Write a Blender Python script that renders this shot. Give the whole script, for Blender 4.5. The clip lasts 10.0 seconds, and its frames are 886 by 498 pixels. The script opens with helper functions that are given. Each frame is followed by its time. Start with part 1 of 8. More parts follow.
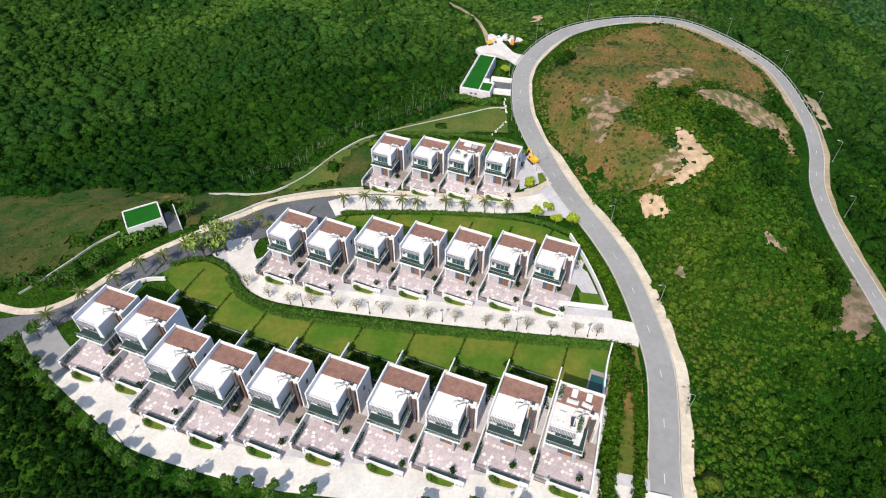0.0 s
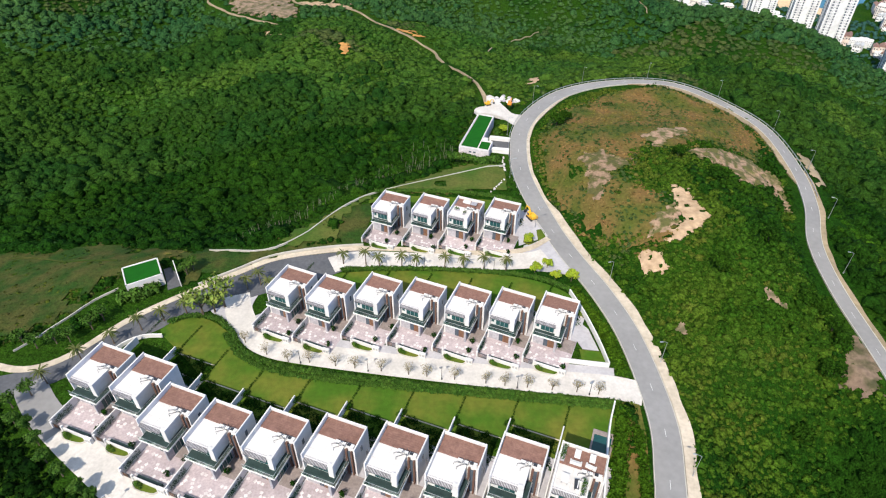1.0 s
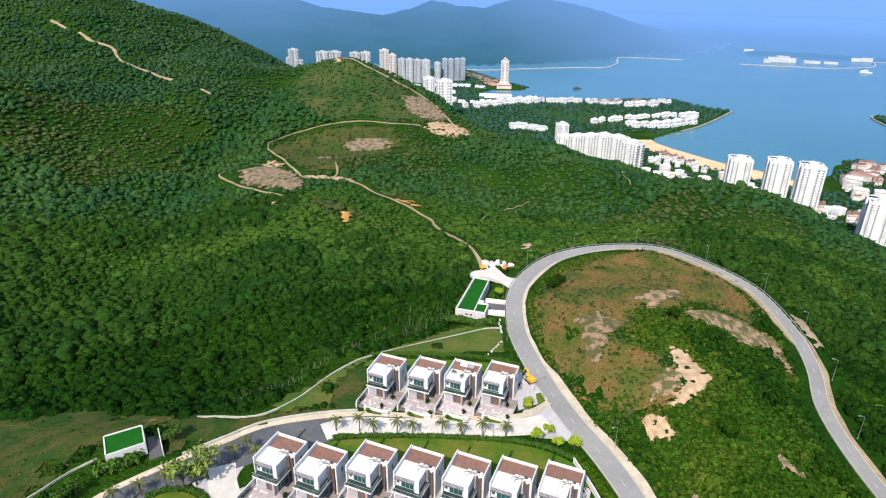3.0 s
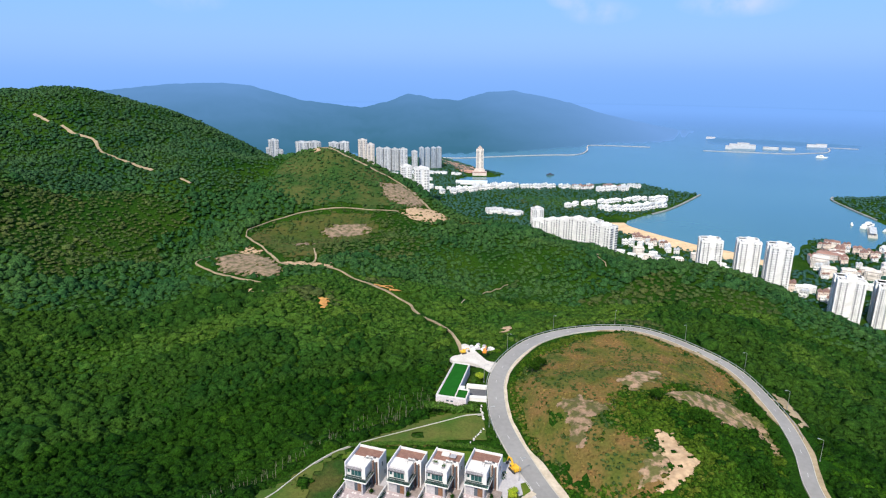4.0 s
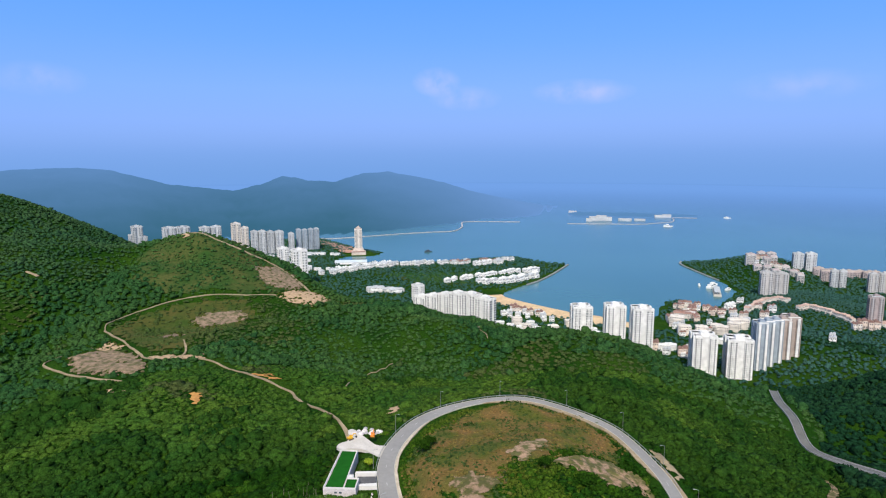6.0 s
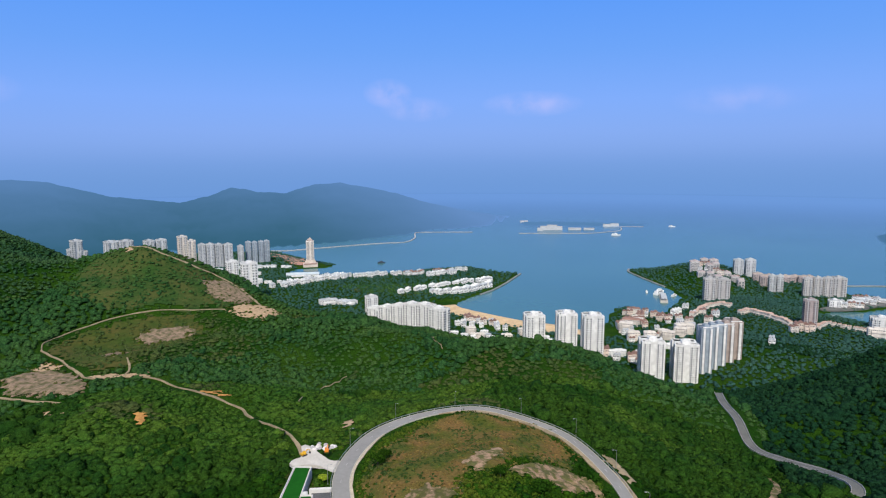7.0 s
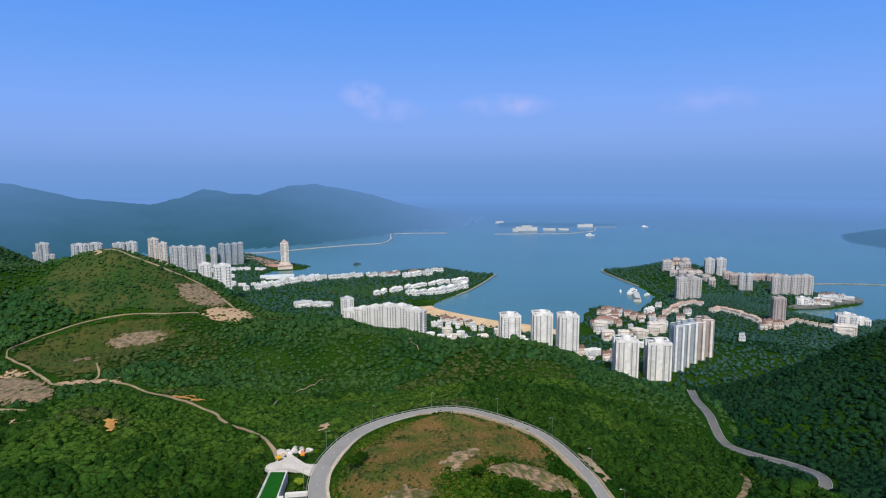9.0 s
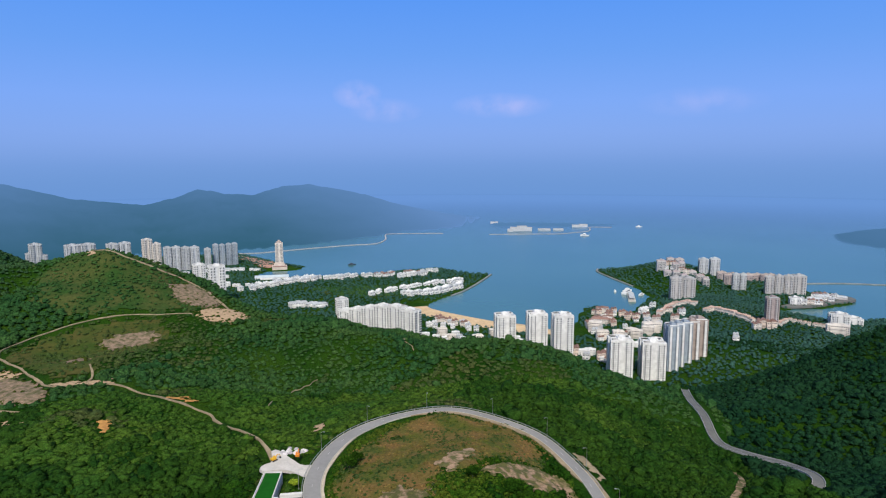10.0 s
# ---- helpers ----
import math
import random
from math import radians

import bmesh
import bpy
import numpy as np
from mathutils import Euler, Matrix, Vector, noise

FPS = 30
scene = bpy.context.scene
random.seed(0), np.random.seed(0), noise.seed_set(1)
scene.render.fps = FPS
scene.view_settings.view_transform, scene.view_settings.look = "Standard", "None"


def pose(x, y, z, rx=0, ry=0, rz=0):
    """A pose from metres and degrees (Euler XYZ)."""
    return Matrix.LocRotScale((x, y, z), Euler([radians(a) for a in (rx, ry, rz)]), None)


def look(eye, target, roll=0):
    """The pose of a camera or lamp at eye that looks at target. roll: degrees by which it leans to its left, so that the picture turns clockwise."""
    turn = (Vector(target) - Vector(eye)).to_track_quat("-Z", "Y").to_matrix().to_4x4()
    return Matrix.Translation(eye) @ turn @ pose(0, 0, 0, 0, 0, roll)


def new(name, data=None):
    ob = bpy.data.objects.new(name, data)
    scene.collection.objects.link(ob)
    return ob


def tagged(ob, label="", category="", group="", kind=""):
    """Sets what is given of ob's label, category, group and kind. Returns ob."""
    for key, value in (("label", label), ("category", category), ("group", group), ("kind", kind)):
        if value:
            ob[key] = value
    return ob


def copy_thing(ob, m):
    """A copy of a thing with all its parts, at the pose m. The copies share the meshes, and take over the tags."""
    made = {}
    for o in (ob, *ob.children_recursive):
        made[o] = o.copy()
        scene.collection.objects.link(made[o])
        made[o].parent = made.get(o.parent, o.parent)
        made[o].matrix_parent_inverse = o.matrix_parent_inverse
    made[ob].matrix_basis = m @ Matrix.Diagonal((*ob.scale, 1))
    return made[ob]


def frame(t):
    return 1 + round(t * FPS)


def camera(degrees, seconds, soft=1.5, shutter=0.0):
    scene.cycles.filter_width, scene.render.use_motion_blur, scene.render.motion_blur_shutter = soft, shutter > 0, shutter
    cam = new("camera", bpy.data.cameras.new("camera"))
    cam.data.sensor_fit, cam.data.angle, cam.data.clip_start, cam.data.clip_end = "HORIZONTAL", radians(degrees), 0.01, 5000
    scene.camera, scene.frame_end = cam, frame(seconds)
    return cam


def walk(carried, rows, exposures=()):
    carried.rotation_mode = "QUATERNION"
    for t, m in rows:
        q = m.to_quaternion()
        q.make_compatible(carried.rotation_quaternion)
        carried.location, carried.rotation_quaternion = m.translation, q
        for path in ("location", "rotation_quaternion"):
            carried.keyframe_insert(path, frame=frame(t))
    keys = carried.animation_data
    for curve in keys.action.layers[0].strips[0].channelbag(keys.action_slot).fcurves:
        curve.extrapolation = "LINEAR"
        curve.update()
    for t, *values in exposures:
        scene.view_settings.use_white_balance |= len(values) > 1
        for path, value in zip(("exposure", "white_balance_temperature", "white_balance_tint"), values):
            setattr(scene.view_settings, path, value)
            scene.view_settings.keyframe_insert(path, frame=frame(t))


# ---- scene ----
cam = camera(71.64, 10.0, soft=1.15)
EYE = Vector((0.0, 0.0, 230.0))     # a hovering drone, 230 m over the sea, 110 m over the estate
PATH = [
    (0.0, -0.0, 71.476, 160.063, 0.63),
    (0.5, -0.006, 74.176, 162.934, 0.61),
    (1.0, -0.009, 77.569, 166.889, 0.588),
    (1.5, 0.015, 81.105, 171.502, 0.66),
    (2.0, 0.023, 84.698, 176.838, 0.64),
    (2.5, 0.06, 87.958, 182.426, 0.567),
    (3.0, 0.285, 91.313, 189.233, 0.501),
    (4.5, 6.936, 96.957, 206.522, 0.169),
    (5.0, 10.979, 97.205, 209.247, 0.035),
    (5.5, 16.35, 96.992, 211.966, -0.06),
    (6.0, 23.126, 96.053, 214.538, -0.17),
    (7.5, 31.95, 93.776, 216.389, -0.226),
    (8.0, 32.957, 93.427, 216.392, -0.23),
    (8.5, 33.649, 93.18, 216.392, -0.245),
    (9.0, 34.241, 92.96, 216.39, -0.25),
    (9.5, 34.735, 92.785, 216.41, -0.255),
    (10.0, 35.029, 92.676, 216.428, -0.255),
]
walk(cam, [(t, look(EYE, (x, y, z), roll)) for t, x, y, z, roll in PATH],
     [(0.0, 0.35), (3.0, 0.45), (4.5, 0.31), (5.0, 0.25), (5.5, 0.17), (6.0, 0.07), (7.5, -0.16), (10.0, -0.18)])

# ---- sky, sun ----
SUN_AZIMUTH = math.atan2(-0.38, -0.925)      # from +y towards +x
SUN_HEIGHT = radians(46)
sun_way = Vector((math.sin(SUN_AZIMUTH) * math.cos(SUN_HEIGHT), math.cos(SUN_AZIMUTH) * math.cos(SUN_HEIGHT), math.sin(SUN_HEIGHT)))
sun = new("sun", bpy.data.lights.new("sun", "SUN"))
sun.data.energy, sun.data.angle, sun.data.color = 4.6, radians(0.6), (1.0, 0.92, 0.79)
sun.matrix_world = look(sun_way * 1000, (0, 0, 0))

world = bpy.data.worlds.new("sky")
scene.world = world
world.use_nodes = True
wn, wl = world.node_tree.nodes, world.node_tree.links
wn.clear()


w_out, w_bg = wn.new("ShaderNodeOutputWorld"), wn.new("ShaderNodeBackground")
w_bg.inputs[1].default_value = 1.2
w_sky = wn.new("ShaderNodeTexSky")
w_sky.sky_type, w_sky.sun_disc, w_sky.sun_elevation, w_sky.sun_rotation = "NISHITA", False, SUN_HEIGHT, SUN_AZIMUTH
w_sky.air_density, w_sky.dust_density, w_sky.ozone_density = 1.2, 1.0, 3.0
w_scale = wn.new("ShaderNodeVectorMath")
w_scale.operation = "SCALE"
w_scale.inputs[3].default_value = 0.11
wl.new(w_sky.outputs[0], w_scale.inputs[0])
# the sea haze that lies along the horizon, fading into the blue overhead
w_co, w_sep = wn.new("ShaderNodeTexCoord"), wn.new("ShaderNodeSeparateXYZ")
wl.new(w_co.outputs["Generated"], w_sep.inputs[0])
w_ramp = wn.new("ShaderNodeValToRGB")
w_map = wn.new("ShaderNodeMapRange")
w_map.inputs[1].default_value, w_map.inputs[2].default_value = -0.10, 1.00
wl.new(w_sep.outputs[2], w_map.inputs[0])
wl.new(w_map.outputs[0], w_ramp.inputs[0])
SKY_STOPS = [(0.0, (0.130, 0.275, 0.57)), (0.049, (0.142, 0.302, 0.63)), (0.091, (0.165, 0.328, 0.73)), (0.136, (0.184, 0.352, 0.83)), (0.18, (0.172, 0.356, 0.89)), (0.245, (0.122, 0.325, 0.87)),
             (0.318, (0.086, 0.292, 0.88)), (0.46, (0.16, 0.30, 0.57)), (0.70, (0.34, 0.42, 0.53)), (1.0, (0.40, 0.46, 0.53))]
for i, (at, rgb) in enumerate(SKY_STOPS):
    e = w_ramp.color_ramp.elements[i] if i < 2 else w_ramp.color_ramp.elements.new(at)
    e.position, e.color = at, (*rgb, 1)
w_mix = wn.new("ShaderNodeMix")
w_mix.data_type = "RGBA"
w_mix.inputs[0].default_value = 0.92
wl.new(w_scale.outputs[0], w_mix.inputs[6])
wl.new(w_ramp.outputs[0], w_mix.inputs[7])
# a few faint clouds low over the bay
cloud_sum = None
for az, el, wide, high, k in ((13.0, 6.3, 0.040, 0.024, 0.62), (15.6, 4.9, 0.060, 0.021, 0.42), (26.1, 5.3, 0.082, 0.021, 0.55), (43.2, 5.2, 0.095, 0.024, 0.22), (-19.0, 5.7, 0.06, 0.024, 0.3)):
    c = (math.sin(radians(az)) * math.cos(radians(el)), math.cos(radians(az)) * math.cos(radians(el)), math.sin(radians(el)))
    m = wn.new("ShaderNodeMapping")
    m.vector_type = "TEXTURE"
    m.inputs[1].default_value, m.inputs[2].default_value, m.inputs[3].default_value = c, (0, 0, -radians(az)), (wide, wide, high)
    wl.new(w_co.outputs["Generated"], m.inputs[0])
    g = wn.new("ShaderNodeTexGradient")
    g.gradient_type = "SPHERICAL"
    wl.new(m.outputs[0], g.inputs[0])
    s = wn.new("ShaderNodeMath")
    s.operation = "MULTIPLY"
    s.inputs[1].default_value = k
    wl.new(g.outputs[0], s.inputs[0])
    if cloud_sum is None:
        cloud_sum = s
    else:
        a = wn.new("ShaderNodeMath")
        wl.new(cloud_sum.outputs[0], a.inputs[0])
        wl.new(s.outputs[0], a.inputs[1])
        cloud_sum = a
w_noise = wn.new("ShaderNodeTexNoise")
w_noise.inputs["Scale"].default_value, w_noise.inputs["Detail"].default_value = 28, 5
wl.new(w_co.outputs["Generated"], w_noise.inputs["Vector"])
w_cut = wn.new("ShaderNodeMapRange")
w_cut.inputs[1].default_value, w_cut.inputs[2].default_value = 0.30, 0.66
wl.new(w_noise.outputs[0], w_cut.inputs[0])
w_mul = wn.new("ShaderNodeMath")
w_mul.operation, w_mul.use_clamp = "MULTIPLY", True
wl.new(cloud_sum.outputs[0], w_mul.inputs[0])
wl.new(w_cut.outputs[0], w_mul.inputs[1])
w_cloud = wn.new("ShaderNodeMix")
w_cloud.data_type = "RGBA"
w_cloud.inputs[7].default_value = (0.58, 0.56, 0.90, 1)
wl.new(w_mul.outputs[0], w_cloud.inputs[0])
wl.new(w_mix.outputs[2], w_cloud.inputs[6])
wl.new(w_cloud.outputs[2], w_bg.inputs[0])
wl.new(w_bg.outputs[0], w_out.inputs[0])

# ---- materials ----
def material(name, rgb, rgb2=None, scale=1.0, rough=0.7, metal=0.0, bump=0.0, bump_scale=None, fine=None, island=0.0, rand=0.0, spec=0.4, detail=4.0, cut=(0.35, 0.65), grain=0.38):
    """A surface of two colours mixed by noise (scale: per metre), with finer grain, relief and, by piece or object, a shift of brightness."""
    m = bpy.data.materials.new(name)
    m.use_nodes = True
    n, l = m.node_tree.nodes, m.node_tree.links
    b = n["Principled BSDF"]
    b.inputs["Roughness"].default_value, b.inputs["Metallic"].default_value, b.inputs["Specular IOR Level"].default_value = rough, metal, spec
    geo = n.new("ShaderNodeNewGeometry")
    colour = None
    mix = n.new("ShaderNodeMix")
    mix.data_type = "RGBA"
    mix.inputs[6].default_value, mix.inputs[7].default_value = (*rgb, 1), (*(rgb2 or [c * 0.8 for c in rgb]), 1)
    noi = n.new("ShaderNodeTexNoise")
    noi.inputs["Scale"].default_value, noi.inputs["Detail"].default_value = scale, detail
    l.new(geo.outputs["Position"], noi.inputs["Vector"])
    cutter = n.new("ShaderNodeMapRange")
    cutter.inputs[1].default_value, cutter.inputs[2].default_value = cut
    l.new(noi.outputs[0], cutter.inputs[0])
    l.new(cutter.outputs[0], mix.inputs[0])
    colour = mix.outputs[2]

    def brighten(value, low, high):
        r = n.new("ShaderNodeMapRange")
        r.inputs[3].default_value, r.inputs[4].default_value = low, high
        l.new(value, r.inputs[0])
        h = n.new("ShaderNodeHueSaturation")
        l.new(r.outputs[0], h.inputs["Value"])
        l.new(colour, h.inputs["Color"])
        return h.outputs[0]

    if fine:
        f = n.new("ShaderNodeTexNoise")
        f.inputs["Scale"].default_value, f.inputs["Detail"].default_value = fine, 3
        l.new(geo.outputs["Position"], f.inputs["Vector"])
        colour = brighten(f.outputs[0], 1 - grain, 1 + grain)
    if island:
        colour = brighten(geo.outputs["Random Per Island"], 1 - island, 1 + island)
    if rand:
        info = n.new("ShaderNodeObjectInfo")
        colour = brighten(info.outputs["Random"], 1 - rand, 1 + rand)
    l.new(colour, b.inputs["Base Color"])
    if bump:
        t = n.new("ShaderNodeTexNoise")
        t.inputs["Scale"].default_value, t.inputs["Detail"].default_value = bump_scale or scale * 6, 4
        l.new(geo.outputs["Position"], t.inputs["Vector"])
        k = n.new("ShaderNodeBump")
        k.inputs["Strength"].default_value, k.inputs["Distance"].default_value = min(1, bump), 0.3
        l.new(t.outputs[0], k.inputs["Height"])
        l.new(k.outputs[0], b.inputs["Normal"])
    return m


def foliage(name, rgb, rgb2, scale=0.02, tree=0.15, clump=0.5, fine=0.62, relief=1.0):
    """Leaves seen from the air: two greens in broad drifts, each crown with a tone of its own, leafy grain and relief."""
    m = bpy.data.materials.new(name)
    m.use_nodes = True
    n, l = m.node_tree.nodes, m.node_tree.links
    b = n["Principled BSDF"]
    b.inputs["Roughness"].default_value, b.inputs["Specular IOR Level"].default_value = 0.9, 0.03
    geo = n.new("ShaderNodeNewGeometry")

    def noise(size, detail, rough=0.55):
        t = n.new("ShaderNodeTexNoise")
        t.inputs["Scale"].default_value, t.inputs["Detail"].default_value, t.inputs["Roughness"].default_value = size, detail, rough
        l.new(geo.outputs["Position"], t.inputs["Vector"])
        return t.outputs[0]

    def ranged(value, a, b_, c, d):
        r = n.new("ShaderNodeMapRange")
        for i, x in zip((1, 2, 3, 4), (a, b_, c, d)):
            r.inputs[i].default_value = x
        l.new(value, r.inputs[0])
        return r.outputs[0]

    def times(a, b_, op="MULTIPLY"):
        k = n.new("ShaderNodeMath")
        k.operation = op
        l.new(a, k.inputs[0])
        l.new(b_, k.inputs[1])
        return k.outputs[0]

    mix = n.new("ShaderNodeMix")
    mix.data_type = "RGBA"
    mix.inputs[6].default_value, mix.inputs[7].default_value = (*rgb, 1), (*rgb2, 1)
    drift = times(ranged(noise(scale, 6), 0.36, 0.64, 0, 1), ranged(geo.outputs["Random Per Island"], 0, 1, -0.22, 0.22), "ADD")
    l.new(drift, mix.inputs[0])
    value = times(ranged(geo.outputs["Random Per Island"], 0, 1, 1 - tree, 1 + tree), ranged(noise(0.75, 5, 0.7), 0.3, 0.7, 1 - clump, 1 + clump))
    value = times(value, ranged(noise(2.4, 3, 0.6), 0.3, 0.7, 1 - fine, 1 + fine))
    hue = n.new("ShaderNodeHueSaturation")
    l.new(value, hue.inputs["Value"])
    l.new(mix.outputs[2], hue.inputs["Color"])
    l.new(hue.outputs[0], b.inputs["Base Color"])
    k = n.new("ShaderNodeBump")
    k.inputs["Strength"].default_value, k.inputs["Distance"].default_value = relief, 0.9
    l.new(noise(1.1, 4, 0.65), k.inputs["Height"])
    l.new(k.outputs[0], b.inputs["Normal"])
    return m


M = {}
M["hill"] = foliage("hillside", (0.0110, 0.0440, 0.0036), (0.0290, 0.0690, 0.0056), 0.022, 0.0, 0.5, 0.5, 1.0)
M["leaf"] = foliage("foliage", (0.0215, 0.0730, 0.0046), (0.0520, 0.1060, 0.0068), 0.018)
M["leaf_light"] = foliage("foliage_light", (0.0280, 0.0820, 0.0066), (0.0620, 0.1080, 0.0105), 0.045, 0.12, 0.35, 0.5)
M["leaf_grassy"] = foliage("grassy_scrub", (0.0460, 0.0960, 0.0095), (0.0880, 0.1120, 0.0150), 0.05, 0.12, 0.35, 0.5)
# greens of the farther slopes: distance haze is put into their bluer colour
M["leaf_slope"] = foliage("hazed_slope_foliage", (0.0290, 0.0860, 0.0130), (0.0600, 0.1150, 0.0150), 0.018, 0.12, 0.4, 0.5)
M["leaf_upper"] = foliage("hazed_upper_foliage", (0.0250, 0.0800, 0.0235), (0.0520, 0.1070, 0.0275), 0.016, 0.12, 0.4, 0.5)
M["leaf_valley"] = foliage("hazed_valley_scrub", (0.0130, 0.0490, 0.0076), (0.0290, 0.0720, 0.0094), 0.025, 0.12, 0.45, 0.55)
M["olive_far"] = foliage("hazed_olive_scrub", (0.0420, 0.0820, 0.0230), (0.0680, 0.0900, 0.0270), 0.03, 0.12, 0.4, 0.5)
M["leaf_dark"] = foliage("foliage_dark", (0.0080, 0.0355, 0.0036), (0.0165, 0.0525, 0.0044), 0.03)
M["leaf_mid"] = foliage("foliage_mid", (0.0108, 0.0445, 0.0042), (0.0260, 0.0690, 0.0052), 0.025)
# dense dark growth; the lens's corner dimming is put into this green too
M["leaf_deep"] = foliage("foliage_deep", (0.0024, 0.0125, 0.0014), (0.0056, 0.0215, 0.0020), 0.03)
# ridge green, blued by the haze painted into it
M["leaf_ridge"] = foliage("hazed_ridge_foliage", (0.0225, 0.0700, 0.0300), (0.0425, 0.0930, 0.0340), 0.02)
M["leaf_olive"] = foliage("olive_scrub", (0.0340, 0.0680, 0.0080), (0.0620, 0.0780, 0.0120), 0.03)
# far green with distance haze mixed into the colour
M["leaf_far"] = foliage("hazed_far_foliage", (0.0200, 0.0700, 0.0220), (0.0400, 0.0940, 0.0250), 0.012)
# shade over the eastern hill, and some haze, put into the leaf colour
M["leaf_shade"] = foliage("shade_toned_foliage", (0.0080, 0.0360, 0.0160), (0.0135, 0.0470, 0.0195), 0.02, 0.12, 0.4, 0.45)
# town and headland trees: haze over the shore is put into this blue-green
M["leaf_town"] = foliage("hazed_town_foliage", (0.0310, 0.0880, 0.0740), (0.0420, 0.1040, 0.0830), 0.01, 0.1, 0.3, 0.3)
M["dry"] = material("dry_grass", (0.190, 0.118, 0.042), (0.086, 0.104, 0.019), 0.08, 0.95, bump=0.7, bump_scale=1.6, fine=1.1, island=0.25, spec=0.1, detail=9, cut=(0.38, 0.60), grain=0.5)
M["grass"] = material("lawn_grass", (0.048, 0.108, 0.009), (0.120, 0.130, 0.020), 0.11, 0.9, bump=0.3, bump_scale=4, fine=0.9, spec=0.1, detail=7, cut=(0.38, 0.66), grain=0.3)
M["meadow"] = material("meadow_grass", (0.022, 0.054, 0.008), (0.064, 0.066, 0.017), 0.14, 0.95, bump=1.0, bump_scale=1.8, fine=1.0, spec=0.1, grain=0.6, detail=10, cut=(0.40, 0.62))
M["bank_grass"] = material("bank_grass", (0.046, 0.094, 0.013), (0.096, 0.106, 0.025), 0.12, 0.95, bump=0.6, bump_scale=2.0, fine=1.2, spec=0.1, grain=0.45, detail=6)
M["hill_grass"] = material("hill_grass", (0.024, 0.062, 0.012), (0.062, 0.074, 0.020), 0.05, 0.95, bump=0.8, bump_scale=0.8, fine=0.5, spec=0.1, grain=0.5, detail=9, cut=(0.38, 0.64))
M["scar_rock"] = material("scar_rock", (0.235, 0.165, 0.118), (0.088, 0.082, 0.040), 0.30, 0.9, bump=1.0, bump_scale=0.8, fine=0.9, island=0.2, spec=0.15, detail=10, cut=(0.40, 0.62), grain=0.5)
M["hedge"] = material("hedge_leaves", (0.032, 0.088, 0.009), (0.056, 0.116, 0.014), 0.5, 0.8, island=0.4, spec=0.15)
M["bamboo_leaf"] = material("bamboo_leaves", (0.115, 0.190, 0.028), (0.180, 0.220, 0.042), 0.6, 0.7, island=0.35, spec=0.2)
M["palm"] = material("palm_fronds", (0.060, 0.082, 0.018), (0.105, 0.110, 0.030), 0.6, 0.7, island=0.3, spec=0.25)
M["yellow_leaf"] = material("yellow_green_leaves", (0.30, 0.36, 0.02), (0.18, 0.28, 0.02), 0.8, 0.7, island=0.3, spec=0.2)
M["twig"] = material("bare_twigs", (0.33, 0.27, 0.18), (0.23, 0.21, 0.11), 0.8, 0.85, island=0.3, spec=0.2)
M["bark"] = material("bark", (0.16, 0.12, 0.085), (0.10, 0.08, 0.06), 2.0, 0.9, bump=0.5, spec=0.2)
M["pale_shore"] = material("pale_rubble", (0.43, 0.41, 0.43), (0.34, 0.34, 0.37), 0.05, 0.9, fine=0.3, spec=0.1)
M["pale_bark"] = material("pale_bark", (0.26, 0.25, 0.20), (0.16, 0.16, 0.11), 1.5, 0.9, spec=0.1)
M["asphalt"] = material("asphalt", (0.265, 0.257, 0.255), (0.220, 0.213, 0.212), 0.06, 0.85, bump=0.2, bump_scale=6, fine=0.7, spec=0.3, grain=0.16)
M["asphalt_old"] = material("old_asphalt", (0.150, 0.150, 0.145), (0.115, 0.115, 0.112), 0.10, 0.85, fine=1.2, spec=0.3)
M["asphalt_dark"] = material("dark_asphalt", (0.075, 0.078, 0.088), (0.105, 0.106, 0.115), 0.12, 0.85, bump=0.2, bump_scale=6, fine=1.2, spec=0.3)
M["paving"] = material("pale_paving", (0.58, 0.54, 0.505), (0.48, 0.445, 0.415), 0.25, 0.8, bump=0.15, bump_scale=4, fine=1.6, spec=0.3, grain=0.22)
M["grey_paving"] = material("grey_paving", (0.44, 0.42, 0.44), (0.36, 0.345, 0.365), 0.3, 0.8, bump=0.15, bump_scale=4, fine=1.6, grain=0.2, spec=0.3)
M["path"] = material("concrete_path", (0.55, 0.47, 0.375), (0.43, 0.36, 0.28), 0.3, 0.85, bump=0.2, bump_scale=3, fine=1.2, spec=0.3)
M["kerb"] = material("kerb_stone", (0.50, 0.47, 0.42), (0.40, 0.38, 0.34), 0.6, 0.8, bump=0.1, spec=0.3)
M["white"] = material("white_render", (0.67, 0.65, 0.635), (0.59, 0.575, 0.56), 0.35, 0.75, bump=0.08, bump_scale=8, fine=1.4, rand=0.04, spec=0.3, grain=0.14)
M["roof_white"] = material("white_roof_deck", (0.63, 0.605, 0.595), (0.58, 0.555, 0.545), 0.5, 0.8, fine=1.1, rand=0.05, spec=0.25, grain=0.10)
M["grey_wall"] = material("grey_stone_cladding", (0.40, 0.385, 0.41), (0.31, 0.30, 0.32), 0.9, 0.7, bump=0.15, fine=2.2, rand=0.08, spec=0.35)
M["roof_brown"] = material("brown_roof_tiles", (0.225, 0.125, 0.100), (0.180, 0.098, 0.079), 0.8, 0.85, bump=0.25, bump_scale=5, fine=2.5, rand=0.08, spec=0.25)
M["eave_metal"] = material("grey_eave_metal", (0.105, 0.10, 0.105), (0.075, 0.072, 0.078), 0.8, 0.55, 0.2, fine=3, rand=0.08, spec=0.4)
M["brown_panel"] = material("brown_cladding", (0.155, 0.085, 0.060), (0.115, 0.060, 0.044), 1.2, 0.7, fine=3, rand=0.08, spec=0.35)
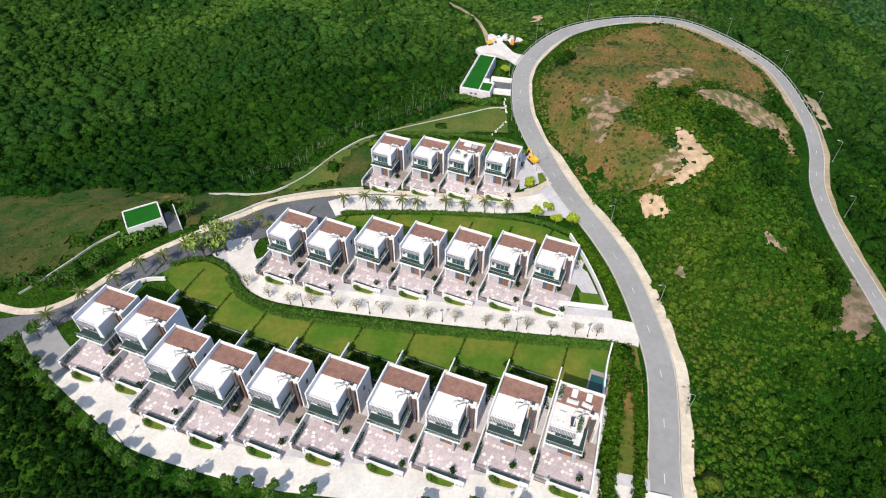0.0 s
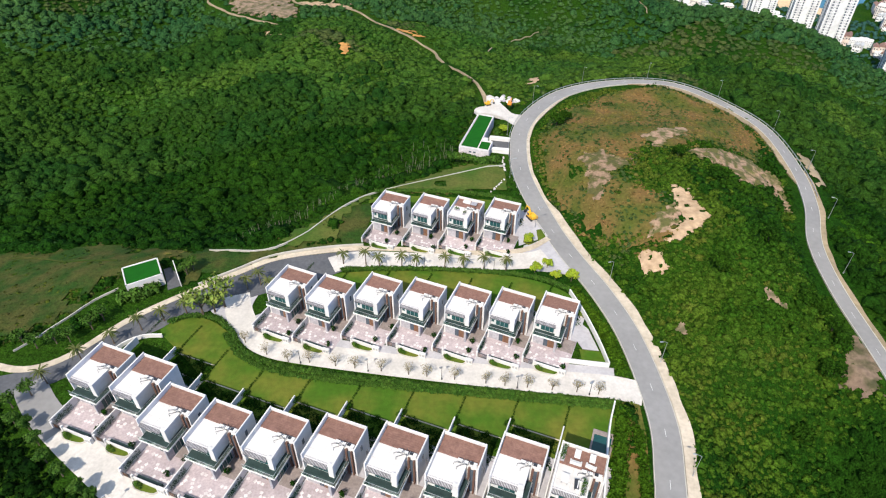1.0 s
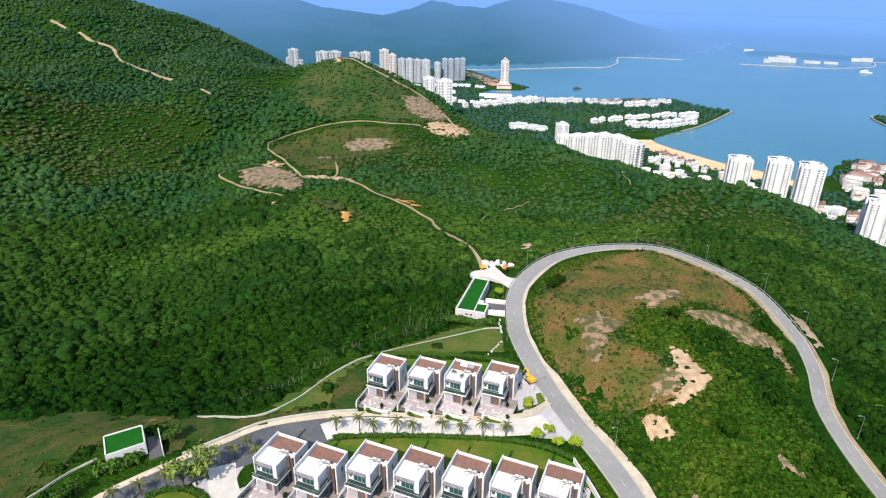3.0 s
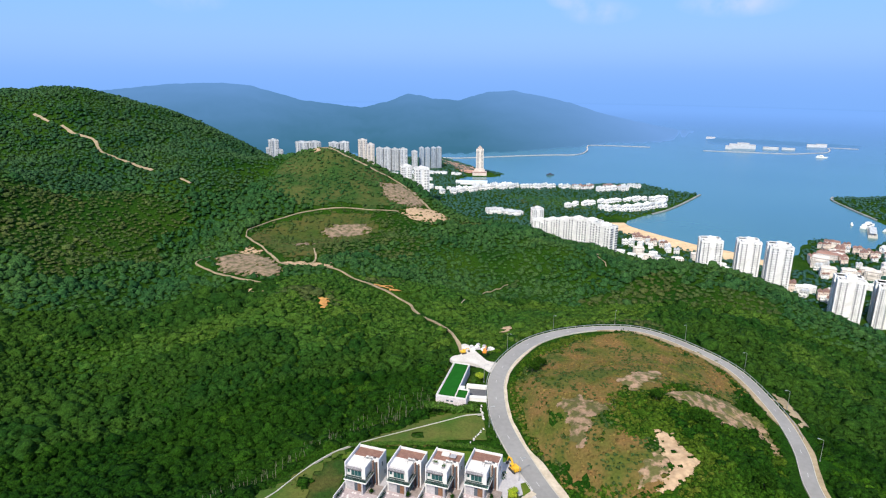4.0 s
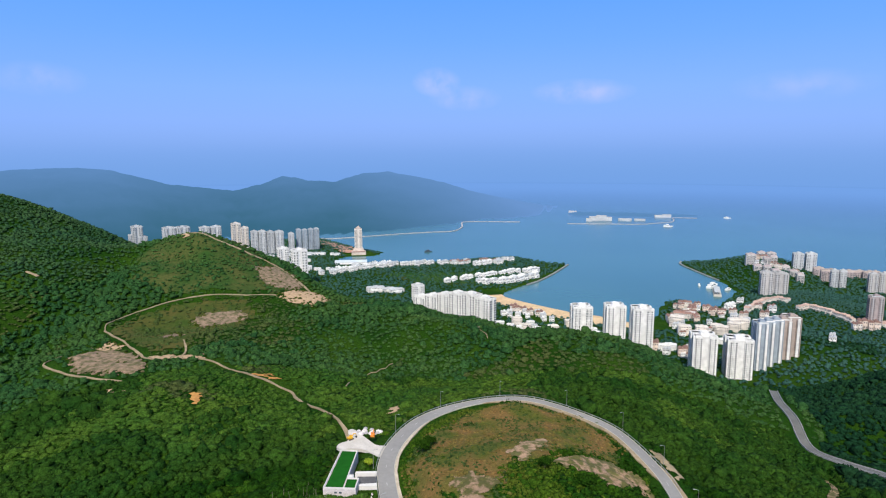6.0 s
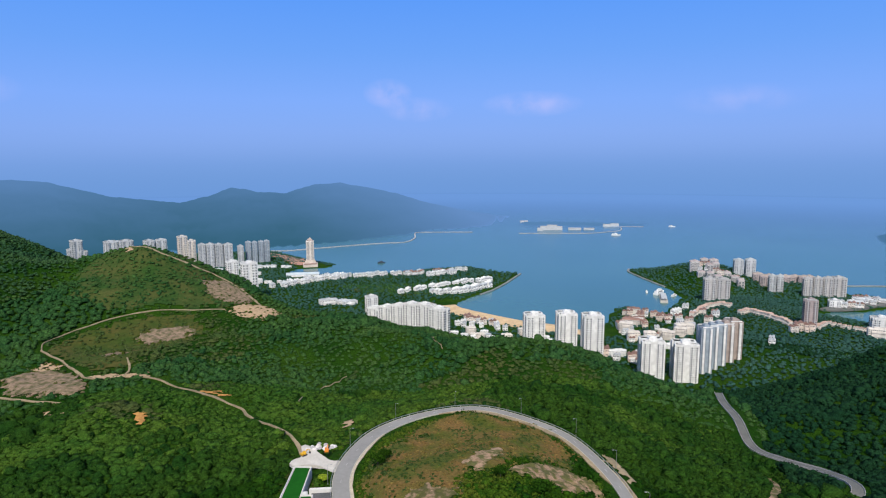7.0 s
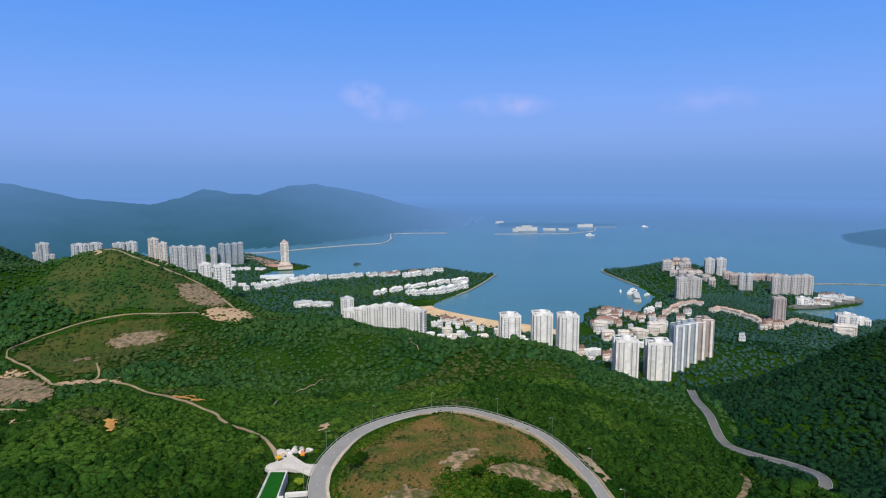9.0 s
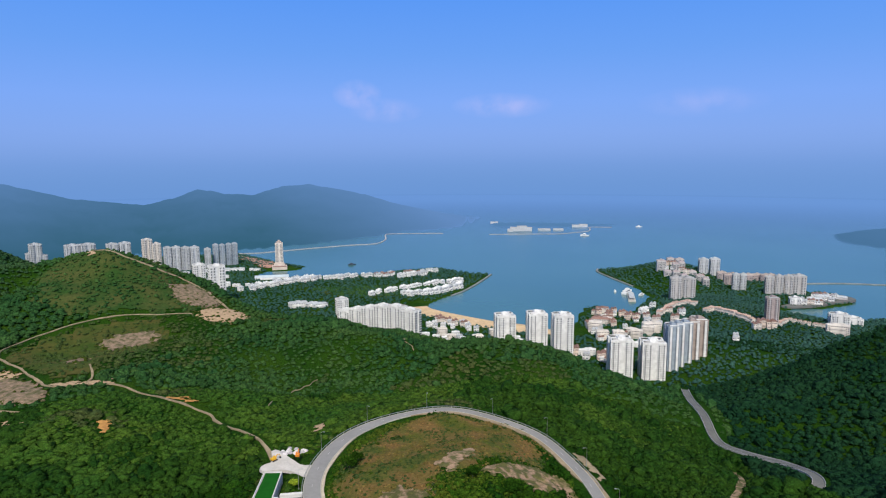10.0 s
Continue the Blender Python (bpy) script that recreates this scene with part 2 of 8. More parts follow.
M["wood"] = material("timber_door", (0.205, 0.105, 0.058), (0.14, 0.07, 0.04), 1.5, 0.6, fine=5, rand=0.1, spec=0.4)
M["dark_metal"] = material("dark_metal", (0.045, 0.048, 0.055), (0.065, 0.068, 0.075), 1.0, 0.45, 0.5, spec=0.5)
M["slate"] = material("dark_balcony_tiles", (0.022, 0.044, 0.044), (0.016, 0.034, 0.034), 0.8, 0.8, fine=2, rand=0.1, spec=0.4)
M["yard_paver"] = material("pink_grey_pavers", (0.46, 0.385, 0.405), (0.38, 0.32, 0.335), 0.6, 0.8, fine=2.2, rand=0.12, spec=0.3)
M["yard_light"] = material("pale_paver", (0.66, 0.61, 0.62), (0.56, 0.52, 0.53), 0.8, 0.8, fine=2.2, rand=0.1, spec=0.3)
M["terracotta"] = material("brown_tile_paving", (0.27, 0.225, 0.215), (0.22, 0.18, 0.17), 0.6, 0.8, fine=2.2, spec=0.3)
M["turf"] = material("artificial_turf", (0.009, 0.092, 0.007), (0.007, 0.074, 0.006), 0.4, 0.95, fine=5, spec=0.1)
M["earth"] = material("bare_earth", (0.49, 0.350, 0.225), (0.35, 0.240, 0.15), 0.45, 0.95, bump=0.7, bump_scale=1.0, fine=0.8, spec=0.1)
M["orange_earth"] = material("orange_earth", (0.52, 0.27, 0.085), (0.38, 0.185, 0.06), 0.35, 0.95, bump=0.7, bump_scale=1.0, fine=0.8, spec=0.1)
M["rock"] = material("weathered_rock", (0.31, 0.205, 0.135), (0.095, 0.092, 0.030), 0.34, 0.9, bump=1.0, bump_scale=1.3, fine=1.3, island=0.2, spec=0.2, detail=10, cut=(0.42, 0.55), grain=0.5)
M["shore"] = material("pale_shore_rock", (0.27, 0.275, 0.285), (0.19, 0.195, 0.20), 0.05, 0.95, fine=0.3, spec=0.1)
M["scrub_grass"] = material("scrubby_grass", (0.034, 0.064, 0.010), (0.074, 0.072, 0.018), 0.05, 0.95, bump=0.8, bump_scale=0.6, fine=0.4, spec=0.1)
M["sand"] = material("beach_sand", (0.62, 0.45, 0.28), (0.52, 0.37, 0.23), 0.05, 0.95, fine=0.3, spec=0.1)
M["trail"] = material("dirt_trail", (0.34, 0.265, 0.175), (0.25, 0.20, 0.13), 0.15, 0.95, bump=0.5, bump_scale=0.9, fine=0.7, spec=0.1)
M["tower_white"] = material("white_tower_render", (0.74, 0.74, 0.745), (0.66, 0.66, 0.67), 0.06, 0.8, fine=0.25, rand=0.04, spec=0.3)
M["tower_cream"] = material("cream_render", (0.64, 0.59, 0.55), (0.56, 0.52, 0.49), 0.06, 0.8, fine=0.25, rand=0.06, spec=0.3)
M["tower_blue"] = material("blue_grey_cladding", (0.33, 0.39, 0.46), (0.27, 0.32, 0.39), 0.06, 0.6, fine=0.25, rand=0.05, spec=0.4)
# pale render greyed and blued: distance haze is put into the colour
M["tower_far"] = material("hazed_grey_render", (0.50, 0.52, 0.55), (0.43, 0.45, 0.48), 0.05, 0.8, fine=0.2, rand=0.08, spec=0.3)
M["tower_pink"] = material("salmon_render", (0.40, 0.335, 0.31), (0.34, 0.285, 0.265), 0.06, 0.8, fine=0.25, rand=0.06, spec=0.3)
M["salmon"] = material("salmon_house_render", (0.64, 0.54, 0.48), (0.56, 0.47, 0.42), 0.06, 0.8, fine=0.25, rand=0.12, spec=0.3)
M["roof_red"] = material("red_brown_roof", (0.30, 0.18, 0.15), (0.23, 0.14, 0.118), 0.1, 0.85, fine=0.4, rand=0.15, spec=0.2)
# cream and pink of the headland, dulled by haze painted into them
M["far_cream"] = material("hazed_cream_render", (0.47, 0.455, 0.46), (0.40, 0.39, 0.395), 0.06, 0.8, fine=0.25, rand=0.06, spec=0.3)
M["far_pink"] = material("hazed_pink_render", (0.42, 0.36, 0.365), (0.35, 0.30, 0.305), 0.06, 0.8, fine=0.25, rand=0.06, spec=0.3)
M["roof_pink"] = material("pinkish_tile_roof", (0.50, 0.36, 0.31), (0.40, 0.29, 0.25), 0.1, 0.85, fine=0.4, rand=0.12, spec=0.2)
M["pink_earth"] = material("reddish_building_ground", (0.46, 0.25, 0.19), (0.36, 0.22, 0.18), 0.03, 0.95, fine=0.2, spec=0.1)
M["hall_roof"] = material("pale_blue_metal_roof", (0.50, 0.56, 0.62), (0.44, 0.50, 0.56), 0.1, 0.5, fine=0.5, spec=0.4)
M["window_dark"] = material("dark_window_glass", (0.055, 0.075, 0.10), (0.075, 0.095, 0.12), 0.3, 0.25, spec=0.6)
M["yellow_paint"] = material("yellow_machine_paint", (0.75, 0.42, 0.02), (0.62, 0.34, 0.02), 1.5, 0.5, fine=3, spec=0.5)
M["orange_paint"] = material("orange_machine_paint", (0.75, 0.24, 0.02), (0.62, 0.20, 0.02), 1.5, 0.5, fine=3, spec=0.5)
M["rubber"] = material("black_rubber", (0.03, 0.03, 0.03), (0.045, 0.042, 0.04), 2.0, 0.8, fine=4, spec=0.3)
M["paint_line"] = material("road_paint", (0.62, 0.62, 0.60), (0.50, 0.50, 0.49), 1.0, 0.8, fine=3, spec=0.3)
M["galvanised"] = material("galvanised_steel", (0.45, 0.46, 0.47), (0.36, 0.37, 0.38), 1.0, 0.45, 0.7, fine=3, spec=0.5)


def glass_material(name, tint, rough=0.0):
    m = bpy.data.materials.new(name)
    m.use_nodes = True
    b = m.node_tree.nodes["Principled BSDF"]
    b.inputs["Base Color"].default_value = (*tint, 1)
    b.inputs["Roughness"].default_value, b.inputs["Transmission Weight"].default_value, b.inputs["IOR"].default_value = rough, 1.0, 1.45
    return m


M["teal_window"] = material("teal_window_glass", (0.020, 0.075, 0.078), (0.035, 0.105, 0.105), 0.9, 0.12, spec=0.6)
M["glass"] = glass_material("green_tinted_glass", (0.72, 0.84, 0.81))

# the sea: a broad sheet with small wind waves
sea_m = material("sea_water", (0.046, 0.139, 0.150), (0.055, 0.156, 0.166), 0.004, 0.22, spec=0.42, bump=0.25, bump_scale=0.12)
M["sea"] = sea_m


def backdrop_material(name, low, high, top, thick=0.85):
    """Far hills as a plain glowing backdrop: sea haze is put into the colour, paler towards the ridge."""
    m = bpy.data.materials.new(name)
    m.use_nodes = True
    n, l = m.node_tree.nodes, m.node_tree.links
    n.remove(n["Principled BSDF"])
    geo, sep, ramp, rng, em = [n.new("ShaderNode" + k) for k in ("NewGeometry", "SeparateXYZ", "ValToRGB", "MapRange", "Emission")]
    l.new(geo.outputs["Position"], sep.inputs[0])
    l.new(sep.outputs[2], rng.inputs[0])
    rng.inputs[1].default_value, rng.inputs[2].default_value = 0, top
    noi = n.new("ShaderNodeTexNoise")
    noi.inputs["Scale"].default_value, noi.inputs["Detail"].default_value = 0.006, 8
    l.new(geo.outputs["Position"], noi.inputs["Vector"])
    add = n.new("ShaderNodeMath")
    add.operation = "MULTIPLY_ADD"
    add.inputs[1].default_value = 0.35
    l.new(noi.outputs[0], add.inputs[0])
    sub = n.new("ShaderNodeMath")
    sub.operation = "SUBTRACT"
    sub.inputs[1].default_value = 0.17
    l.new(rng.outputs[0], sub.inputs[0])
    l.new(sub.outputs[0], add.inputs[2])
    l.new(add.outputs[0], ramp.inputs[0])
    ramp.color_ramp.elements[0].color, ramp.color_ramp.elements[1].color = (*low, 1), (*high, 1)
    # the painted haze thickens towards the open sea in the east
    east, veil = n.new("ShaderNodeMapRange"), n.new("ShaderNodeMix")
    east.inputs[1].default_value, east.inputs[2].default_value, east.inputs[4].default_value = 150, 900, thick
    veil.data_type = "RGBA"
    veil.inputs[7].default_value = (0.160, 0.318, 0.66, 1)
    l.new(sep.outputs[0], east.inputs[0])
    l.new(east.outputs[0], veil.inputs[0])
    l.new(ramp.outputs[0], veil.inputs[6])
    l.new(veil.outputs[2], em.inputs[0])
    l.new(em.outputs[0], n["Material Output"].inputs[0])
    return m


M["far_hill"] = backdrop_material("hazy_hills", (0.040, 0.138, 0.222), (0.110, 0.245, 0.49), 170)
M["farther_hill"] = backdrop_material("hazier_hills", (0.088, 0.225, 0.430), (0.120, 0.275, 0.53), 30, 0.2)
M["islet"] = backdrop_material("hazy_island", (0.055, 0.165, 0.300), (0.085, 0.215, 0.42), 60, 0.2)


# ---- building helpers ----
def mesh_data(name, verts, faces, mat, smooth=False):
    me = bpy.data.meshes.new(name)
    if isinstance(verts, np.ndarray) and isinstance(faces, np.ndarray):
        k = faces.shape[1]
        me.vertices.add(len(verts))
        me.vertices.foreach_set("co", np.asarray(verts, np.float32).ravel())
        me.loops.add(faces.size)
        me.loops.foreach_set("vertex_index", faces.ravel().astype(np.int32))
        me.polygons.add(len(faces))
        me.polygons.foreach_set("loop_start", np.arange(0, faces.size, k, dtype=np.int32))
        me.update(calc_edges=True)
    else:
        me.from_pydata([tuple(v) for v in verts], [], [tuple(f) for f in faces])
    me.materials.append(mat)
    if smooth:
        me.polygons.foreach_set("use_smooth", [True] * len(me.polygons))
    me.update()
    return me


def thing(name, label, category, group="", kind="", m=None):
    ob = tagged(new(name), label, category, group, kind)
    if m is not None:
        ob.matrix_world = m
    return ob


def part(name, shape, mat, parent, label=""):
    """Links (verts, faces) as one mesh under a thing or a part."""
    ob = new(name, mesh_data(name, shape[0], shape[1], mat))
    ob.parent = parent
    return tagged(ob, label)


def solid(name, shape, mat, label, category="", kind="", group="", smooth=False, m=None):
    """One mesh that is a thing of its own."""
    ob = tagged(new(name, mesh_data(name, shape[0], shape[1], mat, smooth)), label, category, group, kind)
    if m is not None:
        ob.matrix_world = m
    return ob


def merge(*shapes):
    verts, faces = [], []
    for v, f in shapes:
        k = len(verts)
        verts += [tuple(p) for p in v]
        faces += [tuple(i + k for i in q) for q in f]
    return verts, faces


def moved(shape, m):
    return [tuple(m @ Vector(v)) for v in shape[0]], shape[1]


def block(x0, x1, y0, y1, z0, z1, bevel=0.04, top=1.0):
    """A box with chamfered upper edges; top: how far the upper face is drawn in."""
    b = min(bevel, (x1 - x0) / 4, (y1 - y0) / 4, (z1 - z0) / 2)
    cx, cy = (x0 + x1) / 2, (y0 + y1) / 2
    v = []
    for z, i, s in ((z0, 0, 1), (z1 - b, 0, top), (z1, b, top)):
        for px, py in ((x0 + i, y0 + i), (x1 - i, y0 + i), (x1 - i, y1 - i), (x0 + i, y1 - i)):
            v.append((cx + (px - cx) * s, cy + (py - cy) * s, z))
    f = [(3, 2, 1, 0), (8, 9, 10, 11)]
    for a in (0, 4):
        for i in range(4):
            j = (i + 1) % 4
            f.append((a + i, a + j, a + 4 + j, a + 4 + i))
    return v, f


def tube(points, radii, sides=6):
    """A tapered tube along points."""
    v, f = [], []
    for k, (p, r) in enumerate(zip(points, radii)):
        p = Vector(p)
        a = Vector(points[min(k + 1, len(points) - 1)]) - Vector(points[max(k - 1, 0)])
        q = a.to_track_quat("Z", "Y")
        for i in range(sides):
            t = 2 * math.pi * i / sides
            v.append(tuple(p + q @ Vector((r * math.cos(t), r * math.sin(t), 0))))
    for k in range(len(points) - 1):
        for i in range(sides):
            j = (i + 1) % sides
            f.append((k * sides + i, k * sides + j, (k + 1) * sides + j, (k + 1) * sides + i))
    f.append(tuple(range(sides - 1, -1, -1)))
    f.append(tuple(range((len(points) - 1) * sides, len(points) * sides)))
    return v, f


def smooth_line(points, step=2.0, closed=False):
    """A Catmull-Rom curve through points, resampled at even steps."""
    p = np.array(points, float)
    n = len(p)
    out = []
    for i in range(n if closed else n - 1):
        a, b, c, d = (p[(i - 1) % n] if closed or i else p[0] * 2 - p[1]), p[i], p[(i + 1) % n], (p[(i + 2) % n] if closed or i + 2 < n else p[-1] * 2 - p[-2])
        for t in np.linspace(0, 1, 12, endpoint=False):
            out.append(0.5 * ((2 * b) + (c - a) * t + (2 * a - 5 * b + 4 * c - d) * t * t + (3 * b - a - 3 * c + d) * t ** 3))
    out.append(p[0] if closed else p[-1])
    out = np.array(out)
    s = np.concatenate([[0], np.cumsum(np.linalg.norm(np.diff(out[:, :2], axis=0), axis=1))])
    k = max(2, int(round(s[-1] / step)) + 1)
    q = np.linspace(0, s[-1], k)
    return np.stack([np.interp(q, s, out[:, j]) for j in range(out.shape[1])], 1)


def line_distance(x, y, line):
    """Distance of points (arrays) to a polyline, and the place along it."""
    best, at = np.full(np.shape(x), 1e9), np.zeros(np.shape(x))
    for i in range(len(line) - 1):
        a, b = line[i, :2], line[i + 1, :2]
        d = b - a
        t = np.clip(((x - a[0]) * d[0] + (y - a[1]) * d[1]) / max(d @ d, 1e-9), 0, 1)
        r = np.hypot(x - a[0] - t * d[0], y - a[1] - t * d[1])
        m = r < best
        best, at = np.where(m, r, best), np.where(m, i + t, at)
    return best, at


def inside(x, y, poly):
    c = np.zeros(np.shape(x), bool)
    n = len(poly)
    for i in range(n):
        (x0, y0), (x1, y1) = poly[i][:2], poly[(i + 1) % n][:2]
        if y0 != y1:
            c ^= ((y0 > y) != (y1 > y)) & (x < (x1 - x0) * (y - y0) / (y1 - y0) + x0)
    return c


def poly_distance(x, y, poly):
    """Signed distance to a closed outline: negative inside."""
    d, _ = line_distance(x, y, np.array(list(poly) + [poly[0]], float))
    return np.where(inside(x, y, poly), -d, d)


def ease(t):
    t = np.clip(t, 0, 1)
    return t * t * (3 - 2 * t)


def wobble(x, y, scale, seed=0.0):
    """Cheap smooth noise, about -1 to 1."""
    a, b = x / scale, y / scale
    return (np.sin(a * 1.7 + 1.3 * np.sin(b * 1.1 + seed) + seed) + np.sin(b * 2.1 + 1.7 * np.sin(a * 0.9 - seed) + 2 * seed) + np.sin((a + b) * 1.3 + 1.1 * np.sin((a - b) * 1.9 + seed))) / 3


# ---- the lie of the land ----
LEVEL = 118.5                      # the estate's plateau
NEAR_SLOPES = [(-9, 57, 0.5, 34), (42, 51, 3.4, 34), (-56, 49, 2.4, 34), (78, -45, -4.5, 34), (-78, -45, -4.5, 34), (90, 0, -4.8, 34), (45, -78, -4.6, 34), (0, -90, -4.6, 34),
    (-45, -78, -4.6, 34), (-90, 0, -4.9, 34), (-11, 91, -0.5, 34), (22, 91, 2.9, 34), (77, 61, -6.1, 34), (-87, 52, -6.8, 34), (66, 76, 2.1, 34), (45, 106, -6.6, 34),
    (95, 70, -22.7, 34), (-48, 109, 0.1, 34), (71, 101, 7.1, 34), (2, 131, -0.2, 34), (-35, 128, 4.6, 34), (105, 103, 4.6, 37), (65, 138, 6.1, 38), (-112, 121, -2.3, 41)]
VALLEY_SLOPES = [(109, 138, 0.9, 44), (-94, 149, 4.2, 44), (-63, 167, -9.1, 45), (26, 182, 2.7, 46), (85, 181, 7.3, 50), (141, 165, -7.7, 54), (-149, 165, -0.7, 55), (-87, 212, -10.5, 57),
    (-44, 228, 8.5, 58), (-2, 235, -15.1, 59), (49, 242, 9.3, 62), (-217, 125, -12.1, 62), (114, 230, 6.7, 64), (-154, 211, -14.0, 65), (183, 198, -5.7, 68), (290, 78, -13.8, 75),
    (300, 0, 7.9, 75), (260, -150, 3.9, 75), (150, -260, 4.0, 75), (-300, 0, 4.0, 75), (1, 300, -5.0, 75), (254, 159, 4.5, 75), (-260, -150, 4.0, 75), (0, -300, 4.0, 75)]
FAR_RIDGES = [(-150, -260, 4.0, 75), (-159, 281, -10.6, 81), (-55, 325, -2.7, 83), (187, 296, -1.5, 88), (266, 227, -41.5, 88), (119, 350, -21.9, 92), (353, 188, 5.7, 100), (244, 330, 8.6, 102),
    (-68, 414, 8.4, 105), (41, 428, -19.1, 108), (192, 407, 14.4, 113), (377, 281, -13.0, 118), (-263, 448, -21.2, 130), (101, 530, 25.3, 135), (-132, 544, -10.2, 140), (389, 403, -46.6, 140),
    (8, 590, -15.2, 148), (580, 155, 42.6, 150), (-231, 554, 11.8, 150), (-386, 460, 84.1, 150), (521, 336, 71.9, 155), (291, 547, -3.6, 155), (-86, 685, 93.0, 173), (239, 658, -8.1, 175)]
OUTER_HILLS = [(-606, 350, 140.2, 175), (520, 468, -28.2, 175), (-189, 757, -14.6, 195), (142, 808, 7.3, 205), (736, 425, 16.2, 212), (-354, 805, 139.0, 220), (-643, 766, 131.0, 230), (0, 1000, 15.9, 230),
    (-540, 1015, 48.6, 230)]
HILLS = NEAR_SLOPES + VALLEY_SLOPES + FAR_RIDGES + OUTER_HILLS          # x, y, rise, reach
ESTATE = [(36, 46), (27, 45), (2, 45), (-23, 46.5), (-46, 49.5), (-58, 53), (-78, 67), (-96, 82), (-116, 81), (-116, 99), (-106, 96), (-84, 107), (-88, 121), (-76, 127), (-66, 121), (-46, 136), (-26, 140),
          (-32, 144), (-25, 160), (2, 160), (24, 156), (29, 146), (40, 118), (44, 96), (40, 84), (36, 60)]
ROAD = smooth_line([(41.5, 20, 117.5), (41.8, 48.5, 118), (45.2, 64.9, 118.3), (47.6, 80, 118.5), (46.2, 102.5, 118.5), (42.2, 119, 118.5), (35.6, 136.6, 118.5),
                    (31.2, 152.4, 118.5), (26.8, 175.5, 118.5), (26.6, 192, 118.6), (28.9, 208.2, 118.8), (36.0, 224, 119), (48.3, 239, 119.2), (65.5, 248.6, 119.3),
                    (85.7, 252, 119.3), (101, 247.3, 119.2), (114, 230.5, 119), (122, 210.2, 118.8), (121.4, 182, 118.6), (116.8, 160.5, 118.4), (109.5, 142, 118.2),
                    (106.5, 123, 117.8), (106.3, 103, 117), (106.5, 85, 116), (108, 60, 114)], 2.0)
LOW_ROAD = smooth_line([(226.8, 180.7, 83.9), (236.8, 179.3, 85.8), (245.9, 180.4, 87.6), (255.1, 189.8, 86.5), (261.3, 209.7, 81.4), (262.4, 234.6, 75.4), (267.2, 258.9, 70.7), (284.5, 288.2, 72.5), (302.8, 319.2, 68.5), (320.4, 343.8, 64.8)], 3.0)
# folds in the slopes: x, y, height, reach; and a wooded ravine
FOLDS = [(-108, 692, 12, 34), (-85, 668, 5, 30), (-172, 655, -9, 36), (-245, 505, 5, 45), (-192, 768, -17, 55), (-287, 858, 7, 60), (-60, 686, 5, 20), (150, 522, -6, 36), (183, 484, -9.5, 34), (90, 552, 5, 30), (168, 440, -5.5, 26)]
RAVINE = [(-166, 640), (-171, 560), (-181, 534), (-192, 493), (-176, 409), (-163, 350)]
# the coast, from the western shore round the peninsula, the beach, the headland and the marina
PENINSULA = [(-600, 1730), (59, 1690), (85, 1646), (126, 1547), (151, 1470), (196, 1417), (178, 1374), (105, 1372), (83, 1337), (85, 1301), (198, 1268), (301, 1248), (370, 1272), (477, 1277), (501, 1203), (545, 1160), (471, 1072), (419, 1018), (379, 987), (341, 954)]
BEACH = [(318, 927), (319, 906), (329, 881), (353, 836), (382, 789), (407, 765), (425, 732), (448, 712)]
PLAZA = [(489, 746), (516, 779), (555, 824), (579, 827), (578, 802), (594, 760), (652, 807), (710, 854), (740, 933), (752, 1010), (772, 1101)]
MARINA = [(793, 1131), (870, 1110), (940, 1060), (1000, 950), (1050, 870), (1030, 815), (974, 773), (1010, 780), (1020, 745), (979, 685), (895, 679), (857, 699), (814, 687), (806, 656), (821, 621), (852, 602), (933, 602), (1250, 480)]
COAST = PENINSULA + BEACH + PLAZA + MARINA + [(1700, 0), (0, -400), (-900, 0)]
# low rises by the shore: x, y, height, reach
RISES = [(885, 1005, 22, 75), (822, 935, 17, 48), (800, 880, 11, 36), (730, 690, 7, 120), (760, 600, 8, 110), (300, 1120, 3, 150)]


def land_height(x, y):
    far = np.hypot(x, y)
    z = 118 - 108 * ease((far - 250) / 600)
    for hx, hy, h, r in HILLS:
        z = z + h * np.exp(-((x - hx) ** 2 + (y - hy) ** 2) / r ** 2)
    for hx, hy, h, r in FOLDS:
        z = z + h * np.exp(-((x - hx) ** 2 + (y - hy) ** 2) / r ** 2)
    z = z - 8 * np.exp(-(line_distance(x, y, np.array(RAVINE, float))[0] / 22) ** 2)
    # the shore: the hills run out, flat spits stand in the water
    d = poly_distance(x, y, COAST) + 3 * wobble(x, y, 17, 4)
    coast = np.where(d < 0, 1.2 + 4.5 * ease(-d / 70), 1.2 - 15 * ease(d / 18))
    for hx, hy, h, r in RISES:
        coast = coast + np.where(d < 0, ease(-d / 40), 0) * h * np.exp(-((x - hx) ** 2 + (y - hy) ** 2) / r ** 2)
    coast = np.where(line_distance(x, y, np.array(BEACH, float))[0] < 40, np.minimum(coast, 1.4), coast)
    hills = z - 2.5 * ease((far - 380) / 200)
    inland = ease((760 + 240 * ease((-x + 60) / 160) + 700 * ease((-x - 80) / 160) - far) / 160)
    z = np.maximum(hills * inland - 14 * (1 - inland), coast)
    rough = ease((far - 60) / 200)
    z = z + (2.2 * wobble(x, y, 23, 1) + 4.2 * wobble(x, y, 58, 2)) * rough * ease((z - 12) / 30)
    # levelled ground: the estate and the benches of the roads
    d = poly_distance(x, y, ESTATE)
    z = np.where(d < 40, LEVEL - 0.05 + (z - LEVEL + 0.05) * ease((d - 1) / 26), z)
    for line, half, reach in ((ROAD, 5.8, 9), (LOW_ROAD, 6.0, 16)):
        d, at = line_distance(x, y, line)
        rz = np.interp(at, np.arange(len(line)), line[:, 2]) - 0.35
        z = np.where(d < half + reach, rz + (z - rz) * ease((d - half) / reach), z)
    return z


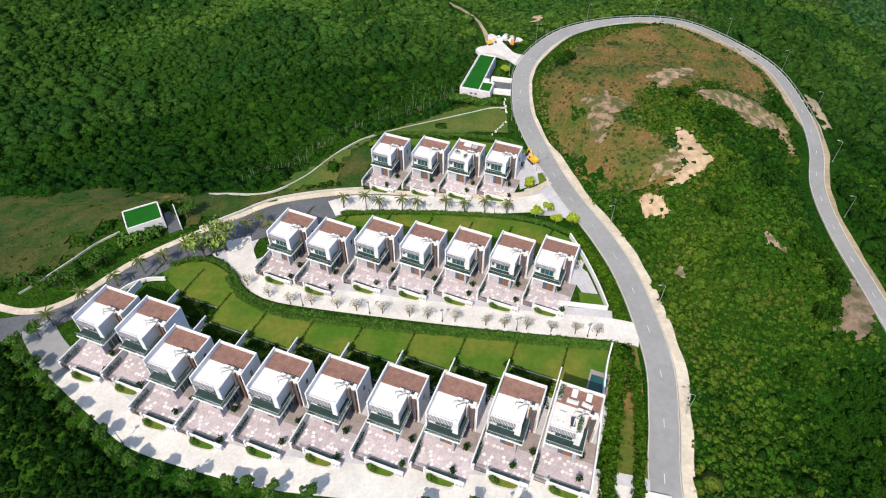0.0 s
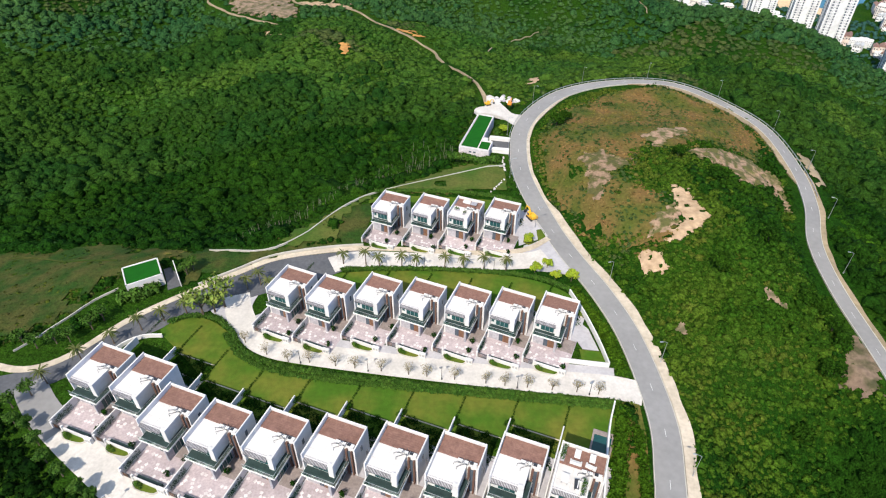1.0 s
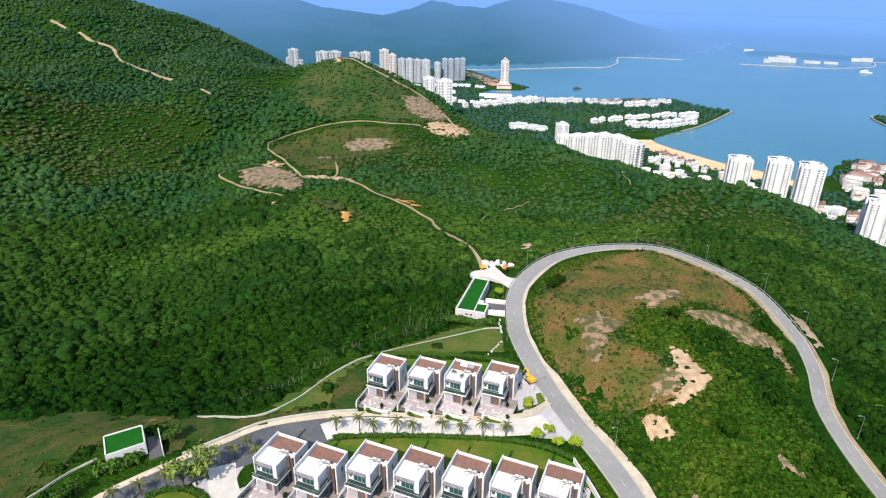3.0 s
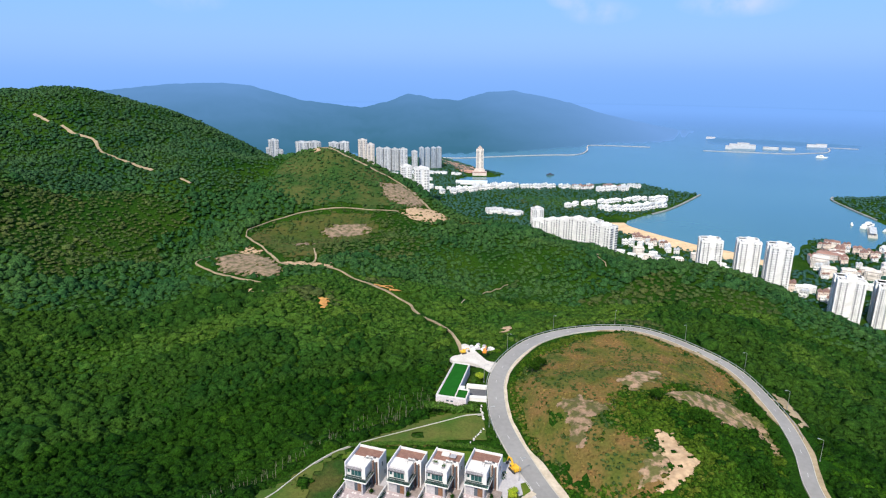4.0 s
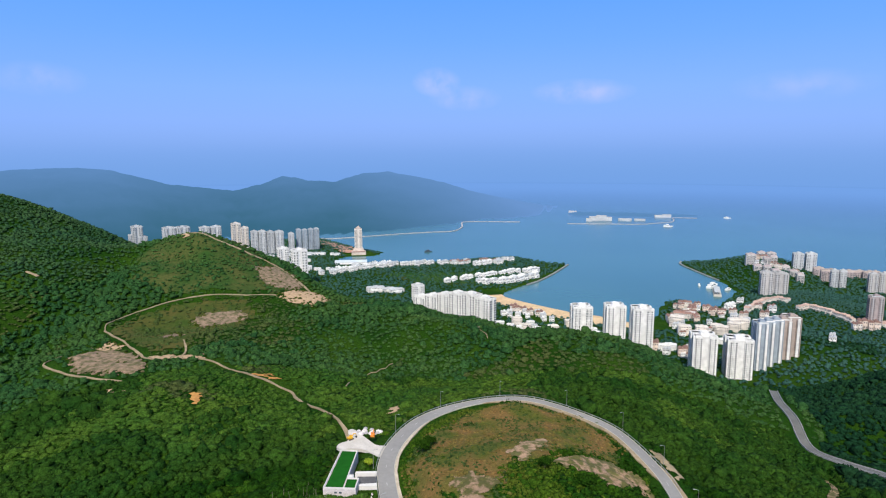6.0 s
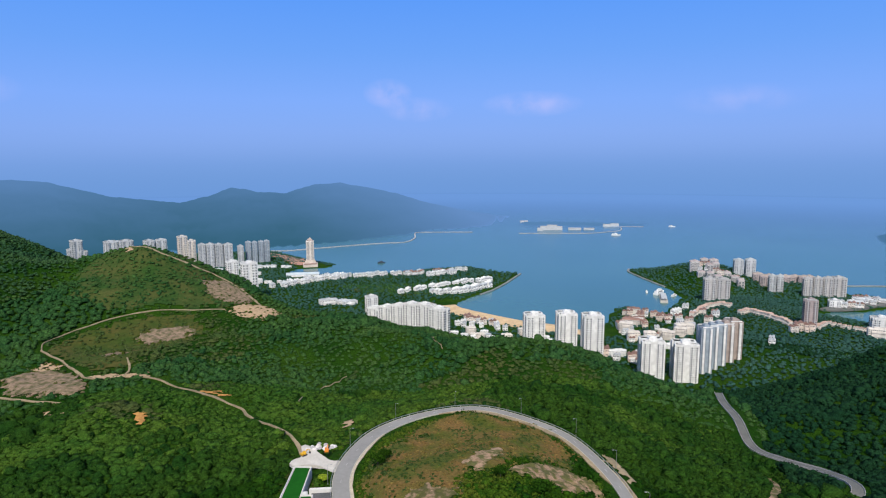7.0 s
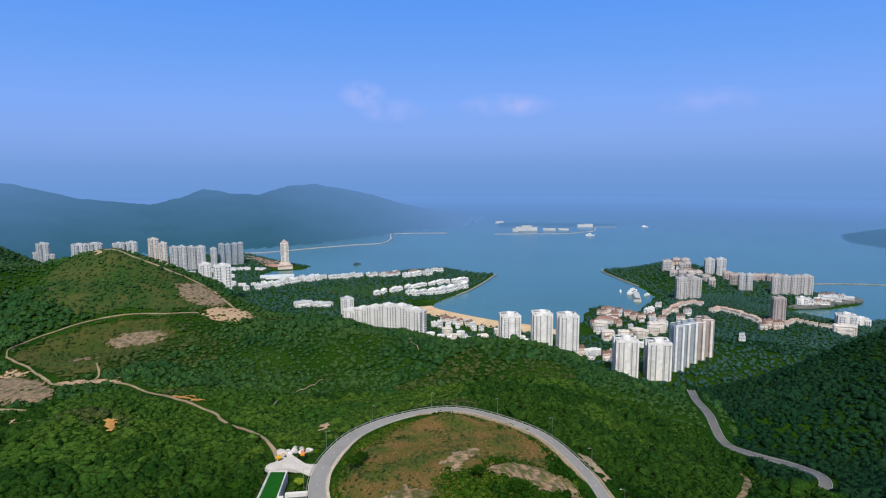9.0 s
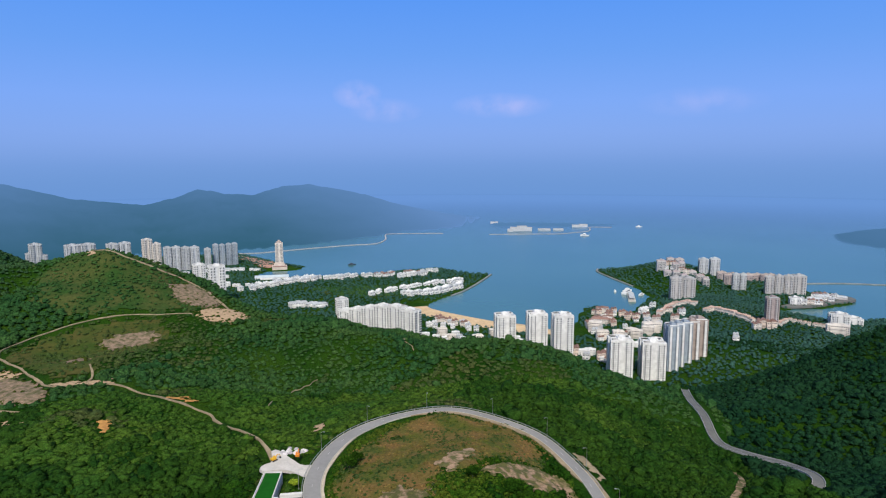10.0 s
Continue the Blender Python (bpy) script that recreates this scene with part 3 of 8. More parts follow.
def height(x, y):
    return float(land_height(np.array([float(x)]), np.array([float(y)]))[0])


# one sheet, in rings round the point under the drone
rings = np.concatenate([np.linspace(0.01, 40, 14), 40 * np.exp(np.linspace(0.022, math.log(2600 / 40), 290))])
turns = np.radians(np.concatenate([np.arange(-66, 86, 0.42), np.arange(86, 294, 4.0)]))
ring_g, turn_g = np.meshgrid(rings, turns, indexing="ij")
gx, gy = ring_g * np.sin(turn_g), ring_g * np.cos(turn_g)
gz = land_height(gx, gy)
nr, nt = gx.shape
idx = np.arange(nr * nt).reshape(nr, nt)
quads = np.stack([idx[:-1, :], idx[1:, :], np.roll(idx, -1, 1)[1:, :], np.roll(idx, -1, 1)[:-1, :]], -1).reshape(-1, 4)[:, ::-1]
ground = solid("ground", (np.stack([gx, gy, gz], -1).reshape(-1, 3), quads), M["hill"], "steep green hillside of scrub and grass running down to the bay", "ground", "structure", smooth=True)

sea_r = np.concatenate([[300], np.linspace(500, 4950, 40)])
sa = np.linspace(0, 2 * math.pi, 97)[:-1]
sv = np.array([(r * math.sin(a), r * math.cos(a), 0.0) for r in sea_r for a in sa])
si = np.arange(len(sea_r) * 96).reshape(len(sea_r), 96)
solid("water", (sv, np.stack([si[:-1], si[1:], np.roll(si, -1, 1)[1:], np.roll(si, -1, 1)[:-1]], -1).reshape(-1, 4)[:, ::-1]), M["sea"], "calm blue-green water of a wide bay", "sea", "structure", smooth=True)


# ---- far hills across the bay ----
def ridge_backdrop(name, label, mat, foot, crest, stops, seed):
    """A hazy ridge: stops of (azimuth, height of the crest); foot: (azimuth, distance) of its shore; crest: the distance of its top."""
    az = np.arange(stops[0][0], stops[-1][0] + 0.01, 0.25)
    h = np.interp(az, [s[0] for s in stops], [s[1] for s in stops])
    h = h + 2.0 * wobble(az * 40, az * 17, 23, seed) + 1.2 * wobble(az * 40, az * 11, 7, seed)
    near = np.interp(az, [s[0] for s in foot], [s[1] for s in foot])
    rows = 12
    v, f = [], []
    for k in range(rows + 1):
        t = k / rows
        for a, top, r0 in zip(az, h, near):
            r = r0 + (crest - r0) * t
            z = -4 + (top + 4) * (0.25 * t + 0.75 * float(ease(t))) + 9 * min(1.0, max(top, 0) / 70) * math.sin(3.14 * t) * float(wobble(np.array(a * 30), np.array(t * 90.0), 9, seed))
            v.append((r * math.sin(radians(a)), r * math.cos(radians(a)), z))
    n = len(az)
    for k in range(rows):
        for i in range(n - 1):
            f.append((k * n + i, k * n + i + 1, (k + 1) * n + i + 1, (k + 1) * n + i))
    return solid(name, (np.array(v), np.array(f)), mat, label, "hills", "structure", smooth=True)


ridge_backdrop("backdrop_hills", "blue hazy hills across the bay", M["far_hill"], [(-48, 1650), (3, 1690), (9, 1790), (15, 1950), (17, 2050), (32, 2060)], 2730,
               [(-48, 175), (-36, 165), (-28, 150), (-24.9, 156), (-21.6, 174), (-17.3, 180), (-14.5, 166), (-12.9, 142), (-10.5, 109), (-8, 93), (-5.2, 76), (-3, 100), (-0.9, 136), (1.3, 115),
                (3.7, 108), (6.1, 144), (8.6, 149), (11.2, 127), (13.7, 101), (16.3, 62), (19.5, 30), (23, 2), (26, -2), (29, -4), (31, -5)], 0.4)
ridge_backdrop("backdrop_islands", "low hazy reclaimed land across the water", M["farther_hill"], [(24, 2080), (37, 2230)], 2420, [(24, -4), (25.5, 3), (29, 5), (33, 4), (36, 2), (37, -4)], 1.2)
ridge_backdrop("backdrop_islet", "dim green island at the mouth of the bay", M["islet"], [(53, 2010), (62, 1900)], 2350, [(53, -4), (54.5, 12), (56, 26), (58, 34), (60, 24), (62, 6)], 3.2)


# colour of the glowing see-through surfaces added in place of hazy air
HAZE_GLOW = (0.168, 0.352, 0.770)


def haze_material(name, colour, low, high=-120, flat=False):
    """Glow that stands in for far haze: thick on the water, thinning upwards into the sky, or (flat) thickening
    outwards over the water.
    """
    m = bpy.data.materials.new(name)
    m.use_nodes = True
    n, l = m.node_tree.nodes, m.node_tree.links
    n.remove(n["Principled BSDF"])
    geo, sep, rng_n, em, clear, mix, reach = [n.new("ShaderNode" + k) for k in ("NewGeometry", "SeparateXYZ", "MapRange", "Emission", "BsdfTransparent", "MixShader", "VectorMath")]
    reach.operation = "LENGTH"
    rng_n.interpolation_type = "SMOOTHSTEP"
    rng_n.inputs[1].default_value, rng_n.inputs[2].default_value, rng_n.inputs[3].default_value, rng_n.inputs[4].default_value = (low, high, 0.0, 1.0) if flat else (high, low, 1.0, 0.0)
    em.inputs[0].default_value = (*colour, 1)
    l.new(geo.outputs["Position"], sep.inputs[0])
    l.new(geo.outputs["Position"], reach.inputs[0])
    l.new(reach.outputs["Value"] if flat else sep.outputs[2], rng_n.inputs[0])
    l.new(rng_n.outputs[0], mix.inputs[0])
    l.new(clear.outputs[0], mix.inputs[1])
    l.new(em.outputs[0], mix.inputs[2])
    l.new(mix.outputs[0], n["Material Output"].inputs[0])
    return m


# added ring and flat sheet that blend sea and sky at the horizon
haze_a = np.radians(np.arange(0, 360, 3.0))
haze_v = np.array([(4700 * math.sin(a), 4700 * math.cos(a), z) for z in (-3.0, 120.0, 260.0, 420.0) for a in haze_a])
haze_i = np.arange(4 * len(haze_a)).reshape(4, -1)
solid("backdrop_mist", (haze_v, np.stack([haze_i[:-1], np.roll(haze_i, -1, 1)[:-1], np.roll(haze_i, -1, 1)[1:], haze_i[1:]], -1).reshape(-1, 4)), haze_material("haze_ring_glow", HAZE_GLOW, 400), "added pale blue glowing ring standing for haze on the horizon", "mist", "structure", smooth=True)
sheet_v = np.array([(r * math.sin(a), r * math.cos(a), 1.2) for r in (1500.0, 2300.0, 3100.0, 3900.0, 4690.0) for a in haze_a])
sheet_i = np.arange(5 * len(haze_a)).reshape(5, -1)
solid("backdrop_sea_mist", (sheet_v, np.stack([sheet_i[:-1], np.roll(sheet_i, -1, 1)[:-1], np.roll(sheet_i, -1, 1)[1:], sheet_i[1:]], -1).reshape(-1, 4)), haze_material("haze_sheet_glow", HAZE_GLOW, 1500, 4300, True), "added thin blue glowing sheet standing for haze, thickening over the open water", "mist", "structure", smooth=True)


# ---- roads, lanes, lawns ----
def strip(line, left, right, lift, z=None, thick=0.0):
    """A ribbon along a line from left to right of it; z: its level, else the ground's. With a skirt of that thickness."""
    d = np.gradient(line[:, :2], axis=0)
    d /= np.linalg.norm(d, axis=1)[:, None]
    nrm = np.stack([d[:, 1], -d[:, 0]], 1)
    a, b = line[:, :2] - nrm * np.reshape(left, (-1, 1)), line[:, :2] + nrm * np.reshape(right, (-1, 1))
    if z is None and line.shape[1] > 2:
        za = zb = line[:, 2] + lift
    elif z is None:
        za, zb = land_height(a[:, 0], a[:, 1]) + lift, land_height(b[:, 0], b[:, 1]) + lift
    else:
        za = zb = np.full(len(line), z + lift)
    n = len(line)
    top = [(*p, q) for p, q in zip(a, za)] + [(*p, q) for p, q in zip(b, zb)]
    f = [(i, n + i, n + i + 1, i + 1) for i in range(n - 1)]
    if thick:
        top += [(x, y, q - thick) for x, y, q in top]
        f += [(i, i + 1, 2 * n + i + 1, 2 * n + i) for i in range(n - 1)] + [(n + i + 1, n + i, 3 * n + i, 3 * n + i + 1) for i in range(n - 1)]
        f += [(0, 2 * n, 3 * n, n), (n - 1, 2 * n - 1, 4 * n - 1, 3 * n - 1)]
    return top, f


def sheet(outline, z, thick=0.12, closed_curve=True, step=2.0):
    """A flat slab with a rounded outline."""
    p = smooth_line(outline, step, True)[:-1] if closed_curve else np.array(outline, float)
    bm = bmesh.new()
    top = [bm.verts.new((x, y, z)) for x, y in p[:, :2]]
    low = [bm.verts.new((x, y, z - thick)) for x, y in p[:, :2]]
    bm.faces.new(top)
    for i in range(len(top)):
        j = (i + 1) % len(top)
        bm.faces.new((top[j], top[i], low[i], low[j]))
    bmesh.ops.triangulate(bm, faces=[f for f in bm.faces if len(f.verts) > 4])
    bmesh.ops.recalc_face_normals(bm, faces=bm.faces)
    v = [tuple(w.co) for w in bm.verts]
    bm.verts.index_update()
    f = [tuple(w.index for w in g.verts) for g in bm.faces]
    bm.free()
    return v, f


half_road = 2.9 - 0.95 * ease((ROAD[:, 0] - 45) / 40) * ((ROAD[:, 1] > 190) | (ROAD[:, 0] > 90))     # narrower beyond the bend
solid("road", strip(ROAD, half_road, half_road, 0.04, thick=0.8), M["asphalt"], "worn grey asphalt road winding round a grassy knoll", "road", "structure")
solid("road_downhill", strip(LOW_ROAD, 2.45, 2.45, 0.06, thick=0.8), M["asphalt_old"], "grey asphalt road going down through the wooded valley", "road", "structure")
for side, a, b in (("kerb_outer", half_road + 0.18, -half_road), ("kerb_inner", -half_road, half_road + 0.18)):
    solid(side, strip(ROAD, a, b, 0.14, thick=0.8), M["kerb"], "pale concrete kerb along the asphalt road", "kerb", "structure")
for a, b in ((2.65, -2.45), (-2.45, 2.65)):
    solid("road_barrier", strip(LOW_ROAD, a, b, 0.6, thick=1.6), M["grey_paving"], "low pale concrete parapet along the valley road", "barrier", "structure")
# the earth verge and path on the road's outer side
verge = ROAD[(ROAD[:, 1] < 168) & (ROAD[:, 0] < 60)]
solid("verge_path", strip(verge, -3.2, 3.3 + 2.3 * ease((168 - verge[:, 1]) / 16) * (1 + 0.16 * wobble(verge[:, 0], verge[:, 1], 4, 2)), 0.12, thick=0.8), M["path"], "sandy concrete footpath beside the asphalt road", "path", "structure")
loop_in = ROAD[(ROAD[:, 1] > 160) & (ROAD[:, 0] < 50)]
solid("channel", strip(loop_in, -3.15, 3.3 + 0.9 * ease((50 - loop_in[:, 0]) / 10) * (1 + 0.3 * wobble(loop_in[:, 0], loop_in[:, 1], 4, 5)), 0.06, thick=0.8), M["path"], "pale concrete drain channel along the inner verge", "drain", "structure")
loop_out = ROAD[(ROAD[:, 0] > 78) & (ROAD[:, 1] > 172)]
solid("verge_dirt", strip(loop_out, -2.15, 2.3 + 1.7 * ease((loop_out[:, 0] - 78) / 14) * ease((loop_out[:, 1] - 172) / 10) * (1 + 0.3 * wobble(loop_out[:, 0], loop_out[:, 1], 5, 1)), 0.10, thick=0.8), M["trail"], "bare brown dirt verge on the inside of the bend", "verge", "structure")
arm = ROAD[(ROAD[:, 0] > 100) & (ROAD[:, 1] < 185)]
solid("verge_shoulder", strip(arm, 2.15 + 1.4 * ease((185 - arm[:, 1]) / 12) * (1 + 0.25 * wobble(arm[:, 0], arm[:, 1], 5, 7)), -2.1, 0.09, thick=0.8), M["trail"], "brown dirt shoulder outside the road", "verge", "structure")
# worn centre line
dash_v, dash_f = [], []
for i in range(4, len(ROAD) - 4, 6):
    v, f = strip(ROAD[i:i + 2], 0.05, 0.05, 0.046)
    dash_v, dash_f = merge((dash_v, dash_f), (v, f))
solid("centre_line", (dash_v, dash_f), M["paint_line"], "worn white dashes painted along the road's middle", "road marking", "structure")

MID_LANE = smooth_line([(45, 86.5), (37.8, 88.3), (18.6, 90.2), (-4, 93), (-30, 96.8), (-41.5, 99.5), (-48, 104.6), (-51.8, 111), (-54, 117)], 2.0)
solid("pavement_lane", strip(MID_LANE, 3.3, 3.3, 0.05, LEVEL, 0.25), M["paving"], "pale paved lane in front of the middle row of villas", "lane", "structure")
solid("pavement_apron", strip(MID_LANE[3:-5], -3.3, 5.6, 0.046, LEVEL, 0.25), M["grey_paving"], "grey paved drives between the lane and the garden walls", "pavement", "structure")
FRONT_LANE = smooth_line([(42, 46), (27, 49), (7, 49.6), (-14, 51.4), (-32.5, 53.4), (-48, 57.2), (-59.5, 61), (-68.5, 67), (-79, 74.5), (-87, 81), (-93, 87.5)], 2.0)
solid("pavement_street", strip(FRONT_LANE[:-9], 3.4, 3.4, 0.05, LEVEL, 0.25), M["paving"], "pale paved lane with tree shadows in front of the front row of villas", "lane", "structure")
solid("pavement_mouth", strip(FRONT_LANE[-10:], 3.4, 3.4, 0.056, LEVEL, 0.25), M["asphalt"], "grey asphalt mouth of the front lane", "pavement", "structure")
solid("pavement_drives", strip(FRONT_LANE[2:-6], -3.4, 5.8, 0.046, LEVEL, 0.25), M["grey_paving"], "grey paved drives between the lane and the front garden walls", "pavement", "structure")
BACK_LANE = smooth_line([(29.5, 134.2), (24, 132.4), (8, 131.4), (-10, 131.8), (-24, 132.2), (-31, 129.5)], 2.0)
solid("pavement_upper", strip(BACK_LANE, 3.4, 3.4, 0.05, LEVEL, 0.25), M["paving"], "pale paved lane below the upper row of villas", "lane", "structure")
INNER = smooth_line([(-29, 130.3), (-34.8, 127.0), (-46.1, 122.2), (-56.8, 116.5), (-67.2, 111.0), (-76, 104), (-83.3, 97), (-90, 90.5), (-101, 86), (-116, 86)], 2.0)
solid("road_inner", strip(INNER, 3.6, 3.4, 0.045, LEVEL, 0.25), M["asphalt_dark"], "dark asphalt estate road bending past the gardens", "road", "structure")
SHOULDER = [(-23.4, 136.4), (-45.2, 132.2), (-56.2, 125.2), (-67.4, 116.9), (-76.6, 109.2), (-81.6, 103.3), (-86, 97.3), (-83.3, 96.5), (-76, 103.5), (-67.2, 110.5), (-56.8, 116), (-46.1, 121.7), (-34.8, 126.5), (-27, 131)]
solid("road_shoulder", sheet(SHOULDER, LEVEL + 0.04, 0.25, False), M["asphalt_dark"], "dark asphalt between the estate road and its footpath", "road", "structure")
FOOT = smooth_line([(31, 142.5), (24, 137.2), (14, 135.6), (2.4, 135.6), (-23.4, 136.9), (-45.2, 132.6), (-56.2, 125.6), (-67.4, 117.3), (-76.6, 109.5), (-81.6, 103.6), (-86, 97.6), (-91, 93.2), (-97, 91.4), (-105, 93), (-116, 97)], 2.0)
solid("footpath", strip(FOOT, 0.9, 0.9, 0.16, LEVEL, 0.3), M["path"], "beige raised footpath along the estate road", "path", "structure")
solid("garden_wall_long", strip(FOOT[(FOOT[:, 0] > -65) & (FOOT[:, 0] < -22)], -1.05, 1.4, 0.75, LEVEL, 0.9), M["kerb"], "low pale concrete wall behind the footpath", "wall", "structure")
solid("pavement_corner", sheet([(31.2, 147.5), (27.6, 141), (23, 138.2), (24.6, 129), (30, 127.6), (36.6, 126.8), (34.2, 134), (32.2, 141)], LEVEL + 0.035, 0.2), M["grey_paving"], "grey paved mouth of the estate road", "pavement", "structure")
solid("pavement_bend", sheet([(-52, 122), (-60, 114), (-56, 108), (-50, 103), (-46, 106), (-49, 113), (-48, 120)], LEVEL + 0.03, 0.2), M["grey_paving"], "grey paved bend of the lane", "pavement", "structure")

# lawns behind the rows, with hedged edges
LAWN_FRONT = [(36.3, 83.4), (15, 85.6), (-10.7, 88.3), (-34.5, 91.8), (-46.1, 96.4), (-52.4, 103.6), (-58.8, 108), (-64.5, 108.4), (-69.5, 104.5), (-66, 100.5), (-60, 95), (-51, 86), (-42, 79), (-28, 76), (-10, 73), (10, 70.5), (33, 69)]
solid("lawn_front", sheet(LAWN_FRONT, LEVEL + 0.05), M["grass"], "mown green lawns behind the front row of villas", "lawn", "structure")
LAWN_MID = [(-31, 124.5), (-20, 127), (2.4, 127.2), (22, 124.8), (33, 119), (36, 112), (30, 108), (10, 112), (-10, 115), (-30, 117.5)]
solid("lawn_middle", sheet(LAWN_MID, LEVEL + 0.05), M["grass"], "mown green lawns behind the middle row of villas", "lawn", "structure")
LAWN_BACK = [(-22, 163), (0, 163.5), (20, 161), (26, 157), (24, 150), (0, 153), (-20, 156)]
solid("lawn_upper", sheet(LAWN_BACK, LEVEL + 0.05, 0.2), M["grass"], "mown green lawns behind the upper row of villas", "lawn", "structure")


# ---- bare ground, trails and dry grass on the slopes ----
def patch(outline, lift=0.18, cell=1.6, ragged=1.2, relief=0.25, holes=0.0):
    """A ragged sheet draped on the ground inside an outline."""
    p = np.array(outline, float)
    x0, y0 = p.min(0) - 3
    x1, y1 = p.max(0) + 3
    nx, ny = int((x1 - x0) / cell) + 2, int((y1 - y0) / cell) + 2
    x, y = np.meshgrid(x0 + cell * np.arange(nx), y0 + cell * np.arange(ny), indexing="ij")
    d = poly_distance(x, y, [tuple(q) for q in p]) + ragged * (wobble(x, y, ragged * 1.0, x0) + 0.8 * wobble(x, y, ragged * 2.6, y0))
    d = d + np.where(wobble(x, y, ragged * 1.3, 3.3) + 0.5 * wobble(x, y, ragged * 0.55, 1.1) > 1.05 - holes, 9.0, 0.0)
    x = x + 0.3 * cell * wobble(x * 9, y * 7, 3.1, 1)
    y = y + 0.3 * cell * wobble(x * 8, y * 9, 2.7, 2)
    z = land_height(x, y) + lift + relief * ease(-d / 3) * (0.6 + 0.8 * wobble(x, y, ragged * 1.1, 4))
    i = np.arange(nx * ny).reshape(nx, ny)
    keep = (np.maximum(np.maximum(d[:-1, :-1], d[1:, :-1]), np.maximum(d[1:, 1:], d[:-1, 1:])) < 0.6).ravel()
    f = np.stack([i[:-1, :-1], i[1:, :-1], i[1:, 1:], i[:-1, 1:]], -1).reshape(-1, 4)[keep]
    used, back = np.unique(f, return_inverse=True)
    v = np.stack([x, y, z], -1).reshape(-1, 3)[used]
    return v, back.reshape(-1, 4)


BARE = []


def bare(name, mat, label, outline, **kw):
    far = np.hypot(*np.mean(np.array(outline, float), 0))
    BARE.append(outline)
    return solid(name, patch(outline, 0.12 + 0.0011 * far, max(0.36, far / 400), max(1.0, far / 130), holes=-0.6 if "rock" in mat else (0.10 if far < 300 else 0.34), **kw), M[mat], label, "bare ground", "structure")


DRY_KNOLL = [(34.5, 199), (46, 222), (76, 239.5), (102, 239), (116, 224), (117, 196), (109, 187), (93, 186), (78, 180), (65, 177), (57, 167), (59, 153), (68, 147), (63, 134), (51, 130), (42, 145), (36, 163), (33.5, 181)]
solid("dry_grass", patch(DRY_KNOLL, 0.10, 2.0, 2.4, 0.1), M["dry"], "brown dry grass over the top of the knoll", "grass", "structure")
DRY_SHELF = [(-142, 495), (-129, 525), (-106, 543), (-80, 557), (-43, 563), (-37, 528), (-39, 486), (-68, 462), (-74, 422), (-92, 414), (-116, 452)]
solid("dry_grass_shelf", patch(DRY_SHELF, 0.5, 4.0, 4.0, 0.1), M["scrub_grass"], "yellowing grass on a shelf of the hill", "grass", "structure")
bare("bare_earth", "earth", "pale sandy slip on the knoll's flank", [(68, 155), (72, 151), (74, 139), (68, 133), (61, 131), (66, 137), (67, 142), (67, 149)])
bare("bare_earth_lower", "earth", "sandy slip low on the knoll's flank", [(55, 130), (59, 128), (59, 123), (55, 123), (53, 127)])
bare("rock_outcrop", "rock", "brown weathered rock breaking through dry grass", [(44, 176), (52, 178), (59, 169), (52, 164), (47, 154), (44, 158), (47, 167)])
bare("rock_outcrop_top", "rock", "brown rock streak on top of the knoll", [(67, 186), (76, 193), (87, 198), (80, 187), (69, 179)])
bare("rock_face", "rock", "pinkish cut rock face under the road", [(79, 176), (92, 183), (106, 185), (113, 179), (107, 169), (92, 164), (90, 171), (82, 171)], relief=0.8)
bare("rock_outcrop_low", "rock", "stony ground beside the sandy slip", [(57, 135), (60, 141), (66, 145), (67, 141), (63, 135), (60, 133)])
bare("rock_edge", "rock", "stony edge below the road", [(112, 181), (113, 172), (108, 157), (106, 158), (107, 168)])
bare("bare_summit_saddle", "earth", "pale bare saddle below the peak", [(-20, 566), (-4, 588), (14, 594), (27, 574), (25, 560), (12, 541), (-4, 552)])
bare("rock_slope", "scar_rock", "bare stony slope beneath the ridge path", [(-41, 633), (-24, 655), (-7, 632), (4, 608), (-2, 592), (-14, 586), (-32, 597)])
bare("boulder_field", "scar_rock", "grey-brown boulder field on the grassy shelf", [(-86, 512), (-72, 529), (-47, 535), (-44, 513), (-65, 504), (-75, 496)], relief=0.9)
bare("boulder_patch", "scar_rock", "small stony patch on the shelf", [(-98, 462), (-89, 472), (-80, 456), (-88, 446)])
bare("quarry_scar", "scar_rock", "broad brown rock scar beside the dirt track", [(-143, 418), (-136, 440), (-121, 436), (-104, 414), (-89, 384), (-91, 374), (-110, 376), (-133, 396)], relief=0.9)
bare("quarry_top", "earth", "pale earth above the rock scar", [(-138, 444), (-130, 458), (-118, 448), (-122, 436)])
bare("orange_slip", "orange_earth", "orange earth slip in the scrub", [(-57, 318), (-52, 321), (-49, 309), (-52, 301)])
bare("orange_cut", "orange_earth", "orange cutting beside the dirt track", [(-25, 352), (-18, 352.5), (-12, 346), (-20, 347)])
bare("bare_clearing", "earth", "pale dusty clearing where the tracks meet", [(-58, 390), (-66, 402), (-78, 408), (-92, 408), (-86, 397), (-72, 393)])
bare("bare_spot", "earth", "small bare spot above the road", [(40, 282), (45, 279), (44, 266), (40, 268)])
bare("bare_peak", "earth", "bare earth on the summit", [(-116, 690), (-106, 695), (-102, 678), (-112, 668)])
bare("verge_scar", "scar_rock", "brown bare earth below the road", [(95.8, 96), (103, 105), (105, 101), (101, 89.5), (98, 89)])
bare("flank_streak", "scar_rock", "thin brown streak in the scrub", [(79.5, 113.6), (82.1, 113.7), (85.4, 110.6), (83.0, 110.6)])
bare("flank_spot", "scar_rock", "small bare spot in the scrub", [(58.2, 107.0), (59.7, 106.2), (59.8, 104.0), (58.2, 104.5)])
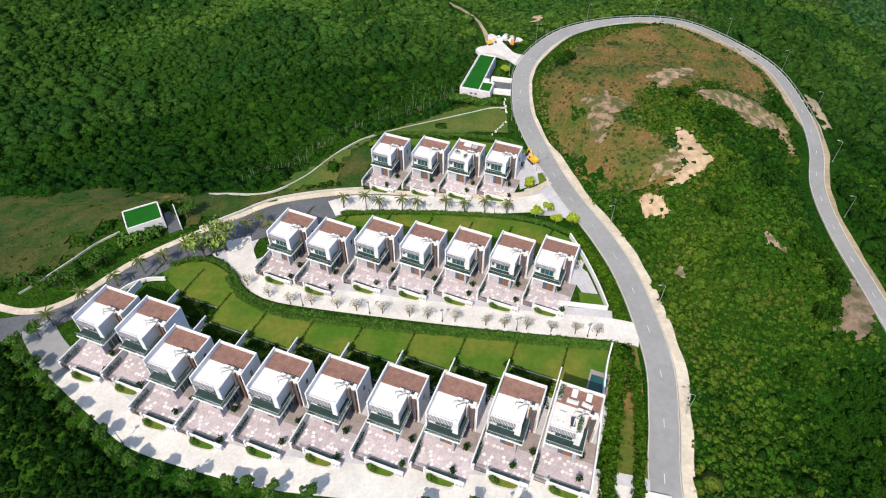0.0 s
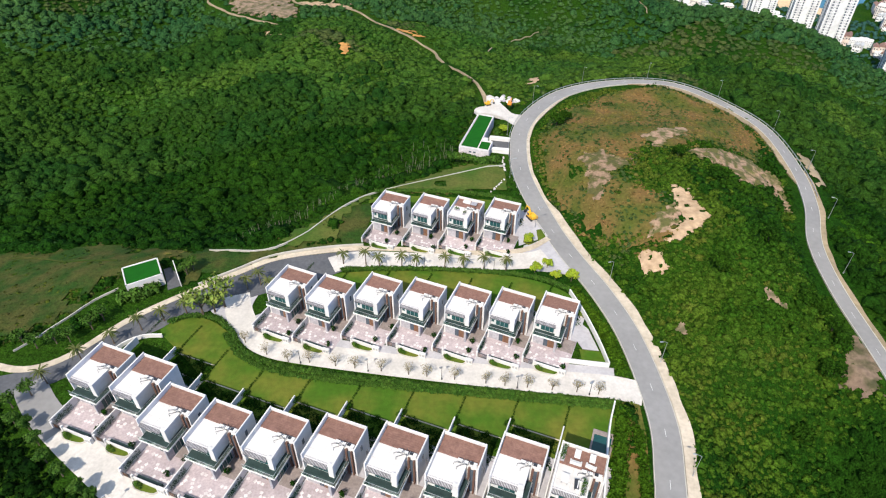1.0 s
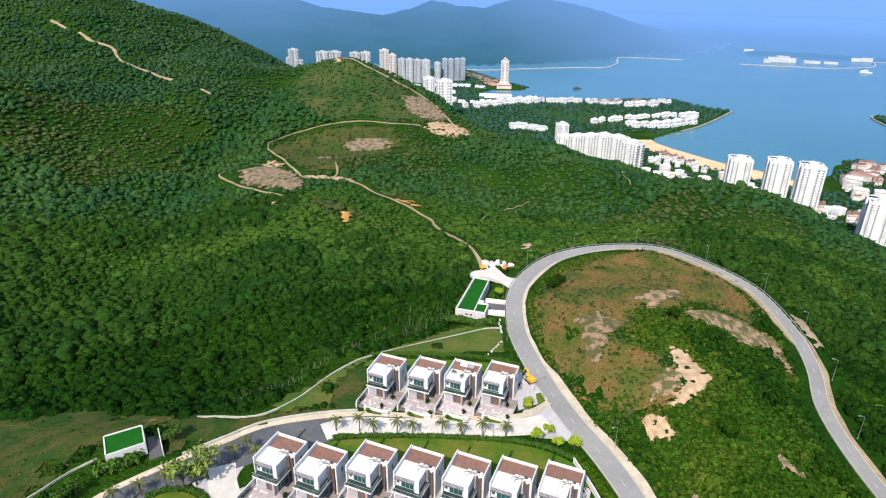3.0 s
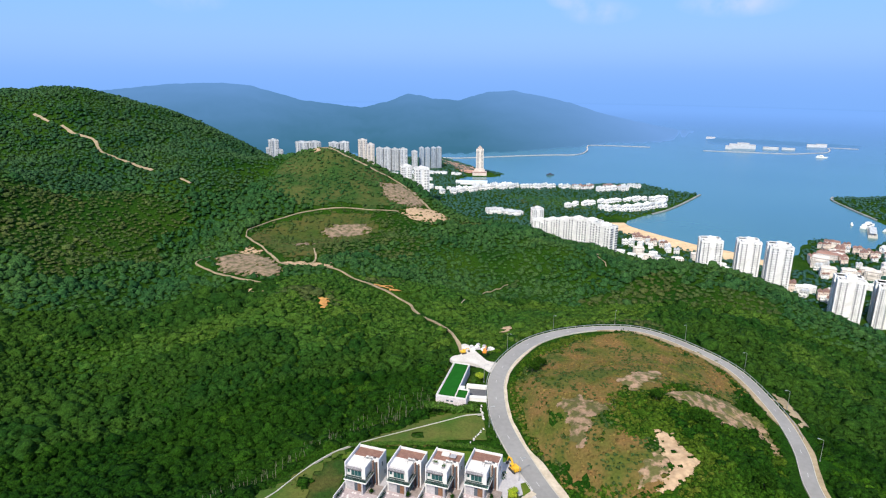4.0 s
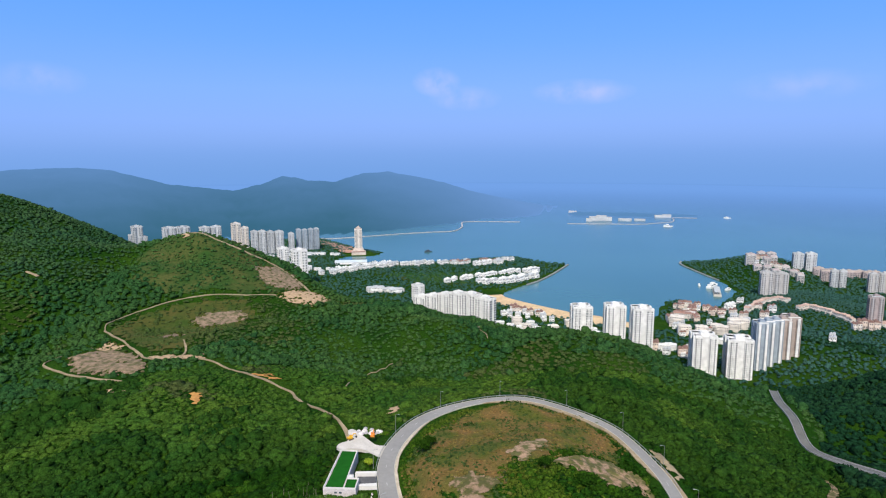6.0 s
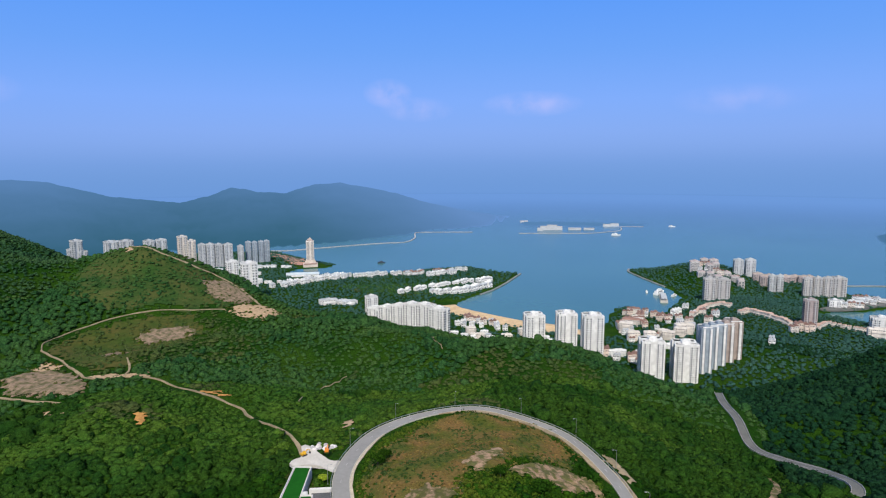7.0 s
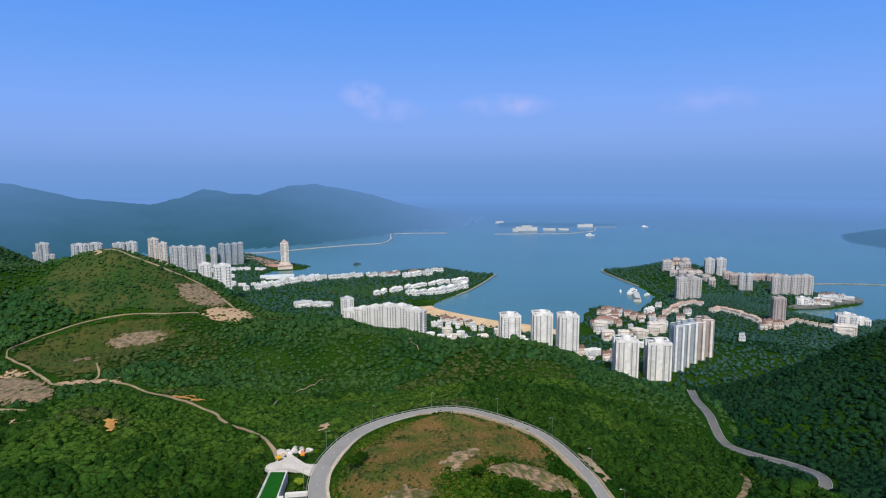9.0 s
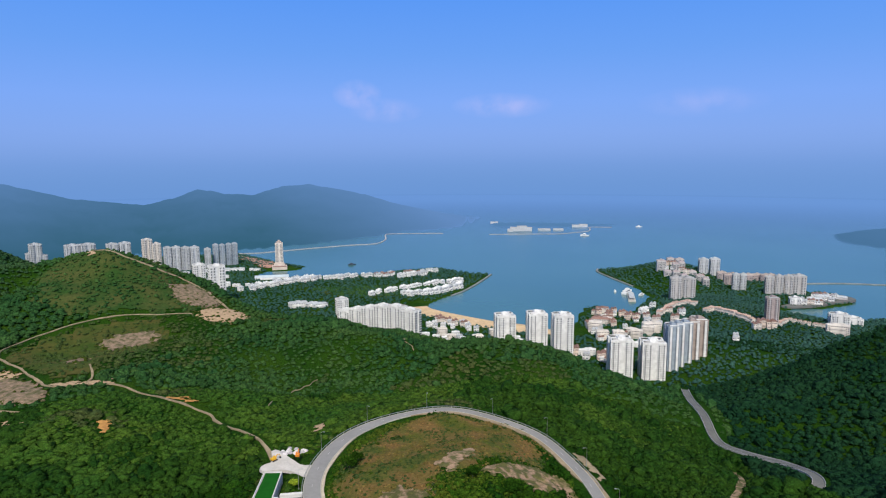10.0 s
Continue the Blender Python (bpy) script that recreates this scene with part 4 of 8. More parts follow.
bare("verge_slip", "trail", "bare earth on the road's outer verge", [(126, 192), (131, 190), (129, 176), (125, 172)])
bare("rust_grass", "dry", "rust-brown dry growth at the edge of the meadow", [(-82, 134.5), (-77, 137.5), (-74.5, 135.6), (-78.4, 130.5)])
bare("bare_streak", "earth", "thin bare streak in the scrub", [(-104, 354), (-91, 339), (-88, 333), (-102, 346)])
BUILDING_GROUND = [(62, 1612), (98, 1566), (128, 1500), (140, 1425), (116, 1388), (88, 1436), (66, 1530)]
bare("building_ground", "pink_earth", "reddish bare building ground along the north shore", BUILDING_GROUND)
MEADOW = [(-160, 150), (-119, 146), (-99, 147), (-73, 136), (-77, 129), (-90, 121), (-93, 112), (-100, 102), (-112, 98), (-150, 108)]
solid("meadow", patch(MEADOW, 0.35, 2.2, 2.5, 0.05), M["meadow"], "rough grassy slope beside the estate", "grass", "structure")
TERRACE = [(-48, 141.5), (-44, 147), (-26, 163), (-14, 175), (3, 186), (20, 184), (23, 168), (2, 165), (-19, 166), (-26.5, 158), (-33, 148), (-28, 141), (-46, 136.5)]
solid("meadow_terrace", patch(TERRACE, 0.4, 2.0, 1.0, 0.05), M["bank_grass"], "grassy terraced bank behind the upper villas", "grass", "structure")

HUT_BANK = [(-69, 120.5), (-58, 126.6), (-46, 133.6), (-44, 138), (-55, 134), (-68, 139), (-76, 138), (-74, 131)]
solid("meadow_bank", patch(HUT_BANK, 0.3, 1.6, 1.0, 0.05), M["meadow"], "dark rough grass on the bank beside the hut", "grass", "structure")

TRAILS = []


def trail(name, label, points, half, mat="trail", lift=0.2):
    line = smooth_line(points, 3.0)
    TRAILS.append(line)
    far = np.hypot(*np.mean(line, 0))
    line = line + np.stack([0.35 * half * wobble(line[:, 1], line[:, 0], 5, 1), 0.35 * half * wobble(line[:, 0], line[:, 1], 5, 2)], 1)
    left, right = [half * np.clip(0.95 + 0.45 * wobble(line[:, 0], line[:, 1], 7, k) + 0.3 * wobble(line[:, 1], line[:, 0], 3.1, k), 0.35, 1.7) for k in (3, 8)]
    return solid(name, strip(line, left, right, lift + 0.0012 * far, thick=0.6), M[mat], label, "trail", "structure")


trail("track", "pale dirt track winding over the hill", [(18.6, 235), (18.3, 246), (18.2, 258), (16.6, 270), (14.6, 280), (10.5, 293), (2, 304.5), (-3.5, 318), (-6, 328), (-14, 337), (-20, 343), (-28, 349), (-40, 368), (-51, 384), (-62, 391), (-72, 395), (-84, 398), (-94, 404), (-105, 423), (-120, 456), (-131, 471), (-142, 491)], 0.72)
trail("track_shelf", "pale dirt track along the grassy shelf", [(-142, 491), (-145, 509), (-136, 526), (-121, 539), (-104, 553), (-81, 563.5), (-60, 568), (-47, 569), (-20, 567)], 0.42)
trail("track_spur", "narrow pale spur of the dirt track", [(-98, 364), (-109, 371), (-120, 379), (-134, 391), (-149, 406), (-158, 420), (-152, 432)], 0.55)
trail("track_stub", "short pale track climbing to the shelf", [(-74, 400), (-74, 419), (-79, 442)], 0.6)
trail("ridge_path", "bare path along the ridge to the summit", [(-107, 684), (-86, 670), (-74, 666), (-60, 666), (-45, 667), (-32, 668), (-16, 648), (-1, 622), (8, 605), (11, 590)], 1.25)
trail("far_path", "thin pale path on the far slope", [(-433, 721), (-411, 709)], 1.7)
trail("far_path_lower", "thin pale path down the far slope", [(-396, 707), (-370, 690), (-349, 680), (-330, 651), (-312, 641), (-282, 622), (-264, 615)], 1.6)
trail("far_path_end", "short pale path on the far slope", [(-230, 596), (-220, 590)], 1.4)
trail("slope_path", "short pale path in the scrub", [(42, 387), (45, 392.5), (48.5, 393.5), (52.5, 400), (56, 401.5), (59, 408), (62.5, 411)], 0.24)
trail("slope_path_low", "short pale path in the scrub", [(23.6, 332), (26.6, 342)], 0.22)
trail("crest_path", "narrow pale path over the crest", [(148, 490), (145.5, 476), (141, 462), (142, 447), (138, 429)], 0.36)
trail("crest_path_upper", "narrow pale path along the crest", [(106, 548), (122, 538), (136, 520), (147, 495)], 0.4)
trail("stream_bed", "pale rocky stream bed in the valley", [(242, 222), (223, 201), (200, 181), (184, 169)], 1.6, "rock")
trail("drain_channel", "pale stone drain along the grassy bank", [(21, 183), (3, 178), (-16, 170), (-32, 157), (-43, 141), (-53, 135), (-68, 138)], 0.17, "kerb", 0.46)
trail("garden_stairs", "pale narrow stepped path on the meadow", [(-85.7, 118.8), (-90.8, 113.7), (-94.5, 107.3), (-98, 101.4), (-101.5, 96.8)], 0.14, "kerb", 0.36)
trail("meadow_path", "faint trodden path along the top of the meadow", [(-131, 142), (-123, 141), (-111, 136), (-103, 134.4), (-92, 131.8)], 0.3, "scrub_grass", 0.4)


# ---- scrub and forest ----
def leaves(centres, radii, heights, count, size, rng, low=-0.25, spread=0.55):
    """Crowns made of many small leaf clumps: triangles set over a lumpy dome, each turned outwards."""
    n = len(centres)
    u = rng.random((n, count)) * 2 * math.pi
    w = low + (1 - low) * rng.random((n, count))
    s = np.sqrt(np.clip(1 - w * w, 0, 1))
    d = np.stack([s * np.cos(u), s * np.sin(u), w], -1)
    lump = 1 + 0.24 * np.sin(3 * u + rng.random((n, 1)) * 6.3) * s + 0.16 * np.sin(5 * u + rng.random((n, 1)) * 6.3 + 3 * w)
    r = radii[:, None] * lump * (0.68 + 0.4 * rng.random((n, count)))
    pos = centres[:, None, :] + d * r[..., None] * np.stack([np.ones(n), np.ones(n), heights / radii], -1)[:, None, :]
    nrm = d + spread * rng.normal(size=d.shape)
    nrm /= np.linalg.norm(nrm, axis=-1, keepdims=True) + 1e-9
    a = np.cross(nrm, rng.normal(size=d.shape))
    a /= np.linalg.norm(a, axis=-1, keepdims=True) + 1e-9
    b = np.cross(nrm, a)
    k = (size * radii)[:, None, None] * (0.6 + 0.8 * rng.random((n, count, 1)))
    tri = np.stack([pos + a * k, pos - 0.55 * a * k + 0.8 * b * k, pos - 0.5 * a * k - 0.85 * b * k + nrm * k * 0.25], 2).reshape(-1, 3)
    return tri, np.arange(len(tri)).reshape(-1, 3)


def crowns(centres, radii, heights, sides, tiers, count, size, rng):
    """Bushy crowns: a lumpy, broken dome each, with leaf clumps standing out of it."""
    n = len(centres)
    turn = rng.random((n, 1)) * 6.283
    down = np.linspace(0, 1.95, tiers + 1)[1:]
    a = turn[:, :, None] + (np.arange(sides)[None, None, :] + 0.5 * (np.arange(tiers) % 2)[None, :, None]) * (6.283 / sides) + rng.normal(0, 0.16, (n, tiers, sides))
    w = down[None, :, None] + rng.normal(0, 0.10, (n, tiers, sides))
    k = 0.55 + 0.72 * rng.random((n, tiers, sides))
    ring = np.stack([np.sin(w) * np.cos(a), np.sin(w) * np.sin(a), np.cos(w)], -1) * k[..., None]
    top = np.stack([rng.normal(0, 0.15, n), rng.normal(0, 0.15, n), 0.75 + 0.4 * rng.random(n)], -1)[:, None, :]
    scale = np.stack([radii, radii, heights], -1)[:, None, :]
    v = np.concatenate([top, ring.reshape(n, -1, 3)], 1) * scale + centres[:, None, :]
    i = np.arange(sides)
    j = (i + 1) % sides
    f = [np.stack([np.zeros(sides, int), 1 + i, 1 + j], 1)]
    for t in range(tiers - 1):
        p, q = 1 + t * sides, 1 + (t + 1) * sides
        f += [np.stack([p + i, q + i, q + j], 1), np.stack([p + i, q + j, p + j], 1)]
    f = np.concatenate(f)
    per = 1 + sides * tiers
    faces = (f[None] + (np.arange(n) * per)[:, None, None]).reshape(-1, 3)
    tri, tf = leaves(centres, radii * 1.06, heights * 1.06, count, size, rng, 0.0, 0.3)
    return np.concatenate([v.reshape(-1, 3), tri]), np.concatenate([faces, tf + n * per])


def clear_of(x, y):
    """How far each place is from all that keeps trees away (negative: no tree)."""
    d = np.minimum(poly_distance(x, y, ESTATE) - 0.8, line_distance(x, y, ROAD)[0] - 5.7)
    d = np.minimum(d, line_distance(x, y, FRONT_LANE)[0] - 4.9)
    d = np.minimum(d, line_distance(x, y, LOW_ROAD)[0] - 6.0)
    for k, line in enumerate(TRAILS):
        d = np.minimum(d, line_distance(x, y, line)[0] - (np.where(y > 335, 5.4, 3.6) if k == 0 else 3.0))
    for p in BARE:
        d = np.minimum(d, poly_distance(x, y, p) - 0.5)
    for p in (MEADOW, TERRACE):
        d = np.minimum(d, poly_distance(x, y, p) + 1.0)
    for p in (BACK_GARDENS, HUT_BANK):
        d = np.minimum(d, poly_distance(x, y, p))
    d = np.minimum(d, poly_distance(x, y, STATION) - 1.0)
    return d


BACK_GARDENS = [(-30, 150), (-27, 168), (-10, 170), (4, 172), (22, 168), (29, 156), (24, 148)]
STATION = [(4.5, 190.5), (16, 187), (24.5, 190), (24.5, 201), (19, 203), (19.5, 213.5), (27, 214), (31.5, 221), (30.5, 237), (22, 248), (15.5, 244), (11, 227), (12, 217)]
rng = np.random.default_rng(7)


def spots_between(r0, r1, a0, a1, step):
    g = np.arange(-r1, r1, step)
    x, y = np.meshgrid(g, g, indexing="ij")
    x, y = (x + step * (rng.random(x.shape) - 0.5) * 1.5).ravel(), (y + step * (rng.random(y.shape) - 0.5) * 1.5).ravel()
    r, a = np.hypot(x, y), np.degrees(np.arctan2(x, y))
    m = (r > r0) & (r < r1) & (a > a0) & (a < a1)
    return x[m], y[m]


def wood(name, label, mat, x, y, radii, tall, sides, tiers, count, size, sink=0.55):
    z = land_height(x, y)
    tall = tall * (0.8 + 0.45 * rng.random(len(x)))
    c = np.stack([x, y, z + tall * radii * (1 - sink) + 0.9 * ease((np.hypot(x, y) - 250) / 450)], -1)
    v, f = crowns(c, radii, tall * radii, sides, tiers, count, size, rng)
    return solid(name, (v, f), M[mat], label, "trees", "stuff", smooth=True)


LOOP = [tuple(p) for p in ROAD[(ROAD[:, 1] > 100)][:, :2]]
x, y = spots_between(38, 380, -68, 80, 2.5)
free = clear_of(x, y)
x, y, free = x[free > 0], y[free > 0], free[free > 0]
knoll = inside(x, y, LOOP)
dry = poly_distance(x, y, DRY_KNOLL) + 5 * wobble(x, y, 9, 3)
kx, ky, kd = x[knoll], y[knoll], dry[knoll]
x, y, free = x[~knoll], y[~knoll], free[~knoll]
far = np.hypot(x, y)
big = np.clip(0.95 + 0.28 * wobble(x, y, 37, 5) + 0.25 * wobble(x, y, 13, 6), 0.75, 1.35) * ease(free / 5 + 0.6)
r = (1.15 + 1.5 * rng.random(len(x)) ** 2.5) * big * np.where(rng.random(len(x)) < 0.05, 1.7, 1.0)
close = far < 150
patchy = wobble(x, y, 45, 8) + 0.5 * wobble(x, y, 15, 2) + 0.25 * rng.normal(size=len(x))
# east: these woods get the green that has the hill's shade in it
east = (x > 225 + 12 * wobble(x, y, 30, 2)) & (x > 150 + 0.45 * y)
# dark western woods; corner dimming also goes into this foliage choice
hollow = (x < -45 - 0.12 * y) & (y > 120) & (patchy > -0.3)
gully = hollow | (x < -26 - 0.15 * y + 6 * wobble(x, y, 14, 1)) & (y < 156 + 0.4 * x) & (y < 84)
# beyond the road's east arm, shade on the trees becomes darker foliage
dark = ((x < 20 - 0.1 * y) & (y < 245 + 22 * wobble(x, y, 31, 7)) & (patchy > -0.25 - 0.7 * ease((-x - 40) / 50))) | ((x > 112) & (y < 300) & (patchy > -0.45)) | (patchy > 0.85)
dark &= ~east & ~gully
olive = ~dark & ~east & ~gully & (far > 150) & (wobble(x, y, 52, 9) + 0.6 * wobble(x, y, 17, 3) + 0.12 * rng.normal(size=len(x)) > 0.85)
light = ~dark & ~east & ~gully & ~olive
woody = light & (x < 26) & (y < 262 + 22 * wobble(x, y, 31, 7))
light &= ~woody
# from 235 m on, greens with haze in their colour
HAZED_LEAF = {"leaf": "leaf_slope", "leaf_mid": "leaf_valley", "leaf_dark": "leaf_valley", "leaf_olive": "olive_far"}
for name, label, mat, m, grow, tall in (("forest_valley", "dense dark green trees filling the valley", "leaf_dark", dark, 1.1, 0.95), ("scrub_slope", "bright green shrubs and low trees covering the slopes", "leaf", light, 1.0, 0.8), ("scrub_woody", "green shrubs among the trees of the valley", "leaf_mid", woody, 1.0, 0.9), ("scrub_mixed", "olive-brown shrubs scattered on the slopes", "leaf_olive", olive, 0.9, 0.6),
                                        ("forest_east", "woods on the eastern hillside, shade put into their dark green", "leaf_shade", east, 1.35, 0.72), ("forest_gully", "deep green woods in the hollows, corner dimming in their colour", "leaf_deep", gully & ~hollow, 1.15, 1.0), ("forest_hollow", "dark green woods in the hollow behind the meadow", "leaf_dark", gully & hollow, 1.1, 1.0)):
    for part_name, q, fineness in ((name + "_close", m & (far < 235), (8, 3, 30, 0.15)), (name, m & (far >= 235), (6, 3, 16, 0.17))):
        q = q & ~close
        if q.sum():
            wood(part_name, label, mat if part_name != name else HAZED_LEAF.get(mat, mat), x[q], y[q], r[q] * grow * 1.12, tall * (0.72 if "forest" in name else 0.52), *fineness)
q = np.random.default_rng(77)
trunks = []
for k in range(170):
    px = q.uniform(-62, 4)
    py = np.interp(px, [-62, -44, -26, -14, 4], [140, 153, 170, 181, 192]) + abs(q.normal(0, 9)) + 1.5
    pz = height(px, py)
    lean, tall_t = q.normal(0, 0.3, 2), q.uniform(2.4, 4.2)
    trunks.append(tube([(px, py, pz - 0.3), (px + lean[0] * 0.5, py + lean[1] * 0.5, pz + tall_t * 0.5), (px + lean[0], py + lean[1], pz + tall_t)], [0.06, 0.05, 0.03], 5))
solid("pale_trunks", merge(*trunks), M["pale_bark"], "slender pale trunks standing at the forest's edge", "trees", "stuff")
# the nearest slopes: finer shrubs and grassy scrub
x, y = spots_between(36, 150, -80, 88, 1.2)
free = clear_of(x, y)
m = (free > -0.2) & ~inside(x, y, LOOP)
x, y, free = x[m], y[m], free[m]
# darker bushes gather eastward; the slope's shade is put into this tone too
tone = wobble(x, y, 21, 4) + 0.6 * wobble(x, y, 8, 1) + 0.3 * rng.normal(size=len(x)) + 1.3 * ease((x - 60) / 45) - 0.3
west = x < 20
r = np.where(rng.random(len(x)) < 0.08 + 0.12 * (tone > 0.5), 1.5, 0.8) * (0.6 + 0.5 * rng.random(len(x))) * np.where(west, 1.3, 1.22)
# dark shrubs that also carry corner dimming in their colour
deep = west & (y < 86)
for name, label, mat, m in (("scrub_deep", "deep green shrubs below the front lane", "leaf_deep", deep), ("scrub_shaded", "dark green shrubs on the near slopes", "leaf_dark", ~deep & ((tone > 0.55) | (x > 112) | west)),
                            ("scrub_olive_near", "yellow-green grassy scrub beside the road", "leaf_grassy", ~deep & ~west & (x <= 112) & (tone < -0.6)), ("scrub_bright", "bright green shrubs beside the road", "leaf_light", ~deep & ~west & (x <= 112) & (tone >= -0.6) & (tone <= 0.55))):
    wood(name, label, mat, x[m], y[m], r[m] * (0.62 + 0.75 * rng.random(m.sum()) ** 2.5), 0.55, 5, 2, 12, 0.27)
green = kd > 0
tx, ty = spots_between(60, 270, 5, 60, 1.0)
td = poly_distance(tx, ty, DRY_KNOLL) + 5 * wobble(tx, ty, 9, 3)
tm = inside(tx, ty, LOOP) & (clear_of(tx, ty) > -0.2) & (td > 0)
tx, ty, td = tx[tm], ty[tm], td[tm]
# tone rises to the east: bushes, and the flank's shade painted by foliage
tone = wobble(tx, ty, 17, 4) + 0.7 * wobble(tx, ty, 6, 1) + 0.35 * rng.normal(size=len(tx)) + 1.7 * ease((tx - 52) / 52) - 0.35
for name, label, mat, q, grow in (("scrub_knoll", "soft bright green scrub on the knoll's flank", "leaf_light", (tone >= -0.4) & (tone <= 0.95), 1.0), ("scrub_knoll_olive", "yellow-green grassy scrub on the knoll's flank", "leaf_grassy", tone < -0.4, 0.85),
                                  ("scrub_knoll_dark", "darker green bushes on the knoll's flank", "leaf_mid", tone > 0.95, 1.15)):
    wood(name, label, mat, tx[q], ty[q], grow * (0.5 + 1.2 * rng.random(q.sum()) ** 4) * (0.7 + 0.3 * ease(td[q] / 8)), 0.55 if grow < 1.1 else 0.75, 5, 2, 9, 0.3)
sparse = (~green) & (rng.random(len(kd)) < 0.16 + 0.42 * wobble(kx, ky, 11, 7))
wood("shrubs_knoll", "scattered low green shrubs among dry grass", "leaf_olive", kx[sparse], ky[sparse], 0.35 + 0.6 * rng.random(sparse.sum()) ** 2, 0.4, 6, 2, 12, 0.28)
tx, ty = spots_between(100, 270, 5, 50, 1.25)
tm = (poly_distance(tx, ty, DRY_KNOLL) < 2) & (rng.random(len(tx)) < 0.8)
for p in BARE[:7]:
    tm &= poly_distance(tx, ty, p) > -0.3
brown = wobble(tx, ty, 9, 2) + 0.6 * wobble(tx, ty, 3.5, 5) + 0.3 * rng.normal(size=len(tx)) > -0.1
for name, label, mat, q in (("grass_tufts", "tufts of brown dry grass", "dry", tm & brown), ("grass_tussocks", "tussocks of olive-green grass", "olive_far", tm & ~brown)):
    wood(name, label, mat, tx[q], ty[q], 0.35 + 0.45 * rng.random(q.sum()), 0.45, 5, 2, 6, 0.4)
# low shrubs and tufts creeping over the bare patches
tx, ty = spots_between(100, 270, 5, 55, 1.6)
tm = np.zeros(len(tx), bool)
for p in BARE[:7] + BARE[18:19]:
    d = poly_distance(tx, ty, p)
    tm |= (d < 0.5) & (rng.random(len(tx)) < 0.04 + 0.4 * ease((d + 2.5) / 2.5))
wood("creeping_shrubs", "small shrubs creeping over bare rock", "leaf_olive", tx[tm], ty[tm], 0.2 + 0.35 * rng.random(tm.sum()), 0.5, 6, 2, 8, 0.35)
tx, ty = spots_between(360, 700, -25, 8, 3.0)
tm = np.zeros(len(tx), bool)
for p in BARE[7:13]:
    d = poly_distance(tx, ty, p)
    tm |= (d < 1.5) & (rng.random(len(tx)) < 0.12 + 0.4 * ease((d + 6) / 6))
wood("creeping_scrub", "low scrub creeping over bare ground on the hill", "leaf_olive", tx[tm], ty[tm], 0.7 + 0.9 * rng.random(tm.sum()), 0.5, 6, 2, 8, 0.3)
tx, ty = spots_between(90, 230, -60, -20, 1.5)
mt = wobble(tx, ty, 13, 3) + 0.7 * wobble(tx, ty, 5, 1)
tm = (poly_distance(tx, ty, MEADOW) < 1) & (rng.random(len(tx)) < 0.28 + 0.35 * mt)
wood("meadow_scrub", "low rough scrub on the grassy slope", "leaf_olive", tx[tm], ty[tm], 0.4 + 0.6 * rng.random(tm.sum()) ** 2, 0.4, 6, 2, 10, 0.28)
# loose stones and ledges on the rock
def stones(name, label, mat, outlines, step, share):
    """Many rough stones, each a squashed, broken eight-sided lump."""
    v, f = [], []
    for p in outlines:
        q = np.array(p, float)
        (x0, y0), (x1, y1) = q.min(0), q.max(0)
        sx, sy = rng.uniform(x0, x1, int((x1 - x0) * (y1 - y0) / step ** 2)), rng.uniform(y0, y1, int((x1 - x0) * (y1 - y0) / step ** 2))
        ok = (poly_distance(sx, sy, p) < 0.3) & (rng.random(len(sx)) < share)
        sx, sy = sx[ok], sy[ok]
        sz = land_height(sx, sy)
        far = np.hypot(np.mean(q[:, 0]), np.mean(q[:, 1]))
        for cx, cy, cz in zip(sx, sy, sz):
            k = (0.2 + 0.6 * rng.random() ** 4) * max(1.0, far / 330)
            b = len(v)
            turn = rng.random() * 6.3
            for ring, (up, wide) in enumerate(((-0.4, 1.0), (0.35, 0.95), (0.75, 0.5))):
                for i in range(5):
                    a = turn + i * 1.257 + 0.4 * rng.random()
                    w = k * wide * (0.75 + 0.5 * rng.random())
                    v.append((cx + 1.3 * w * math.cos(a), cy + w * math.sin(a), cz + 0.15 + k * up * (0.7 + 0.6 * rng.random())))
            for ring in range(2):
                for i in range(5):
                    j = (i + 1) % 5
                    f.append((b + 5 * ring + i, b + 5 * ring + j, b + 5 * ring + 5 + j))
                    f.append((b + 5 * ring + i, b + 5 * ring + 5 + j, b + 5 * ring + 5 + i))
            f += [(b + 10, b + 11, b + 12), (b + 10, b + 12, b + 13), (b + 10, b + 13, b + 14)]
    return solid(name, (np.array(v), np.array(f)), M[mat], label, "stones", "stuff")


stones("loose_stones", "rough brown stones and ledges on the bare rock", "rock", [BARE[2], BARE[3], BARE[4], BARE[5], BARE[6]], 1.0, 0.3)
stones("scar_stones", "grey-brown boulders on the rock scars of the hill", "scar_rock", [BARE[8], BARE[9], BARE[10], BARE[11]], 1.0, 0.32)
stones("earth_clods", "pale clods on the sandy slips", "earth", [BARE[0], BARE[1], BARE[7], BARE[12]], 1.0, 0.2)
# rough tufts on the grassy banks
tx, ty = spots_between(90, 260, -60, 14, 1.7)
tm = ((poly_distance(tx, ty, MEADOW) < 1) | (poly_distance(tx, ty, TERRACE) < 1) | (poly_distance(tx, ty, STATION) < 6)) & (rng.random(len(tx)) < 0.6 + 0.5 * wobble(tx, ty, 12, 3))
for line in TRAILS:
    tm &= line_distance(tx, ty, line)[0] > 1.2
tm &= (poly_distance(tx, ty, ESTATE) > 0.5) & (line_distance(tx, ty, ROAD)[0] > 5.2) & (poly_distance(tx, ty, STATION) > -0.5)
wood("grass_clumps", "clumps of rough green grass on the banks", "meadow", tx[tm], ty[tm], 0.5 + 0.5 * rng.random(tm.sum()) ** 2, 0.28, 6, 2, 6, 0.35)
x, y = spots_between(380, 1120, -44, 66, 4.0)
z = land_height(x, y)
m = (z > 7) & (clear_of(x, y) > 0)
